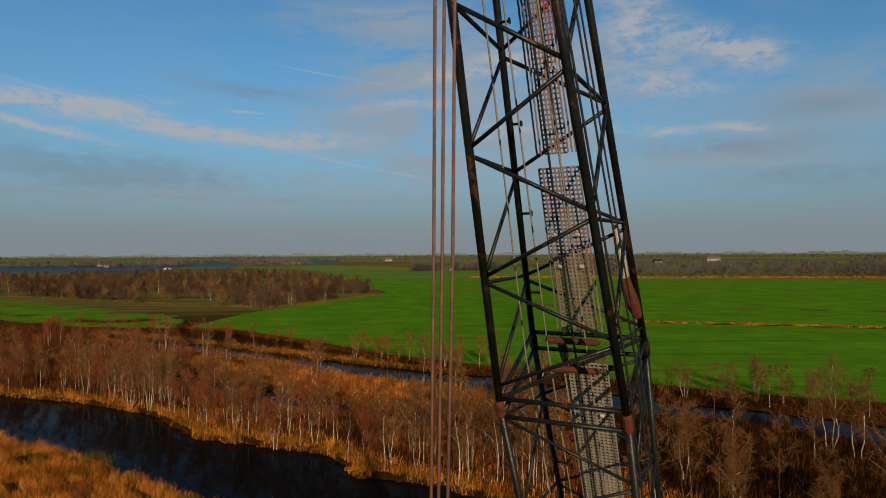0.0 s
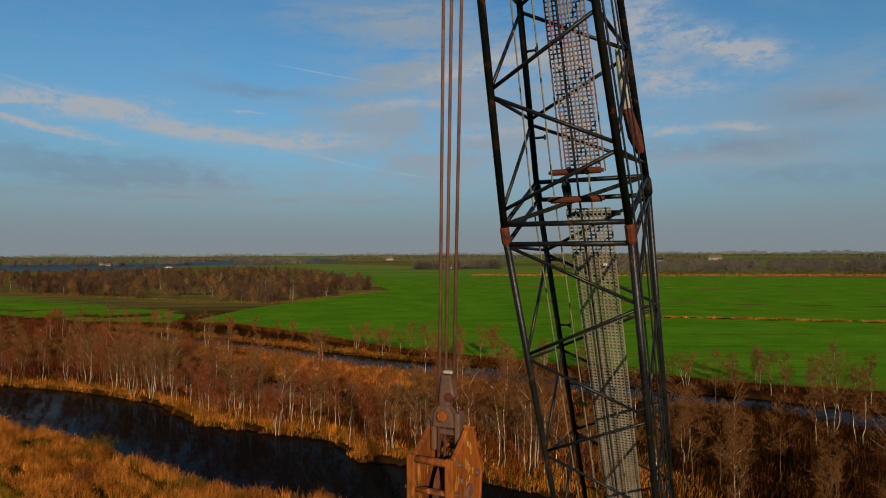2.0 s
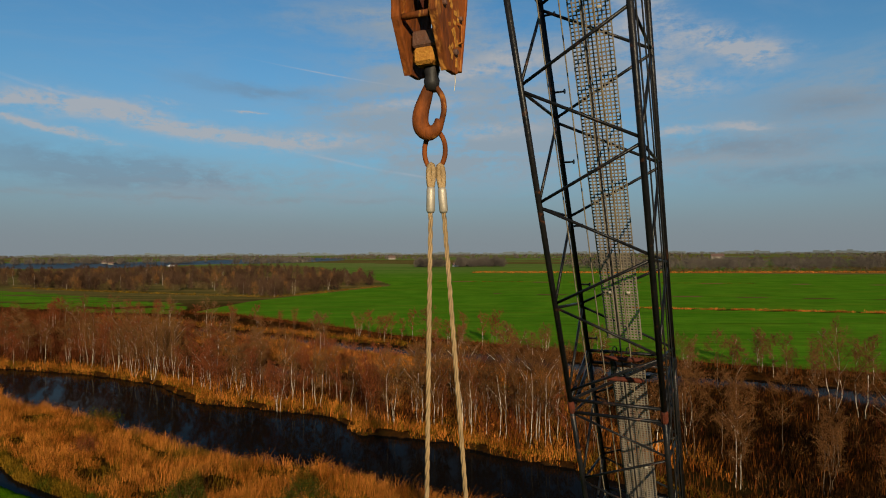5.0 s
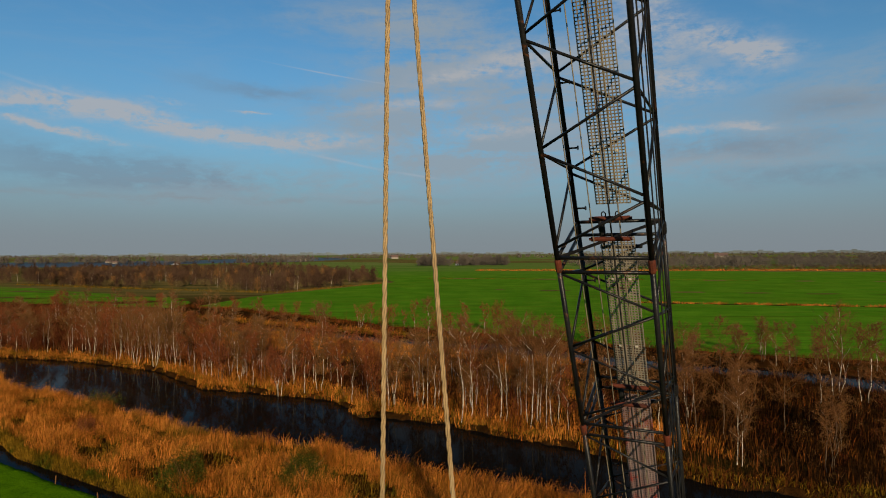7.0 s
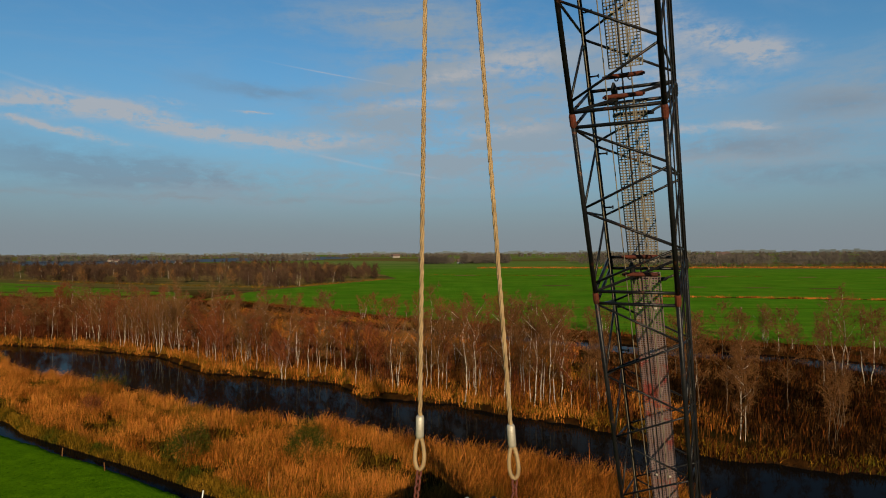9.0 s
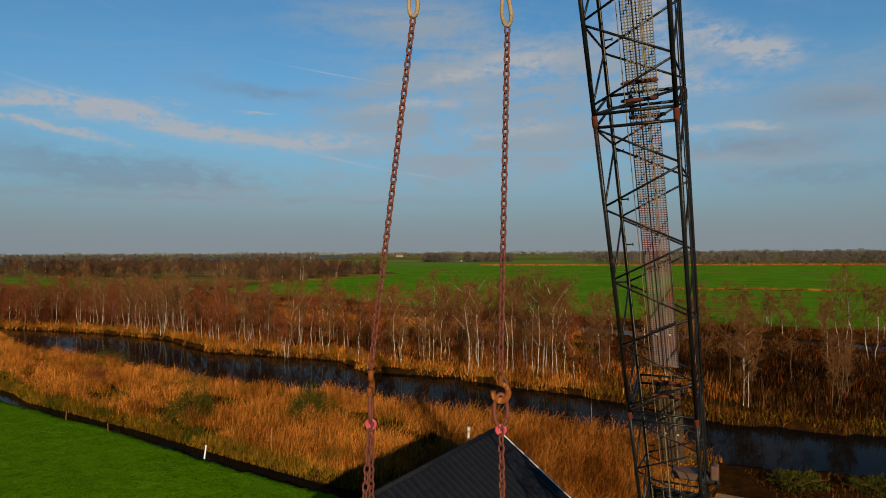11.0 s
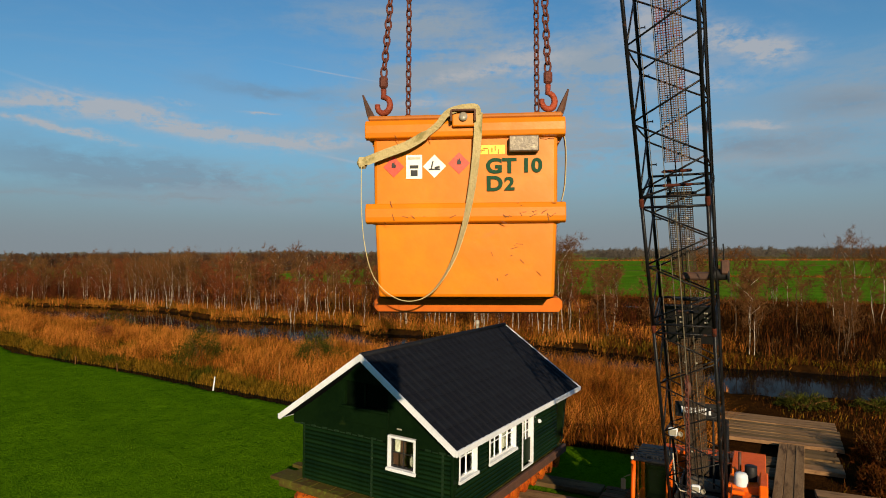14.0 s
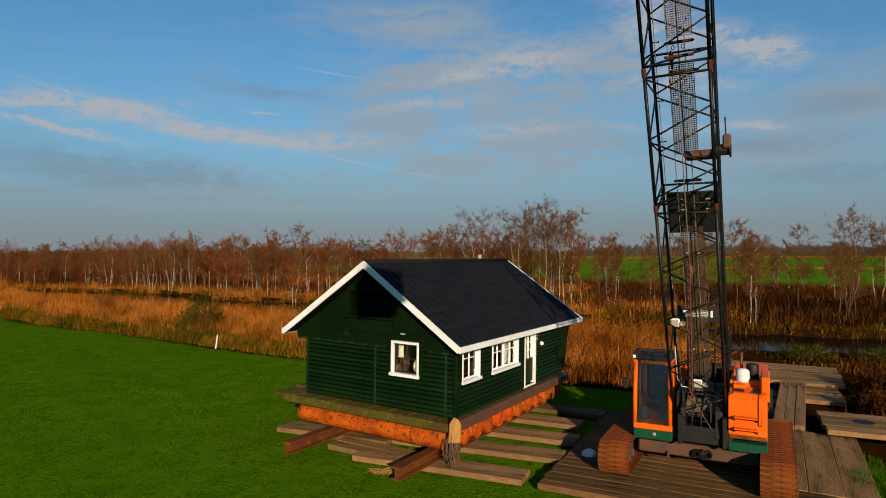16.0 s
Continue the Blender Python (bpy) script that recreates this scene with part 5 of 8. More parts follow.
def window(name, u0, u1, k0, k1, along, bars, panes, label, proud=0.080):
    """A white framed window in the gable (along='v') or in the side wall (along='u')."""
    def bx(sh, a0, a1, d0, d1, z0, z1, ch=0.006):
        return hbox(sh, U0 + d0, U0 + d1, a0, a1, z0, z1, ch) if along == "v" else hbox(sh, a0, a1, W0 + d0, W0 + d1, z0, z1, ch)
    fr = 0.066
    w = part(name, bx(Shape(), u0, u1, -proud, 0.09, k1 - fr, k1), M_WHITE, cottage, label)
    for a in (u0, u1 - fr):
        part("jamb", bx(Shape(), a, a + fr, -proud, 0.09, k0 + fr, k1 - fr), M_WHITE, w)
    for a, b in ((u0 - 0.072, u0 - 0.002), (u1 + 0.002, u1 + 0.072)):
        part("casing", bx(Shape(), a, b, -proud + 0.010, 0.0, k0 - 0.03, k1 + 0.02), M_HOUSE_DARK, w, "dark green casing board")
    part("sill", bx(Shape(), u0 - 0.03, u1 + 0.03, -proud - 0.05, 0.09, k0 - 0.02, k0 + fr), M_WHITE, w)
    n = len(panes)
    for i, open_col in enumerate(panes):
        a = u0 + fr + (u1 - u0 - 2 * fr) * i / n
        b = u0 + fr + (u1 - u0 - 2 * fr) * (i + 1) / n
        for p, q in ((a, a + 0.045), (b - 0.045, b)):
            part("sash", bx(Shape(), p, q, -0.006, 0.05, k0 + fr, k1 - fr, 0.004), open_col, w)
        for p, q in ((k0 + fr, k0 + fr + 0.045), (k1 - fr - 0.045, k1 - fr)):
            part("sash", bx(Shape(), a + 0.045, b - 0.045, -0.006, 0.05, p, q, 0.004), open_col, w)
        g = part("pane", bx(Shape(), a + 0.04, b - 0.04, 0.020, 0.026, k0 + fr + 0.04, k1 - fr - 0.04, 0), M_GLASS, w)
        g.visible_shadow = False
        for f in bars[0]:
            c = a + (b - a) * f
            part("glazing_bar", bx(Shape(), c - 0.012, c + 0.012, -0.002, 0.040, k0 + fr + 0.045, k1 - fr - 0.045, 0.003), open_col, w)
        for f in bars[1]:
            c = k0 + (k1 - k0) * f
            part("glazing_bar", bx(Shape(), a + 0.046, b - 0.046, -0.001, 0.039, c - 0.012, c + 0.012, 0.003), open_col, w)
    return w


gw = window("window", *GABLE_WIN, "v", ([0.5], [0.5]), [M_BLACK], "white framed window with four dark panes", 0.105)
window("window", *SIDE_OPEN[0], "u", ([0.5], [0.62]), [M_WHITE], "tall white framed side window")
window("window", *SIDE_OPEN[1], "u", ([0.5], [0.62]), [M_WHITE, M_WHITE], "wide white framed side window with two sashes")
# curtains behind the glass
for u0, u1, k0, k1 in ((2.46, 2.92, -0.98, -0.25), (3.40, 4.08, -0.98, -0.25)):
    part("curtain", hbox(Shape(), u0, u1, W0 + 0.16, W0 + 0.19, k0, k1, 0.01), M_CURTAIN, cottage, "pale curtain behind the glass")
part("curtain", hbox(Shape(), U0 + 0.16, U0 + 0.18, 2.16, 2.34, -0.55, -0.12, 0.01), M_CURTAIN, cottage)
part("jug", Shape().lathe([(0.05, 0), (0.11, 0.08), (0.11, 0.22), (0.06, 0.32), (0.07, 0.36)], hp(U0 + 0.2, 1.72, -0.9), HK, 16), M_ALU, cottage, smooth=True)
# door
d0, d1, dk0, dk1 = SIDE_OPEN[2]
door = part("door", hbox(hbox(Shape(), d0 + 0.08, d1 - 0.08, W0 + 0.01, W0 + 0.05, dk0 + 0.07, -1.02, 0.006), d0 + 0.08, d0 + 0.2, W0 + 0.01, W0 + 0.05, -1.02, dk1 - 0.08, 0.006), M_HOUSE, cottage, "dark green door with white frame and glazed upper half")
part("door_leaf_edge", hbox(Shape(), d1 - 0.2, d1 - 0.08, W0 + 0.01, W0 + 0.05, -1.02, dk1 - 0.08, 0.006), M_WHITE, door)
for a, b in ((d0, d0 + 0.08), (d1 - 0.08, d1)):
    part("door_frame", hbox(Shape(), a, b, W0 - 0.080, W0 + 0.09, dk0, dk1 - 0.081, 0.006), M_WHITE, door)
part("door_frame", hbox(Shape(), d0, d1, W0 - 0.080, W0 + 0.09, dk1 - 0.08, dk1, 0.006), M_WHITE, door)
for a, b in ((d0 - 0.072, d0 - 0.002), (d1 + 0.002, d1 + 0.072)):
    part("casing", hbox(Shape(), a, b, W0 - 0.070, W0, dk0 - 0.03, dk1, 0.006), M_HOUSE_DARK, door, "dark green casing board")
part("threshold", hbox(Shape(), d0, d1, W0 - 0.08, W0 + 0.0, dk0 - 0.05, dk0 - 0.002, 0.006), M_WHITE, door)
gl = part("door_pane", hbox(Shape(), d0 + 0.2, d1 - 0.2, W0 + 0.02, W0 + 0.027, -1.02, dk1 - 0.08), M_GLASS, door)
gl.visible_shadow = False
for f in (0.33, 0.66):
    k = -1.02 + (dk1 - 0.08 + 1.02) * f
    part("glazing_bar", hbox(Shape(), d0 + 0.2, d1 - 0.2, W0 - 0.004, W0 + 0.035, k - 0.012, k + 0.012, 0.003), M_WHITE, door)
part("glazing_bar", hbox(Shape(), (d0 + d1) / 2 - 0.012, (d0 + d1) / 2 + 0.012, W0 - 0.003, W0 + 0.034, -1.02, dk1 - 0.08, 0.003), M_WHITE, door)
part("curtain", hbox(Shape(), d0 + 0.2, d1 - 0.2, W0 + 0.13, W0 + 0.15, -1.02, dk1 - 0.1, 0.005), M_CURTAIN, door)
wl = part("wall_lamp", Shape().lathe([(0.03, 0), (0.07, 0.03), (0.075, 0.08), (0.04, 0.13), (0.0, 0.14)], hp(6.05, W0 - 0.01, -0.62), -HV, 14), M_WHITE, cottage, "small round white wall lamp", smooth=True)
part("lamp_cable", Shape().tube([hp(5.85, W0 - 0.02, -0.30), hp(5.78, W0 - 0.03, -0.42), hp(5.82, W0 - 0.02, -0.50)], 0.012, 6), M_WHITE, cottage)
# cover strips
for v in (3.02, 0.60):
    part("cover_strip", hbox(Shape(), U0 - 0.060, U0 - 0.030, v - 0.035, v + 0.035, FLOOR, -0.25, 0.005), M_HOUSE_TRIM, cottage)
for v in (W0 - 0.060, W1 - 0.03):
    part("corner_board", hbox(Shape(), U0 - 0.06, U0 + 0.08, v, v + 0.075, FLOOR, -0.25, 0.006), M_HOUSE, cottage)
part("bent_sign", hbox(Shape(), U0 - 0.075, U0 - 0.062, 1.95, 2.12, 0.16, 0.20, 0.003), M_ALU, cottage)

# ---- floats, deck and slipway beams ----
floats = thing("float_platform", "rusty orange steel tube floats under a mossy timber deck", "pontoon")
TUBE_R, TUBE_K = 0.262, -2.59
for i in range(12):
    u = 0.36 + 0.705 * i
    tb = Shape().lathe([(0.03, 0.34), (0.12, 0.345), (0.20, 0.37), (TUBE_R - 0.02, 0.41), (TUBE_R, 0.47), (TUBE_R, 5.85), (TUBE_R - 0.02, 5.91), (0.18, 5.95), (0.03, 5.96)], hp(u, 0, TUBE_K), HV, 22)
    fl = part("float_tube", tb, M_HULL, floats, smooth=False)
    part("end_ring", Shape().ring(hp(u, 0.40, TUBE_K), HU, HK, TUBE_R - 0.02, TUBE_R - 0.02, 0.022, 22, 6), M_HULL, fl)
for j in range(9):
    v = 0.30 + 0.70 * j
    part("deck_plank", hbox(Shape(), 0.05, 8.5, v, v + 0.66, -2.10, -2.03, 0.01), M_MOSS, floats)
part("edge_beam", hbox(Shape(), 0.02, 0.16, 0.22, 6.5, -2.27, -2.035, 0.02), M_MOSS, floats, "mossy green edge timber")
part("edge_beam", hbox(Shape(), 0.161, 8.4, 0.14, 0.26, -2.28, -1.99, 0.02), M_RUSTDARK, floats, "weathered brown edge timber")
part("edge_beam", hbox(Shape(), 0.161, 8.4, 6.40, 6.52, -2.32, -2.04, 0.02), M_TIMBER, floats)
part("joist_end", hbox(hbox(Shape(), 0.05, 0.8, 5.9, 6.9, -2.12, -2.02, 0.01), 1.2, 1.5, 6.3, 7.1, -2.14, -2.03, 0.01), M_MOSS, floats)
plank = Shape().prism([(-0.16, 0), (0.16, 0), (0.17, 0.48), (0.10, 0.60), (-0.02, 0.66), (-0.13, 0.50)], -0.03, 0.03, (HU * 0.62 - HV * 0.78), HK, (HU * 0.78 + HV * 0.62), hp(-0.05, 0.08, -2.45))
solo("leaning_plank", plank, M_PALE, "pale pointed plank leaning on the cottage corner", "plank")
# bundles of weathered rope fender hanging at the corner
rng = random.Random(5)
tuft = Shape()
for i in range(70):
    a = hp(rng.uniform(-0.12, 0.25), rng.uniform(0.10, 0.35), rng.uniform(-2.5, -2.25))
    b = a + Vector((rng.uniform(-0.1, 0.1), rng.uniform(-0.1, 0.1), -rng.uniform(0.25, 0.62)))
    c = b + Vector((rng.uniform(-0.14, 0.14), rng.uniform(-0.14, 0.1), -rng.uniform(0.02, 0.2)))
    tuft.tube([a, (a + b) / 2 + Vector((rng.uniform(-0.05, 0.05), rng.uniform(-0.05, 0.05), 0)), b, c], [0.012, 0.014, 0.010, 0.003], 4)
solo("rope_tangle", tuft, M_RUSTDARK, "tangle of old brown rope and roots hanging at the float corner", "rope")
tuft = Shape()
for i in range(60):
    a = Vector((-2.3 + rng.uniform(-0.25, 0.25), 15.55 + rng.uniform(-0.15, 0.15), 0.04))
    d = rng.uniform(0, 6.3)
    tuft.tube([a, a + Vector((math.cos(d) * 0.15, math.sin(d) * 0.12, 0.08)), a + Vector((math.cos(d) * 0.36, math.sin(d) * 0.22, 0.01))], [0.008, 0.008, 0.002], 4)
solo("dry_roots", tuft, M_PALE, "dry pale roots lying on the grass", "plant debris")


def i_beam(v):
    """A rusty steel beam lying under the floats, along the cottage."""
    o = HN + HU * 0 + HV * v
    o = Vector((o.x, o.y, 0))
    u = Vector((HU.x, HU.y, 0)).normalized()
    w = Vector((HV.x, HV.y, 0)).normalized()
    z0, h, b, t = 0.22, 0.34, 0.30, 0.035
    prof = [(-b / 2, 0), (b / 2, 0), (b / 2, t), (t / 2, t + 0.02), (t / 2, h - t - 0.02), (b / 2, h - t), (b / 2, h), (-b / 2, h), (-b / 2, h - t), (-t / 2, h - t - 0.02), (-t / 2, t + 0.02), (-b / 2, t)]
    return solo("steel_beam", Shape().prism(prof, -1.25, 8.6, w, UP, u, o + UP * z0), M_BEAM, "rusty steel I-beam carrying the floats", "beam", "slipway beams")


i_beam(1.15)
i_beam(5.05)


# ---- timber mats ----
def timber_mat(x, y, length, width, turn, top, planks=4, group="timber mats", thick=0.16, mat=None):
    """A mat of squared timbers; x, y: its middle."""
    rng = random.Random(int(x * 31 + y * 17))
    m = thing("timber_mat", "weathered brown timber crane mat lying on the grass", "mat", group, at=Matrix.Translation((x, y, top - thick)) @ Matrix.Rotation(radians(turn), 4, "Z"))
    w = width / planks
    for i in range(planks):
        l = length * rng.uniform(0.975, 1.0)
        sh = Shape().box((rng.uniform(-0.03, 0.03), 0, thick / 2 + rng.uniform(-0.012, 0.008)), (l, w - 0.008, thick), Matrix.Rotation(rng.uniform(-0.004, 0.004), 3, "Z"), 0.014)
        p = part("plank", sh, mat or M_TIMBER, m)
        p.matrix_basis = Matrix.Translation((0, -width / 2 + w * (i + 0.5), 0))
    for e in (-1, 1):
        part("tie_bolt", Shape().tube([(e * length * 0.42, -width / 2 - 0.01, thick / 2), (e * length * 0.42, width / 2 + 0.01, thick / 2)], 0.014, 6), M_RUSTDARK, m)
    return m


# beside and under the floats
for cx, cy, ln, tn in ((-0.9, 15.95, 5.0, -21), (0.15, 17.55, 5.4, -20), (0.9, 19.15, 5.4, -22), (1.9, 20.75, 4.2, -24), (2.9, 22.1, 4.4, -26)):
    timber_mat(cx, cy, ln, 0.86, tn, 0.21, 1)
timber_mat(-4.35, 18.9, 4.2, 0.86, -21, 0.20, 1)
timber_mat(-2.6, 17.0, 3.6, 0.86, -30, 0.205, 2)
# under the crane and along its road
hd = math.degrees(math.atan2(SIDE.y, SIDE.x))
for i in range(8):
    q = cr(3.2 - 0.98 * i, -0.25, 0)
    timber_mat(q.x, q.y, 6.6, 0.95, hd, 0.245 - 0.002 * (i % 2), 3, "crane mats", 0.16, M_TIMBER_D)
for cx, cy, ln, wd, tn, tp, n in ((15.3, 30.0, 5.0, 1.45, hd - 3, 0.29, 3), (14.5, 28.5, 5.2, 1.45, hd - 1, 0.30, 3), (13.8, 27.1, 5.2, 1.40, hd, 0.29, 3), (14.3, 24.95, 1.7, 1.25, hd, 0.25, 2), (13.7, 23.6, 1.7, 1.25, hd, 0.25, 2),
                                  (12.1, 22.6, 7.7, 0.95, 61.5, 0.36, 3), (13.3, 18.55, 4.2, 2.5, hd + 3, 0.52, 4), (9.6, 16.3, 5.6, 2.2, 63.5, 0.262, 3), (10.5, 25.0, 5.6, 1.1, hd, 0.25, 3), (9.9, 23.7, 5.6, 1.1, hd, 0.25, 3), (9.3, 22.4, 4.6, 1.1, hd, 0.25, 3)):
    timber_mat(cx, cy, ln, wd, tn, tp, n, "crane mats", 0.16, M_TIMBER_D if 20 < cy < 26 and cx < 11 else M_TIMBER)
for w in (-0.75, 0.25):
    q = Vector((13.2 + w * 0.9, 18.75 - w * 0.4, 0.527))
    solo("puddle", Shape().lathe([(0.30, 0), (0.28, 0.004), (0.0, 0.004)], q, UP, 18), M_WATER, "shallow puddle on the timber", "puddle")
bag = cr(1.0, -2.9, 0.25)
solo("plastic_sheet", Shape().lathe([(0.22, 0), (0.2, 0.08), (0.10, 0.15), (0.0, 0.17)], bag, UP, 9), M_WHITE, "crumpled white plastic bag on the mats", "bag")


# ---- the hanging load ----
BLK = Vector((0.045, 3.06, 0))
XW = Vector((1, 0, 0))
YW = Vector((0, 1, 0))
block = thing("hook_block", "rusty orange single-sheave hook block hanging from the hoist ropes", "crane hook")
BT = Matrix.Rotation(radians(-25), 3, "Z")
bx_, by_ = BT @ XW, BT @ YW


def bk(x, y, z):
    return BLK + bx_ * x + by_ * y + UP * z


cheek = [(-0.20, 21.18), (-0.065, 20.91), (-0.035, 20.875), (0.06, 20.875), (0.105, 20.91), (0.19, 21.33), (0.205, 21.46), (0.085, 21.755), (0.03, 21.775), (-0.14, 21.66), (-0.20, 21.635)]
for sx in (-1, 1):
    pl = part("cheek_plate", Shape().prism(cheek, sx * 0.122 - 0.016, sx * 0.122 + 0.016, by_, UP, bx_, BLK), M_RUST, block, "thick rusty hexagonal cheek plate with ochre flaking", soft=0.007)
    part("cheek_rib", Shape().prism([(-0.228, 21.655), (-0.196, 21.655), (-0.196, 21.185), (-0.055, 20.90), (-0.075, 20.865), (-0.228, 21.17)], sx * 0.122 - 0.027, sx * 0.122 + 0.027, by_, UP, bx_, BLK), M_RUST, pl, soft=0.008)
    part("cheek_rib", Shape().prism([(0.02, 21.79), (0.092, 21.765), (0.228, 21.465), (0.210, 21.32), (0.125, 20.90), (0.098, 20.905), (0.186, 21.33), (0.203, 21.455), (0.075, 21.74), (0.02, 21.765)], sx * 0.122 - 0.022, sx * 0.122 + 0.022, by_, UP, bx_, BLK), M_RUST, pl, soft=0.006)
    for y, z, r in ((0.0, 21.40, 0.050), (-0.10, 21.50, 0.020), (0.14, 21.47, 0.018), (-0.12, 21.24, 0.016), (0.10, 21.22, 0.016), (0.03, 21.00, 0.020), (-0.13, 21.60, 0.014)):
        part("bolt_head", Shape().lathe([(r, 0), (r, 0.014), (r * 0.7, 0.022), (0, 0.022)], bk(sx * 0.137, y, z), bx_ * sx, 10), M_RUSTDARK, pl)
    part("hand_loop", Shape().tube([bk(sx * 0.135, 0.07, 21.18), bk(sx * 0.16, 0.085, 21.17), bk(sx * 0.16, 0.085, 21.07), bk(sx * 0.135, 0.07, 21.06)], 0.009, 6), M_RUST, pl, smooth=True)
    sc = random.Random(3 + sx)
    for i in range(26):
        z = 21.68 - 0.74 * i / 25
        y = 0.02 + 0.045 * math.sin(i * 1.3) + sc.uniform(-0.02, 0.02)
        part("flaked_paint", Shape().box(bk(sx * 0.1385, y, z), (0.004, sc.uniform(0.018, 0.045), sc.uniform(0.020, 0.050)), BT @ Matrix.Rotation(sc.uniform(-0.7, 0.7), 3, "X"), 0.001), M_FLAKE, pl, "ochre paint flake")
for y, z, r in ((-0.205, 21.625, 0.022), (-0.205, 21.45, 0.014), (-0.185, 21.175, 0.020), (0.12, 21.62, 0.02), (0.14, 21.15, 0.02)):
    part("spacer_bar", Shape().tube([bk(-0.11, y, z), bk(0.11, y, z)], r, 10), M_RUST, block, smooth=True)
part("axle_end", Shape().tube([bk(-0.172, -0.19, 21.45), bk(0.172, -0.19, 21.45)], 0.013, 8), M_RUSTDARK, block)
part("sheave", Shape().lathe([(0.05, -0.05), (0.06, -0.04), (0.150, -0.024), (0.178, -0.030), (0.155, 0.0), (0.178, 0.030), (0.150, 0.024), (0.06, 0.04), (0.05, 0.05)], bk(0.01, 0.03, 21.40), bx_, 30), M_RUSTBAR, block, "worn red rope sheave")
part("crosshead_plate", Shape().box(bk(0.01, 0.0, 21.07), (0.19, 0.20, 0.10), BT, 0.012), M_RUSTDARK, block, "dark crosshead between the cheeks")
part("becket_frame", Shape().box(bk(-0.078, 0.02, 21.74), (0.036, 0.09, 0.24), BT, 0.010).box(bk(0.078, 0.02, 21.74), (0.036, 0.09, 0.24), BT, 0.010).box(bk(0, 0.02, 21.735), (0.13, 0.05, 0.034), BT, 0.008), M_RUSTDARK, block, "dark becket frame")
part("becket_plate", Shape().prism([(-0.070, 21.775), (0.070, 21.775), (0.062, 21.86), (0.030, 21.905), (-0.030, 21.905), (-0.062, 21.86)], -0.05, 0.02, bx_, UP, by_, BLK), M_RUSTDARK, block, "trapezoid becket plate", soft=0.008)
part("becket_pin", Shape().lathe([(0.0, 0.03), (0.026, 0.03), (0.034, 0.022), (0.034, -0.06), (0.0, -0.06)], bk(0.0, -0.045, 21.845), -by_, 18), M_RUST, block, "round pin head")
part("side_pin", Shape().tube([bk(-0.155, 0.03, 21.76), bk(-0.10, 0.03, 21.76)], 0.024, 10), M_RUSTDARK, block, smooth=True)
part("wedge_socket", Shape().prism([(-0.030, 21.885), (0.030, 21.885), (0.040, 21.93), (0.068, 21.955), (0.045, 22.085), (-0.020, 22.085), (-0.035, 21.95)], -0.035, 0.035, bx_, UP, by_, BLK), M_RUSTDARK, block, "rusty wedge socket", soft=0.012)
part("wedge", Shape().lathe([(0.0, 0.012), (0.024, 0.010), (0.028, 0.0), (0.028, -0.03)], bk(0.034, -0.036, 21.955), -by_, 14), M_RUSTBAR, block)
part("rope_clip", Shape().box(bk(0.022, -0.01, 22.10), (0.060, 0.034, 0.018), BT, 0.006), M_ALU, block)
part("trunnion", Shape().box(bk(-0.01, -0.03, 20.972), (0.135, 0.14, 0.105), BT, 0.018), M_FLAKE, block, "worn pale rusty hook trunnion")
part("swivel", Shape().lathe([(0.046, 20.93), (0.050, 20.90), (0.040, 20.87), (0.048, 20.84), (0.040, 20.78)], BLK, UP, 16), M_BLACK, block, "greasy black swivel", smooth=True)
hook_line = smooth_curve([bk(-0.012, 0, 20.82), bk(-0.045, 0, 20.74), bk(-0.070, -0.01, 20.65), bk(-0.062, -0.02, 20.57), bk(-0.015, -0.02, 20.525), bk(0.035, -0.01, 20.55), bk(0.052, 0.0, 20.60)], 4)
hk = part("hook", Shape().tube(hook_line, [0.030 + 0.021 * math.sin(math.pi * min(1.0, i / (len(hook_line) - 1) * 1.08)) for i in range(len(hook_line))], 12), M_RUST, block, "big rusty forged hook", smooth=True)
part("safety_latch", Shape().tube(smooth_curve([bk(0.020, 0.0, 20.81), bk(0.068, 0.0, 20.74), bk(0.080, 0.0, 20.66), bk(0.062, 0.0, 20.585)], 4), 0.017, 8), M_RUST, hk, "rusty latch closing the hook", smooth=True)
part("latch_cord", Shape().tube([bk(0.125, 0.06, 20.89), bk(0.127, 0.06, 20.83), bk(0.12, 0.06, 20.78)], 0.003, 5), M_ALU, hk)
mring = solo("oblong_ring", Shape().ring(bk(0.008, 0.02, 20.425), bx_, UP, 0.070, 0.115, 0.0150, 26, 10), M_RUST, "rusty oblong ring on the crane hook", "lifting ring", smooth=True)

for i, (x, y, z0, x1) in enumerate(((-0.054, 0.0, 21.42, 0.054), (-0.020, 0.01, 21.42, 0.120), (0.052, 0.0, 22.06, 0.192))):
    solo("hoist_rope", Shape().tube([bk(x, y, z0), bk((x + x1) / 2, y, 24.5), bk(x1, y, 29.2)], 0.0100, 8), M_HOISTROPE, "rust-brown steel hoist rope running up to the boom head", "rope", "hoist ropes", smooth=True)


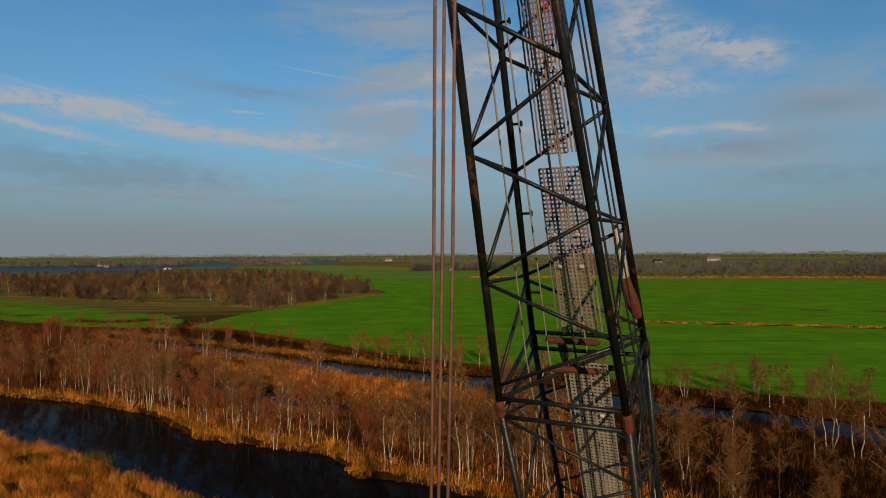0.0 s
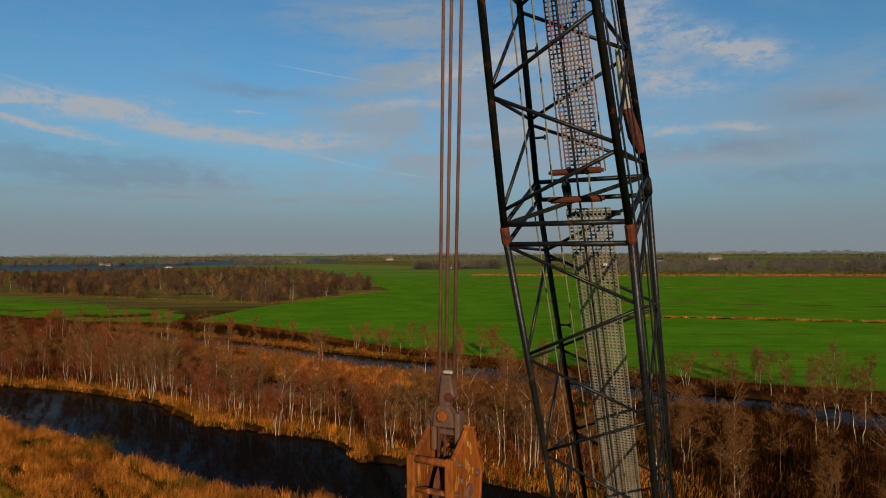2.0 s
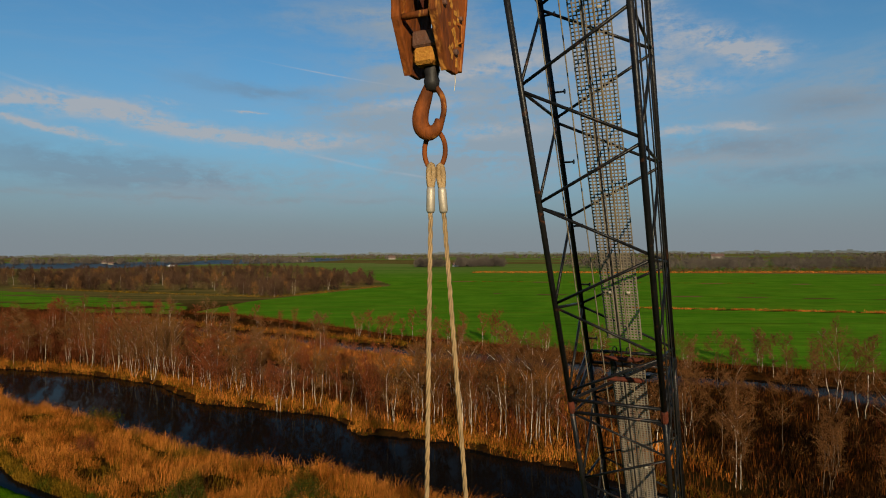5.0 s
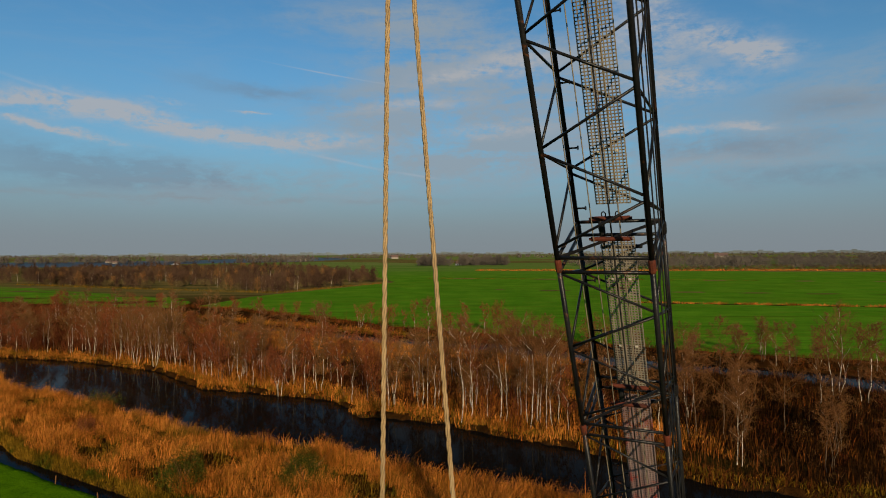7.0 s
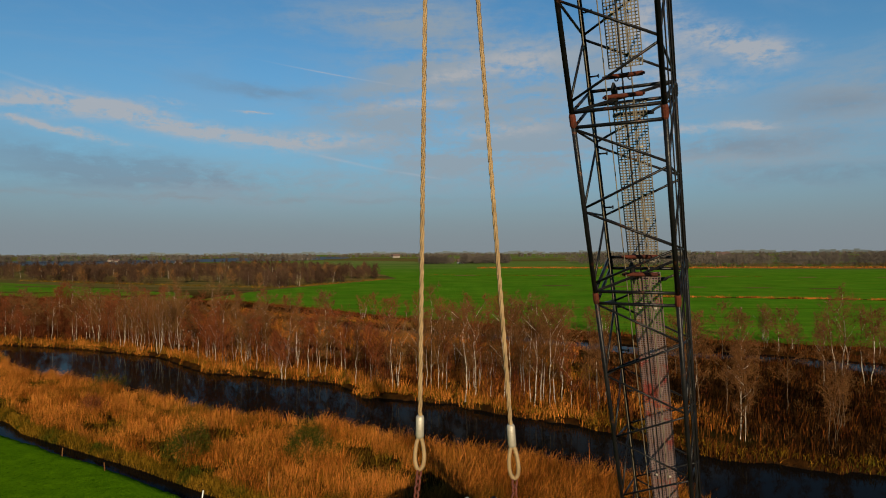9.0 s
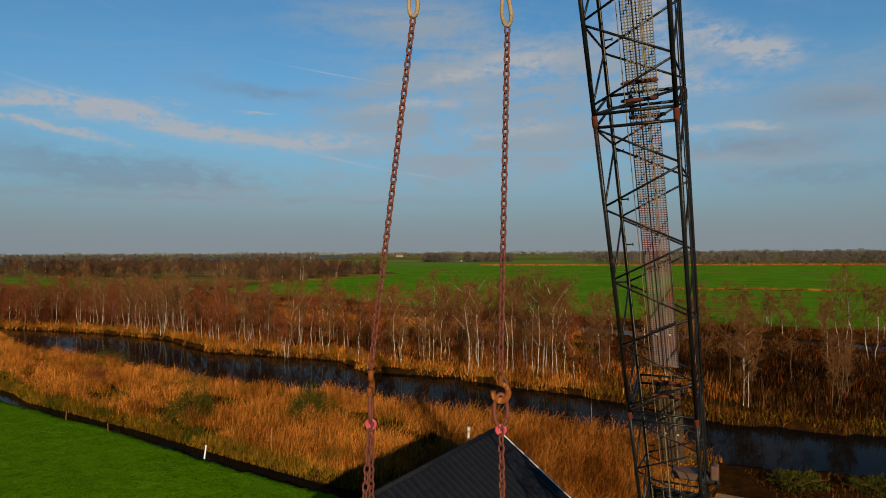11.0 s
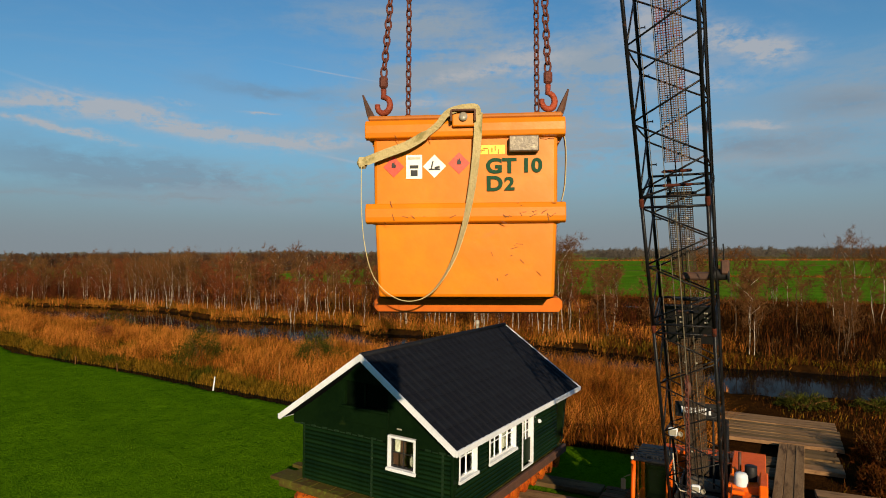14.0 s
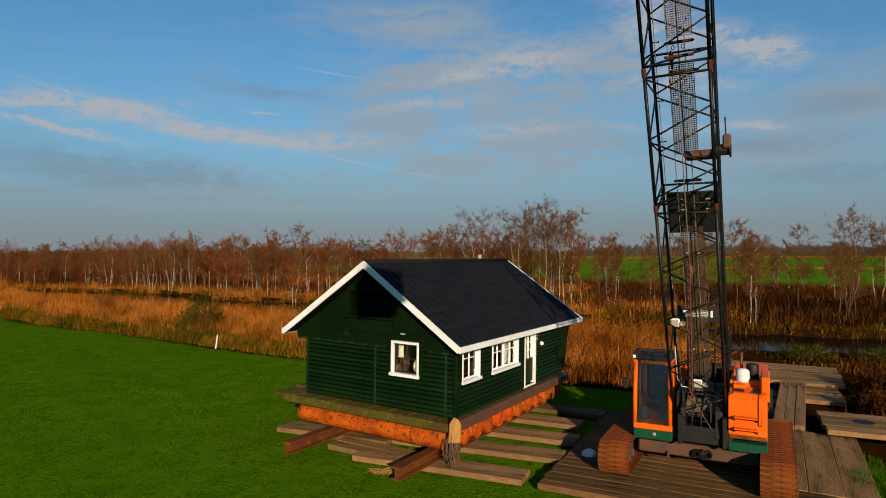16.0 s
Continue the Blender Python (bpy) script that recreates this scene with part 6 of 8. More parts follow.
def wire_sling(top, low, side):
    """A laid steel rope sling with pressed sleeves and an eye at both ends."""
    top, low = Vector(top), Vector(low)
    d = (low - top).normalized()
    sl = thing("wire_rope_sling", "greasy tan wire rope sling with pressed sleeves and eyes", "sling", "rope slings")
    a, b = top + d * 0.185, low - d * 0.22
    n = 260
    x = d.orthogonal().normalized()
    y = d.cross(x)
    rope = Shape()
    for k in range(3):
        rope.tube([a + (b - a) * i / n + (x * math.cos(2 * math.pi * k / 3 + i * 0.55) + y * math.sin(2 * math.pi * k / 3 + i * 0.55)) * 0.0078 for i in range(n + 1)], 0.0078, 5, False)
    part("rope", rope, M_SLING, sl, smooth=True)
    for p, q in ((a - d * 0.05, a + d * 0.10), (b - d * 0.12, b + d * 0.02)):
        part("sleeve", Shape().tube([p, p + d * 0.012, q - d * 0.012, q], [0.020, 0.026, 0.026, 0.020], 14), M_ALU, sl, "pressed aluminium sleeve", smooth=True)
    for tip, base in ((top, a - d * 0.04), (low, b + d * 0.01)):
        w = (XW - d * XW.dot(d)).normalized() * (0.017 if tip == top else 0.036)
        away = (tip - base)
        pts = []
        for i in range(17):
            t = math.pi * 2 * i / 16
            r = math.sin(t / 2) ** 0.8
            pts.append(base + away * (0.5 - 0.5 * math.cos(t)) + w * math.sin(t) * (0.55 + 0.45 * (0.5 - 0.5 * math.cos(t))))
        part("thimble_eye", Shape().tube(pts, 0.017 if tip == top else 0.013, 8), M_SLING, sl, "rope eye with a metal thimble", smooth=True)
    return sl


SL_L, SL_R = (-0.070, 3.16, 14.42), (0.525, 3.18, 14.36)
wire_sling((0.040, 3.02, 20.335), SL_L, -1)
wire_sling((0.092, 3.05, 20.335), SL_R, 1)


def link_mesh(long, wide, thick):
    return Shape().ring((0, 0, 0), (1, 0, 0), (0, 0, 1), wide, long, thick, 18, 8).mesh("chain_link", M_CHAIN, True)


LINK = link_mesh(0.030, 0.0175, 0.0068)
LINK_BIG = link_mesh(0.035, 0.0190, 0.0066)
LINK_HEAVY = link_mesh(0.062, 0.038, 0.015)


def chain(name, top, low, label, link=LINK, pitch=0.0455, hook=True, parent_group="lifting chains"):
    """A chain of separate links between two points, every second one turned a quarter."""
    top, low = Vector(top), Vector(low)
    ch = thing(name, label, "chain", parent_group)
    n = round((low - top).length / pitch)
    turn = (low - top).to_track_quat("Z", "Y").to_matrix().to_4x4()
    for i in range(n):
        o = part("chain_link", link, None, ch)
        o.matrix_basis = Matrix.Translation(top + (low - top) * (i + 0.5) / n) @ turn @ Matrix.Rotation(radians(38 + 90 * (i % 2)), 4, "Z")
    return ch


def sling_hook(name, at, size, label, parent, mat=M_CHAIN, turn=0.0):
    m = Matrix.Rotation(radians(turn), 3, "Z")
    pts, rad = [], []
    for i in range(13):
        a = radians(95 - 285 * i / 12)
        pts.append(Vector(at) + m @ Vector((0.9 * size * math.cos(a), 0, -size * 1.1 + size * math.sin(a))))
        rad.append(size * (0.42 - 0.16 * abs(i / 12 - 0.5)))
    return part(name, Shape().tube([Vector(at) + UP * size * 0.9, Vector(at) + UP * size * 0.3] + pts, [size * 0.36, size * 0.34] + rad, 10), mat, parent, label, smooth=True)


TANK_AT, TURN = Vector((-0.010, 2.600, 0.0)), -3.0
TR = Matrix.Rotation(radians(TURN), 3, "Z")


def tk(x, y, z):
    """A place on the tank: x across its front, y back from the front face, z up in the world."""
    return TANK_AT + TR @ Vector((x, y, 0)) + UP * z


TD, THW = 1.22, 0.525
RING_L, RING_R = Vector((-0.355, 3.20, 12.045)), Vector((0.470, 3.20, 12.015))
for (sx, rg, s_low) in ((-1, RING_L, SL_L), (1, RING_R, SL_R)):
    up_ch = chain("lifting_chain", Vector(s_low) + Vector((0, 0, -0.005)), rg + UP * 0.155, "rusty red lifting chain with a hook, hung from a rope sling", LINK)
    hk_ = sling_hook("chain_hook", rg + UP * 0.090, 0.054, "rusty orange chain hook with latch", up_ch, M_RUST, 90 if sx < 0 else 0)
    e_ = YW if sx < 0 else XW
    part("latch", Shape().tube([rg + UP * 0.145 + e_ * 0.012, rg + UP * 0.085 + e_ * 0.044, rg + UP * 0.030 + e_ * 0.040], 0.008, 6), M_RUSTDARK, hk_)
    ring = solo("master_link", Shape().ring(rg - UP * 0.085, YW if sx < 0 else XW, UP, 0.042, 0.105, 0.0125, 24, 10), M_CHAIN, "rusty red oblong master link", "chain link", "master links", smooth=True)
    for back in (0, 1):
        corner = tk(sx * (THW - 0.045), 0.10 + back * (TD - 0.22), 9.43)
        leg = chain("chain_leg", rg - UP * 0.185, corner + UP * 0.27, "rusty red chain leg hooked to a tank corner", LINK_BIG, 0.053)
        part("coupling", Shape().ring(rg - UP * 0.205 + XW * (0.008 * (1 - 2 * back)), XW, UP, 0.021, 0.026, 0.010, 14, 8), plain("pink_red_coupling", (0.34, 0.040, 0.060), 0.5), leg, smooth=True)
        part("shortener", Shape().box(corner + UP * 0.235, (0.05, 0.034, 0.075), TR, 0.012), M_CHAIN, leg)
        sling_hook("leg_hook", corner + UP * 0.15, 0.047, "red sling hook", leg, M_CHAIN_HOOK, 20 * sx)

tank = thing("fuel_tank", "orange steel fuel tank with hazard labels hanging from chains", "tank")
ZB, ZT = 8.40, 9.40
bodym = Shape()
# body with a slight taper below the middle band
for z0, z1, w0, w1 in ((ZB, 8.90, THW - 0.022, THW - 0.004), (8.90, 9.36, THW - 0.004, THW)):
    v = [tk(x * w, y, z) for z, w in ((z0, w0), (z1, w1)) for x, y in ((-1, THW - w), (1, THW - w), (1, TD - THW + w), (-1, TD - THW + w))]
    bodym.add(v, [(3, 2, 1, 0), (4, 5, 6, 7), (0, 1, 5, 4), (1, 2, 6, 5), (2, 3, 7, 6), (3, 0, 4, 7)])
part("tank_body", bodym, M_TANK, tank, "dented orange-yellow tank shell", soft=0.02)


def band(z0, z1, proud, name, label=""):
    """A folded stiffening band, one strip for each side of the tank."""
    prof = [(0, z0), (proud * 0.85, z0 + 0.012), (proud, z0 + 0.04), (proud, z1 - 0.03), (proud * 0.6, z1), (0, z1)]
    for x, y, dx, dy, half in ((0, 0, 0, -1, THW + proud), (0, TD, 0, 1, THW + proud), (-THW, TD / 2, -1, 0, TD / 2 - 0.002), (THW, TD / 2, 1, 0, TD / 2 - 0.002)):
        o, a = TR @ Vector((dx, dy, 0)), TR @ Vector((dy, -dx, 0))
        part(name, Shape().prism(prof, -half, half, o, UP, a, tk(x, y, 0)), M_TANK, tank, label, soft=0.006)


band(8.820, 8.938, 0.040, "middle_band", "folded orange stiffening band")
band(9.300, 9.412, 0.040, "top_band", "folded orange top band")
part("lid", Shape().box(tk(0, TD / 2, 9.425), (2 * THW + 0.05, TD + 0.05, 0.030), TR, 0.010), M_LID, tank, "faded brownish orange lid")
part("lid_stain", Shape().box(tk(0.02, 0.42, 9.4425), (0.55, 0.075, 0.004), TR, 0.002), M_SCRATCH, tank)
cap = part("filler_cap", Shape().lathe([(0.045, 9.42), (0.045, 9.47), (0.038, 9.475), (0.055, 9.475), (0.055, 9.50), (0, 9.505)], tk(0.10, 0.78, 0), UP, 12), M_LID, tank, "small filler cap", smooth=False)
# padlock housing in the middle of the front edge
lk = part("lock_box", Shape().prism([(-0.055, 9.36), (0.055, 9.36), (0.055, 9.44), (-0.055, 9.44)], -0.07, 0.10, TR @ XW * 1.15, UP, TR @ YW, TANK_AT), M_TANK, tank, "orange lock box with padlock", soft=0.008)
part("lock_hood", Shape().box(tk(0, -0.035, 9.445), (0.135, 0.13, 0.012), TR, 0.004).box(tk(-0.066, -0.035, 9.415), (0.01, 0.13, 0.06), TR).box(tk(0.066, -0.035, 9.415), (0.01, 0.13, 0.06), TR), M_RUSTDARK, lk)
part("padlock", Shape().lathe([(0.020, 0), (0.024, 0.006), (0.024, 0.012), (0.0, 0.015)], tk(0.0, -0.072, 9.412), TR @ -YW, 18), M_ALU, lk, smooth=True)
for sx in (-1, 1):
    for y in (0.10, TD - 0.12):
        lug = part("lifting_lug", Shape().prism([(-0.05, 9.28), (0.05, 9.28), (0.05, 9.42), (0.02, 9.465), (-0.02, 9.465), (-0.05, 9.42)], THW - 0.010, THW + 0.012, TR @ YW, UP, TR @ XW * sx, tk(0, y, 0)), M_TANK, tank)
    part("corner_horn", Shape().tube([tk(sx * (THW - 0.005), 0.03, 9.40), tk(sx * (THW + 0.025), 0.02, 9.47), tk(sx * (THW + 0.060), 0.01, 9.57)], [0.026, 0.020, 0.005], 6), M_RUSTDARK, tank, "bent dark lashing horn")
# two fork skids below, under a sloping dark underside
hull = Shape()
v = [tk(x * w, y, z) for z, w, y0 in ((8.382, THW - 0.060, 0.120), (8.404, THW - 0.024, 0.012)) for x, y in ((-1, y0), (1, y0), (1, TD - y0), (-1, TD - y0))]
part("underside", hull.add(v, [(3, 2, 1, 0), (4, 5, 6, 7), (0, 1, 5, 4), (1, 2, 6, 5), (2, 3, 7, 6), (3, 0, 4, 7)]), M_UNDER, tank, "dark sloping underside")
for y0, y1 in ((0.22, 0.39), (1.02, 1.20)):
    sk = part("skid", Shape().prism([(-0.545, 8.300), (0.545, 8.300), (0.567, 8.324), (0.567, 8.364), (0.545, 8.386), (-0.545, 8.386), (-0.567, 8.364), (-0.567, 8.324)], y0, y1, TR @ XW, UP, TR @ YW, TANK_AT), M_TANK_LOW, tank, "scuffed orange fork skid", soft=0.004)
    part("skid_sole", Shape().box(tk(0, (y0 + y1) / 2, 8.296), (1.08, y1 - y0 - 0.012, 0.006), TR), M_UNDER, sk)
# marks on the front
FRONT = TR @ -YW


def label_plate(name, x, z, w, h, mat, turn=0.0, lift=0.003, parent=None, text=""):
    m = TR @ Matrix.Rotation(radians(turn), 3, "Y")
    y = THW - (THW - 0.004 + (THW - (THW - 0.004)) * 0)
    return part(name, Shape().box(tk(x, y - lift, z), (w, 0.003, h), m), mat, parent or tank, text)


def diamond(x, z, r, mat, text):
    d = label_plate("hazard_label", x, z, r * 1.42, r * 1.42, mat, 45, 0.004, None, text)
    return d


flame = [(-0.011, -0.014), (0.011, -0.014), (0.014, 0.003), (0.006, 0.008), (0.004, 0.024), (-0.003, 0.011), (-0.008, 0.015), (-0.012, 0.001)]
d1_ = diamond(-0.405, 9.150, 0.060, M_REDLABEL, "faded red diamond hazard label")
part("symbol", Shape().prism(flame, 0.006, 0.009, TR @ XW, UP, FRONT, tk(-0.405, 0.004, 9.158)), M_INK, d1_)
d2_ = label_plate("info_label", -0.287, 9.148, 0.092, 0.136, M_WHITELABEL, 0, 0.004, None, "white printed label with black bars")
for z, w, h in ((9.198, 0.074, 0.014), (9.112, 0.040, 0.034), (9.148, 0.050, 0.018)):
    label_plate("print", -0.287, z, w, h, M_INK if h > 0.015 else M_ALU, 0, 0.0065, d2_)
d3_ = diamond(-0.170, 9.150, 0.066, M_WHITELABEL, "white diamond hazard label")
label_plate("symbol", -0.170, 9.132, 0.066, 0.009, M_INK, 0, 0.0065, d3_)
label_plate("symbol", -0.184, 9.154, 0.008, 0.050, M_INK, 12, 0.0065, d3_)
label_plate("symbol", -0.154, 9.143, 0.030, 0.012, M_INK, -15, 0.0065, d3_)
d4_ = diamond(-0.030, 9.165, 0.062, M_REDLABEL, "red diamond hazard label")
part("symbol", Shape().prism(flame, 0.006, 0.009, TR @ XW, UP, FRONT, tk(-0.03, 0.004, 9.172)), M_INK, d4_)
y4 = label_plate("yellow_label", 0.140, 9.238, 0.180, 0.052, M_YELLOW, 0, 0.004, None, "yellow printed label")
for i in range(7):
    label_plate("print", 0.085 + 0.018 * i, 9.236 + 0.010 * (i % 3 - 1), 0.030 if i < 3 else 0.005, 0.004 if i < 3 else 0.026, M_LID, 0, 0.0065, y4)
pl = part("number_plate", Shape().box(tk(0.335, -0.030, 9.262), (0.165, 0.050, 0.088), TR, 0.006), M_PLATE, tank, "blank dull metal plate on the front")


def lettering(text, x, z, size, mat, parent, name="lettering"):
    cu = bpy.data.curves.new(name, "FONT")
    cu.body, cu.size, cu.extrude, cu.offset = text, size, 0.0015, size * 0.040
    tmp = bpy.data.objects.new(name, cu)
    me = bpy.data.meshes.new_from_object(tmp)
    bpy.data.objects.remove(tmp)
    me.materials.clear()
    me.materials.append(mat)
    ob = part(name, me, None, parent, "dark green stencilled " + text)
    ob.matrix_basis = Matrix.Translation(tk(x, -0.0025, z)) @ Matrix((TR @ XW * 1.12, UP, FRONT)).transposed().to_4x4()
    return ob


lettering("GT", 0.122, 9.108, 0.113, M_MARK, tank)
lettering("10", 0.318, 9.110, 0.106, M_MARK, tank)
lettering("D", 0.122, 9.008, 0.113, M_MARK, tank)
lettering("2", 0.226, 9.010, 0.100, M_MARK, tank)
sc = random.Random(8)
for i in range(46):
    x, z = (sc.uniform(-0.5, 0.52), sc.choice((8.825, 8.932, 9.305, 8.86))) if i > 25 else (sc.uniform(0.10, 0.46), sc.uniform(8.50, 8.78)) if i < 13 else (sc.uniform(0.22, 0.50), sc.uniform(8.85, 8.92))
    y = -0.0405 if i >= 13 else 0.012
    part("scratch", Shape().box(tk(x, y, z), (sc.uniform(0.006, 0.045), 0.004, sc.uniform(0.002, 0.004)), TR @ Matrix.Rotation(sc.uniform(-0.6, 1.4), 3, "Y")), M_SCRATCH, tank)
# webbing strap: over the corner, across the lock box, and hanging in a loop


def strap(name, pts, width, across, label):
    s = Shape()
    pts = [Vector(p) for p in pts]
    v, f = [], []
    for i, p in enumerate(pts):
        d = (pts[min(i + 1, len(pts) - 1)] - pts[max(i - 1, 0)]).normalized()
        c = across[i] if isinstance(across, list) else across
        c = (c - d * c.dot(d)).normalized()
        n = d.cross(c)
        w = width[i] if isinstance(width, list) else width
        v += [p + c * w / 2 + n * 0.002, p - c * w / 2 + n * 0.002, p - c * w / 2 - n * 0.002, p + c * w / 2 - n * 0.002]
    for i in range(len(pts) - 1):
        for j in range(4):
            k = (j + 1) % 4
            f.append((4 * i + j, 4 * i + k, 4 * i + 4 + k, 4 * i + 4 + j))
    f += [(3, 2, 1, 0), tuple(4 * len(pts) - 4 + j for j in range(4))]
    return s.add(v, f)


web = thing("webbing_strap", "dirty khaki webbing strap slung round the tank", "strap")
p1 = smooth_curve([tk(-0.60, 0.10, 9.18), tk(-0.585, -0.03, 9.17), tk(-0.45, -0.06, 9.215), tk(-0.30, -0.06, 9.27), tk(-0.16, -0.055, 9.36), tk(-0.075, -0.085, 9.44), tk(0.06, -0.09, 9.462), tk(0.085, -0.085, 9.42)], 6)
part("strap_upper", strap("s", p1, [0.030] * 8 + [0.050] * 14 + [0.036] * (len(p1) - 22), TR @ Vector((0.25, -0.35, 1.0)), ""), M_WEB, web)
p2 = smooth_curve([tk(0.085, -0.085, 9.43), tk(0.075, -0.06, 9.25), tk(0.045, -0.05, 9.02), tk(0.00, -0.06, 8.80), tk(-0.07, -0.055, 8.60), tk(-0.18, -0.05, 8.44), tk(-0.30, -0.05, 8.385), tk(-0.42, -0.05, 8.42), tk(-0.52, -0.04, 8.53), tk(-0.572, -0.03, 8.72), tk(-0.588, -0.03, 8.95), tk(-0.585, -0.03, 9.17)], 6)
wd = [0.046 - 0.034 * min(1, max(0, (i - 14) / 30)) for i in range(len(p2))]
part("strap_loop", strap("s", p2, wd, [TR @ Vector((1, -0.2, 0.3)).lerp(Vector((0.25, -1, 0.1)), min(1, i / 40)) for i in range(len(p2))], ""), M_WEB, web)
part("ratchet_knot", Shape().lathe([(0.01, -0.03), (0.035, -0.015), (0.035, 0.015), (0.01, 0.03)], tk(-0.585, -0.01, 9.175), TR @ XW, 10), M_WEB, web)
p3 = smooth_curve([tk(0.56, 0.12, 9.38), tk(0.578, 0.10, 9.25), tk(0.572, 0.10, 9.05), tk(0.552, 0.10, 8.95)], 5)
part("strap_end", strap("s", p3, 0.05, TR @ YW, ""), M_WEB, web)
# tied-back spare chain hanging in the boom foot
spare = chain("spare_chain", bp(0.62, -0.02, 19.2), bp(0.62, -0.02, 19.2) + Vector((0.10, 0.15, -3.1)), "rusty red chain with hook hanging inside the boom foot", LINK_HEAVY, 0.096, True, "")
part("spare_ball", Shape().lathe([(0.02, 0.16), (0.07, 0.10), (0.085, 0.0), (0.06, -0.14), (0.02, -0.2)], bp(0.63, -0.02, 19.55), UP, 14), M_RUSTDARK, spare, smooth=True)
sling_hook("spare_hook", bp(0.62, -0.02, 19.2) + Vector((0.10, 0.15, -3.15)), 0.06, "red hook", spare, M_CHAIN, 10)
part("lead_rope", Shape().tube([bp(0.64, 0.0, 15.2), bp(0.63, -0.02, 19.2)], 0.013, 6), M_ROPE, spare)
part("lead_rope", Shape().tube([bp(0.62, -0.02, 19.2) + Vector((0.10, 0.15, -3.2)), cr(1.2, 0.35, 1.35)], 0.012, 6), M_ROPE, spare)


# ---- trees ----
def twig_tris(starts, dirs, lengths, widths, rs):
    """One slender triangle for each twig."""
    n = len(starts)
    side = np.cross(dirs, rs.normal(size=(n, 3)))
    side /= np.linalg.norm(side, axis=1, keepdims=True) + 1e-9
    a, b, c = starts + side * widths[:, None] / 2, starts - side * widths[:, None] / 2, starts + dirs * lengths[:, None]
    return np.stack([a, b, c], 1).reshape(-1, 3), np.arange(3 * n).reshape(-1, 3)


def birch_meshes(seed, h, stems, lean, twigs, thick=1.0):
    """Trunk and crown of one bare birch, standing at the origin: stems, limbs, branches on the limbs, twigs on those."""
    rs = np.random.RandomState(seed)
    trunk, limbs = Shape(), Shape()
    st, di, ln, wi = [], [], [], []
    for k in range(stems):
        a = rs.uniform(0, 6.28)
        out = lean * rs.uniform(0.1, 0.85) if stems > 1 else lean * rs.uniform(0, 0.8)
        hk = h * rs.uniform(0.78, 1.0)
        base = np.array([math.cos(a), math.sin(a), 0]) * rs.uniform(0.15, 0.75) * (stems > 1)
        pts, bend, ph = [], rs.uniform(-1, 1, 2) * 0.32, rs.uniform(0, 6.28, 2)
        for i in range(9):
            t = i / 8
            r = out * hk * (t ** 0.85)
            pts.append(base + np.array([math.cos(a) * r + bend[0] * (math.sin(t * 5.2 + ph[0]) - math.sin(ph[0])) + rs.normal() * 0.07, math.sin(a) * r + bend[1] * (math.sin(t * 4.4 + ph[1]) - math.sin(ph[1])) + rs.normal() * 0.05, t * hk - 0.15]))
        r0 = 0.0052 * hk * thick * rs.uniform(0.75, 1.15)
        rr = [r0 * (1 - 0.93 * i / 8) ** 0.9 + 0.006 for i in range(9)]
        cut = rs.randint(5, 8)
        trunk.tube([Vector(p) for p in pts[:cut]], rr[:cut], 6, False)
        limbs.tube([Vector(p) for p in pts[cut - 1:]], rr[cut - 1:], 4, False)
        P = np.array(pts)
        nl = int(12 * hk / 9) + 3
        for j in range(nl):
            t = 0.30 + 0.69 * (j + rs.uniform(0, 1)) / nl
            i = min(int(t * 8), 7)
            p = P[i] + (P[i + 1] - P[i]) * (t * 8 - i)
            b = rs.uniform(0, 6.28)
            d = np.array([math.cos(b), math.sin(b), rs.uniform(0.7, 1.7)])
            d /= np.linalg.norm(d)
            L = hk * (0.09 + 0.20 * math.sin(math.pi * min(1, (1 - t) * 1.10 + 0.08))) * rs.uniform(0.7, 1.2)
            q = p + d * L * 0.55
            e = q + (d * 0.8 + np.array([rs.normal() * 0.25, rs.normal() * 0.25, 0.15])) * L * 0.5
            (limbs if j % 4 else trunk).tube([Vector(p), Vector(q), Vector(e)], [0.0020 * hk, 0.0013 * hk, 0.004], 4, False)
            nb = 7
            m = max(3, int(twigs / (stems * nl * nb)))
            for f in rs.uniform(0.15, 1.0, nb):
                o = p + (q - p) * (f / 0.55) if f < 0.55 else q + (e - q) * ((f - 0.55) / 0.45)
                bd = d * 0.55 + rs.normal(size=3) * 0.55 + np.array([0, 0, 0.15])
                bd /= np.linalg.norm(bd)
                bl = (0.25 + 0.35 * L) * rs.uniform(0.6, 1.2) * (1.15 - 0.5 * f)
                st.append(o[None]), di.append(bd[None]), ln.append(np.array([bl])), wi.append(np.array([0.022]))
                g = rs.uniform(0.10, 1.0, m)
                dd = bd * 0.75 + rs.normal(size=(m, 3)) * 0.50 + np.array([0, 0, 0.02])
                dd /= np.linalg.norm(dd, axis=1, keepdims=True)
                st.append(o + bd * (bl * g)[:, None]), di.append(dd), ln.append(rs.uniform(0.20, 0.62, m) * h / 9), wi.append(rs.uniform(0.009, 0.015, m))
    S, D, Ls, Ws = np.concatenate(st), np.concatenate(di), np.concatenate(ln), np.concatenate(wi)
    V, T = twig_tris(S, D, Ls, Ws, rs)
    lv = np.array(limbs.v)
    lt = np.array([t for f in limbs.f for t in ((f[0], f[1], f[2]), (f[0], f[2], f[3]))])
    return trunk.mesh("trunk", M_BARK_DULL if seed in (13, 16, 18) else M_BARK, True), fast_mesh("crown", np.concatenate([V, lv]), np.concatenate([T, lt + len(V)]), M_TWIG_P if seed in (19, 20, 17) else M_TWIG if seed % 3 else M_TWIG_G)


def canal_far_y(x):
    pts = sorted(CANAL[17:])
    return float(np.interp(x, [p[0] for p in pts], [p[1] for p in pts]))


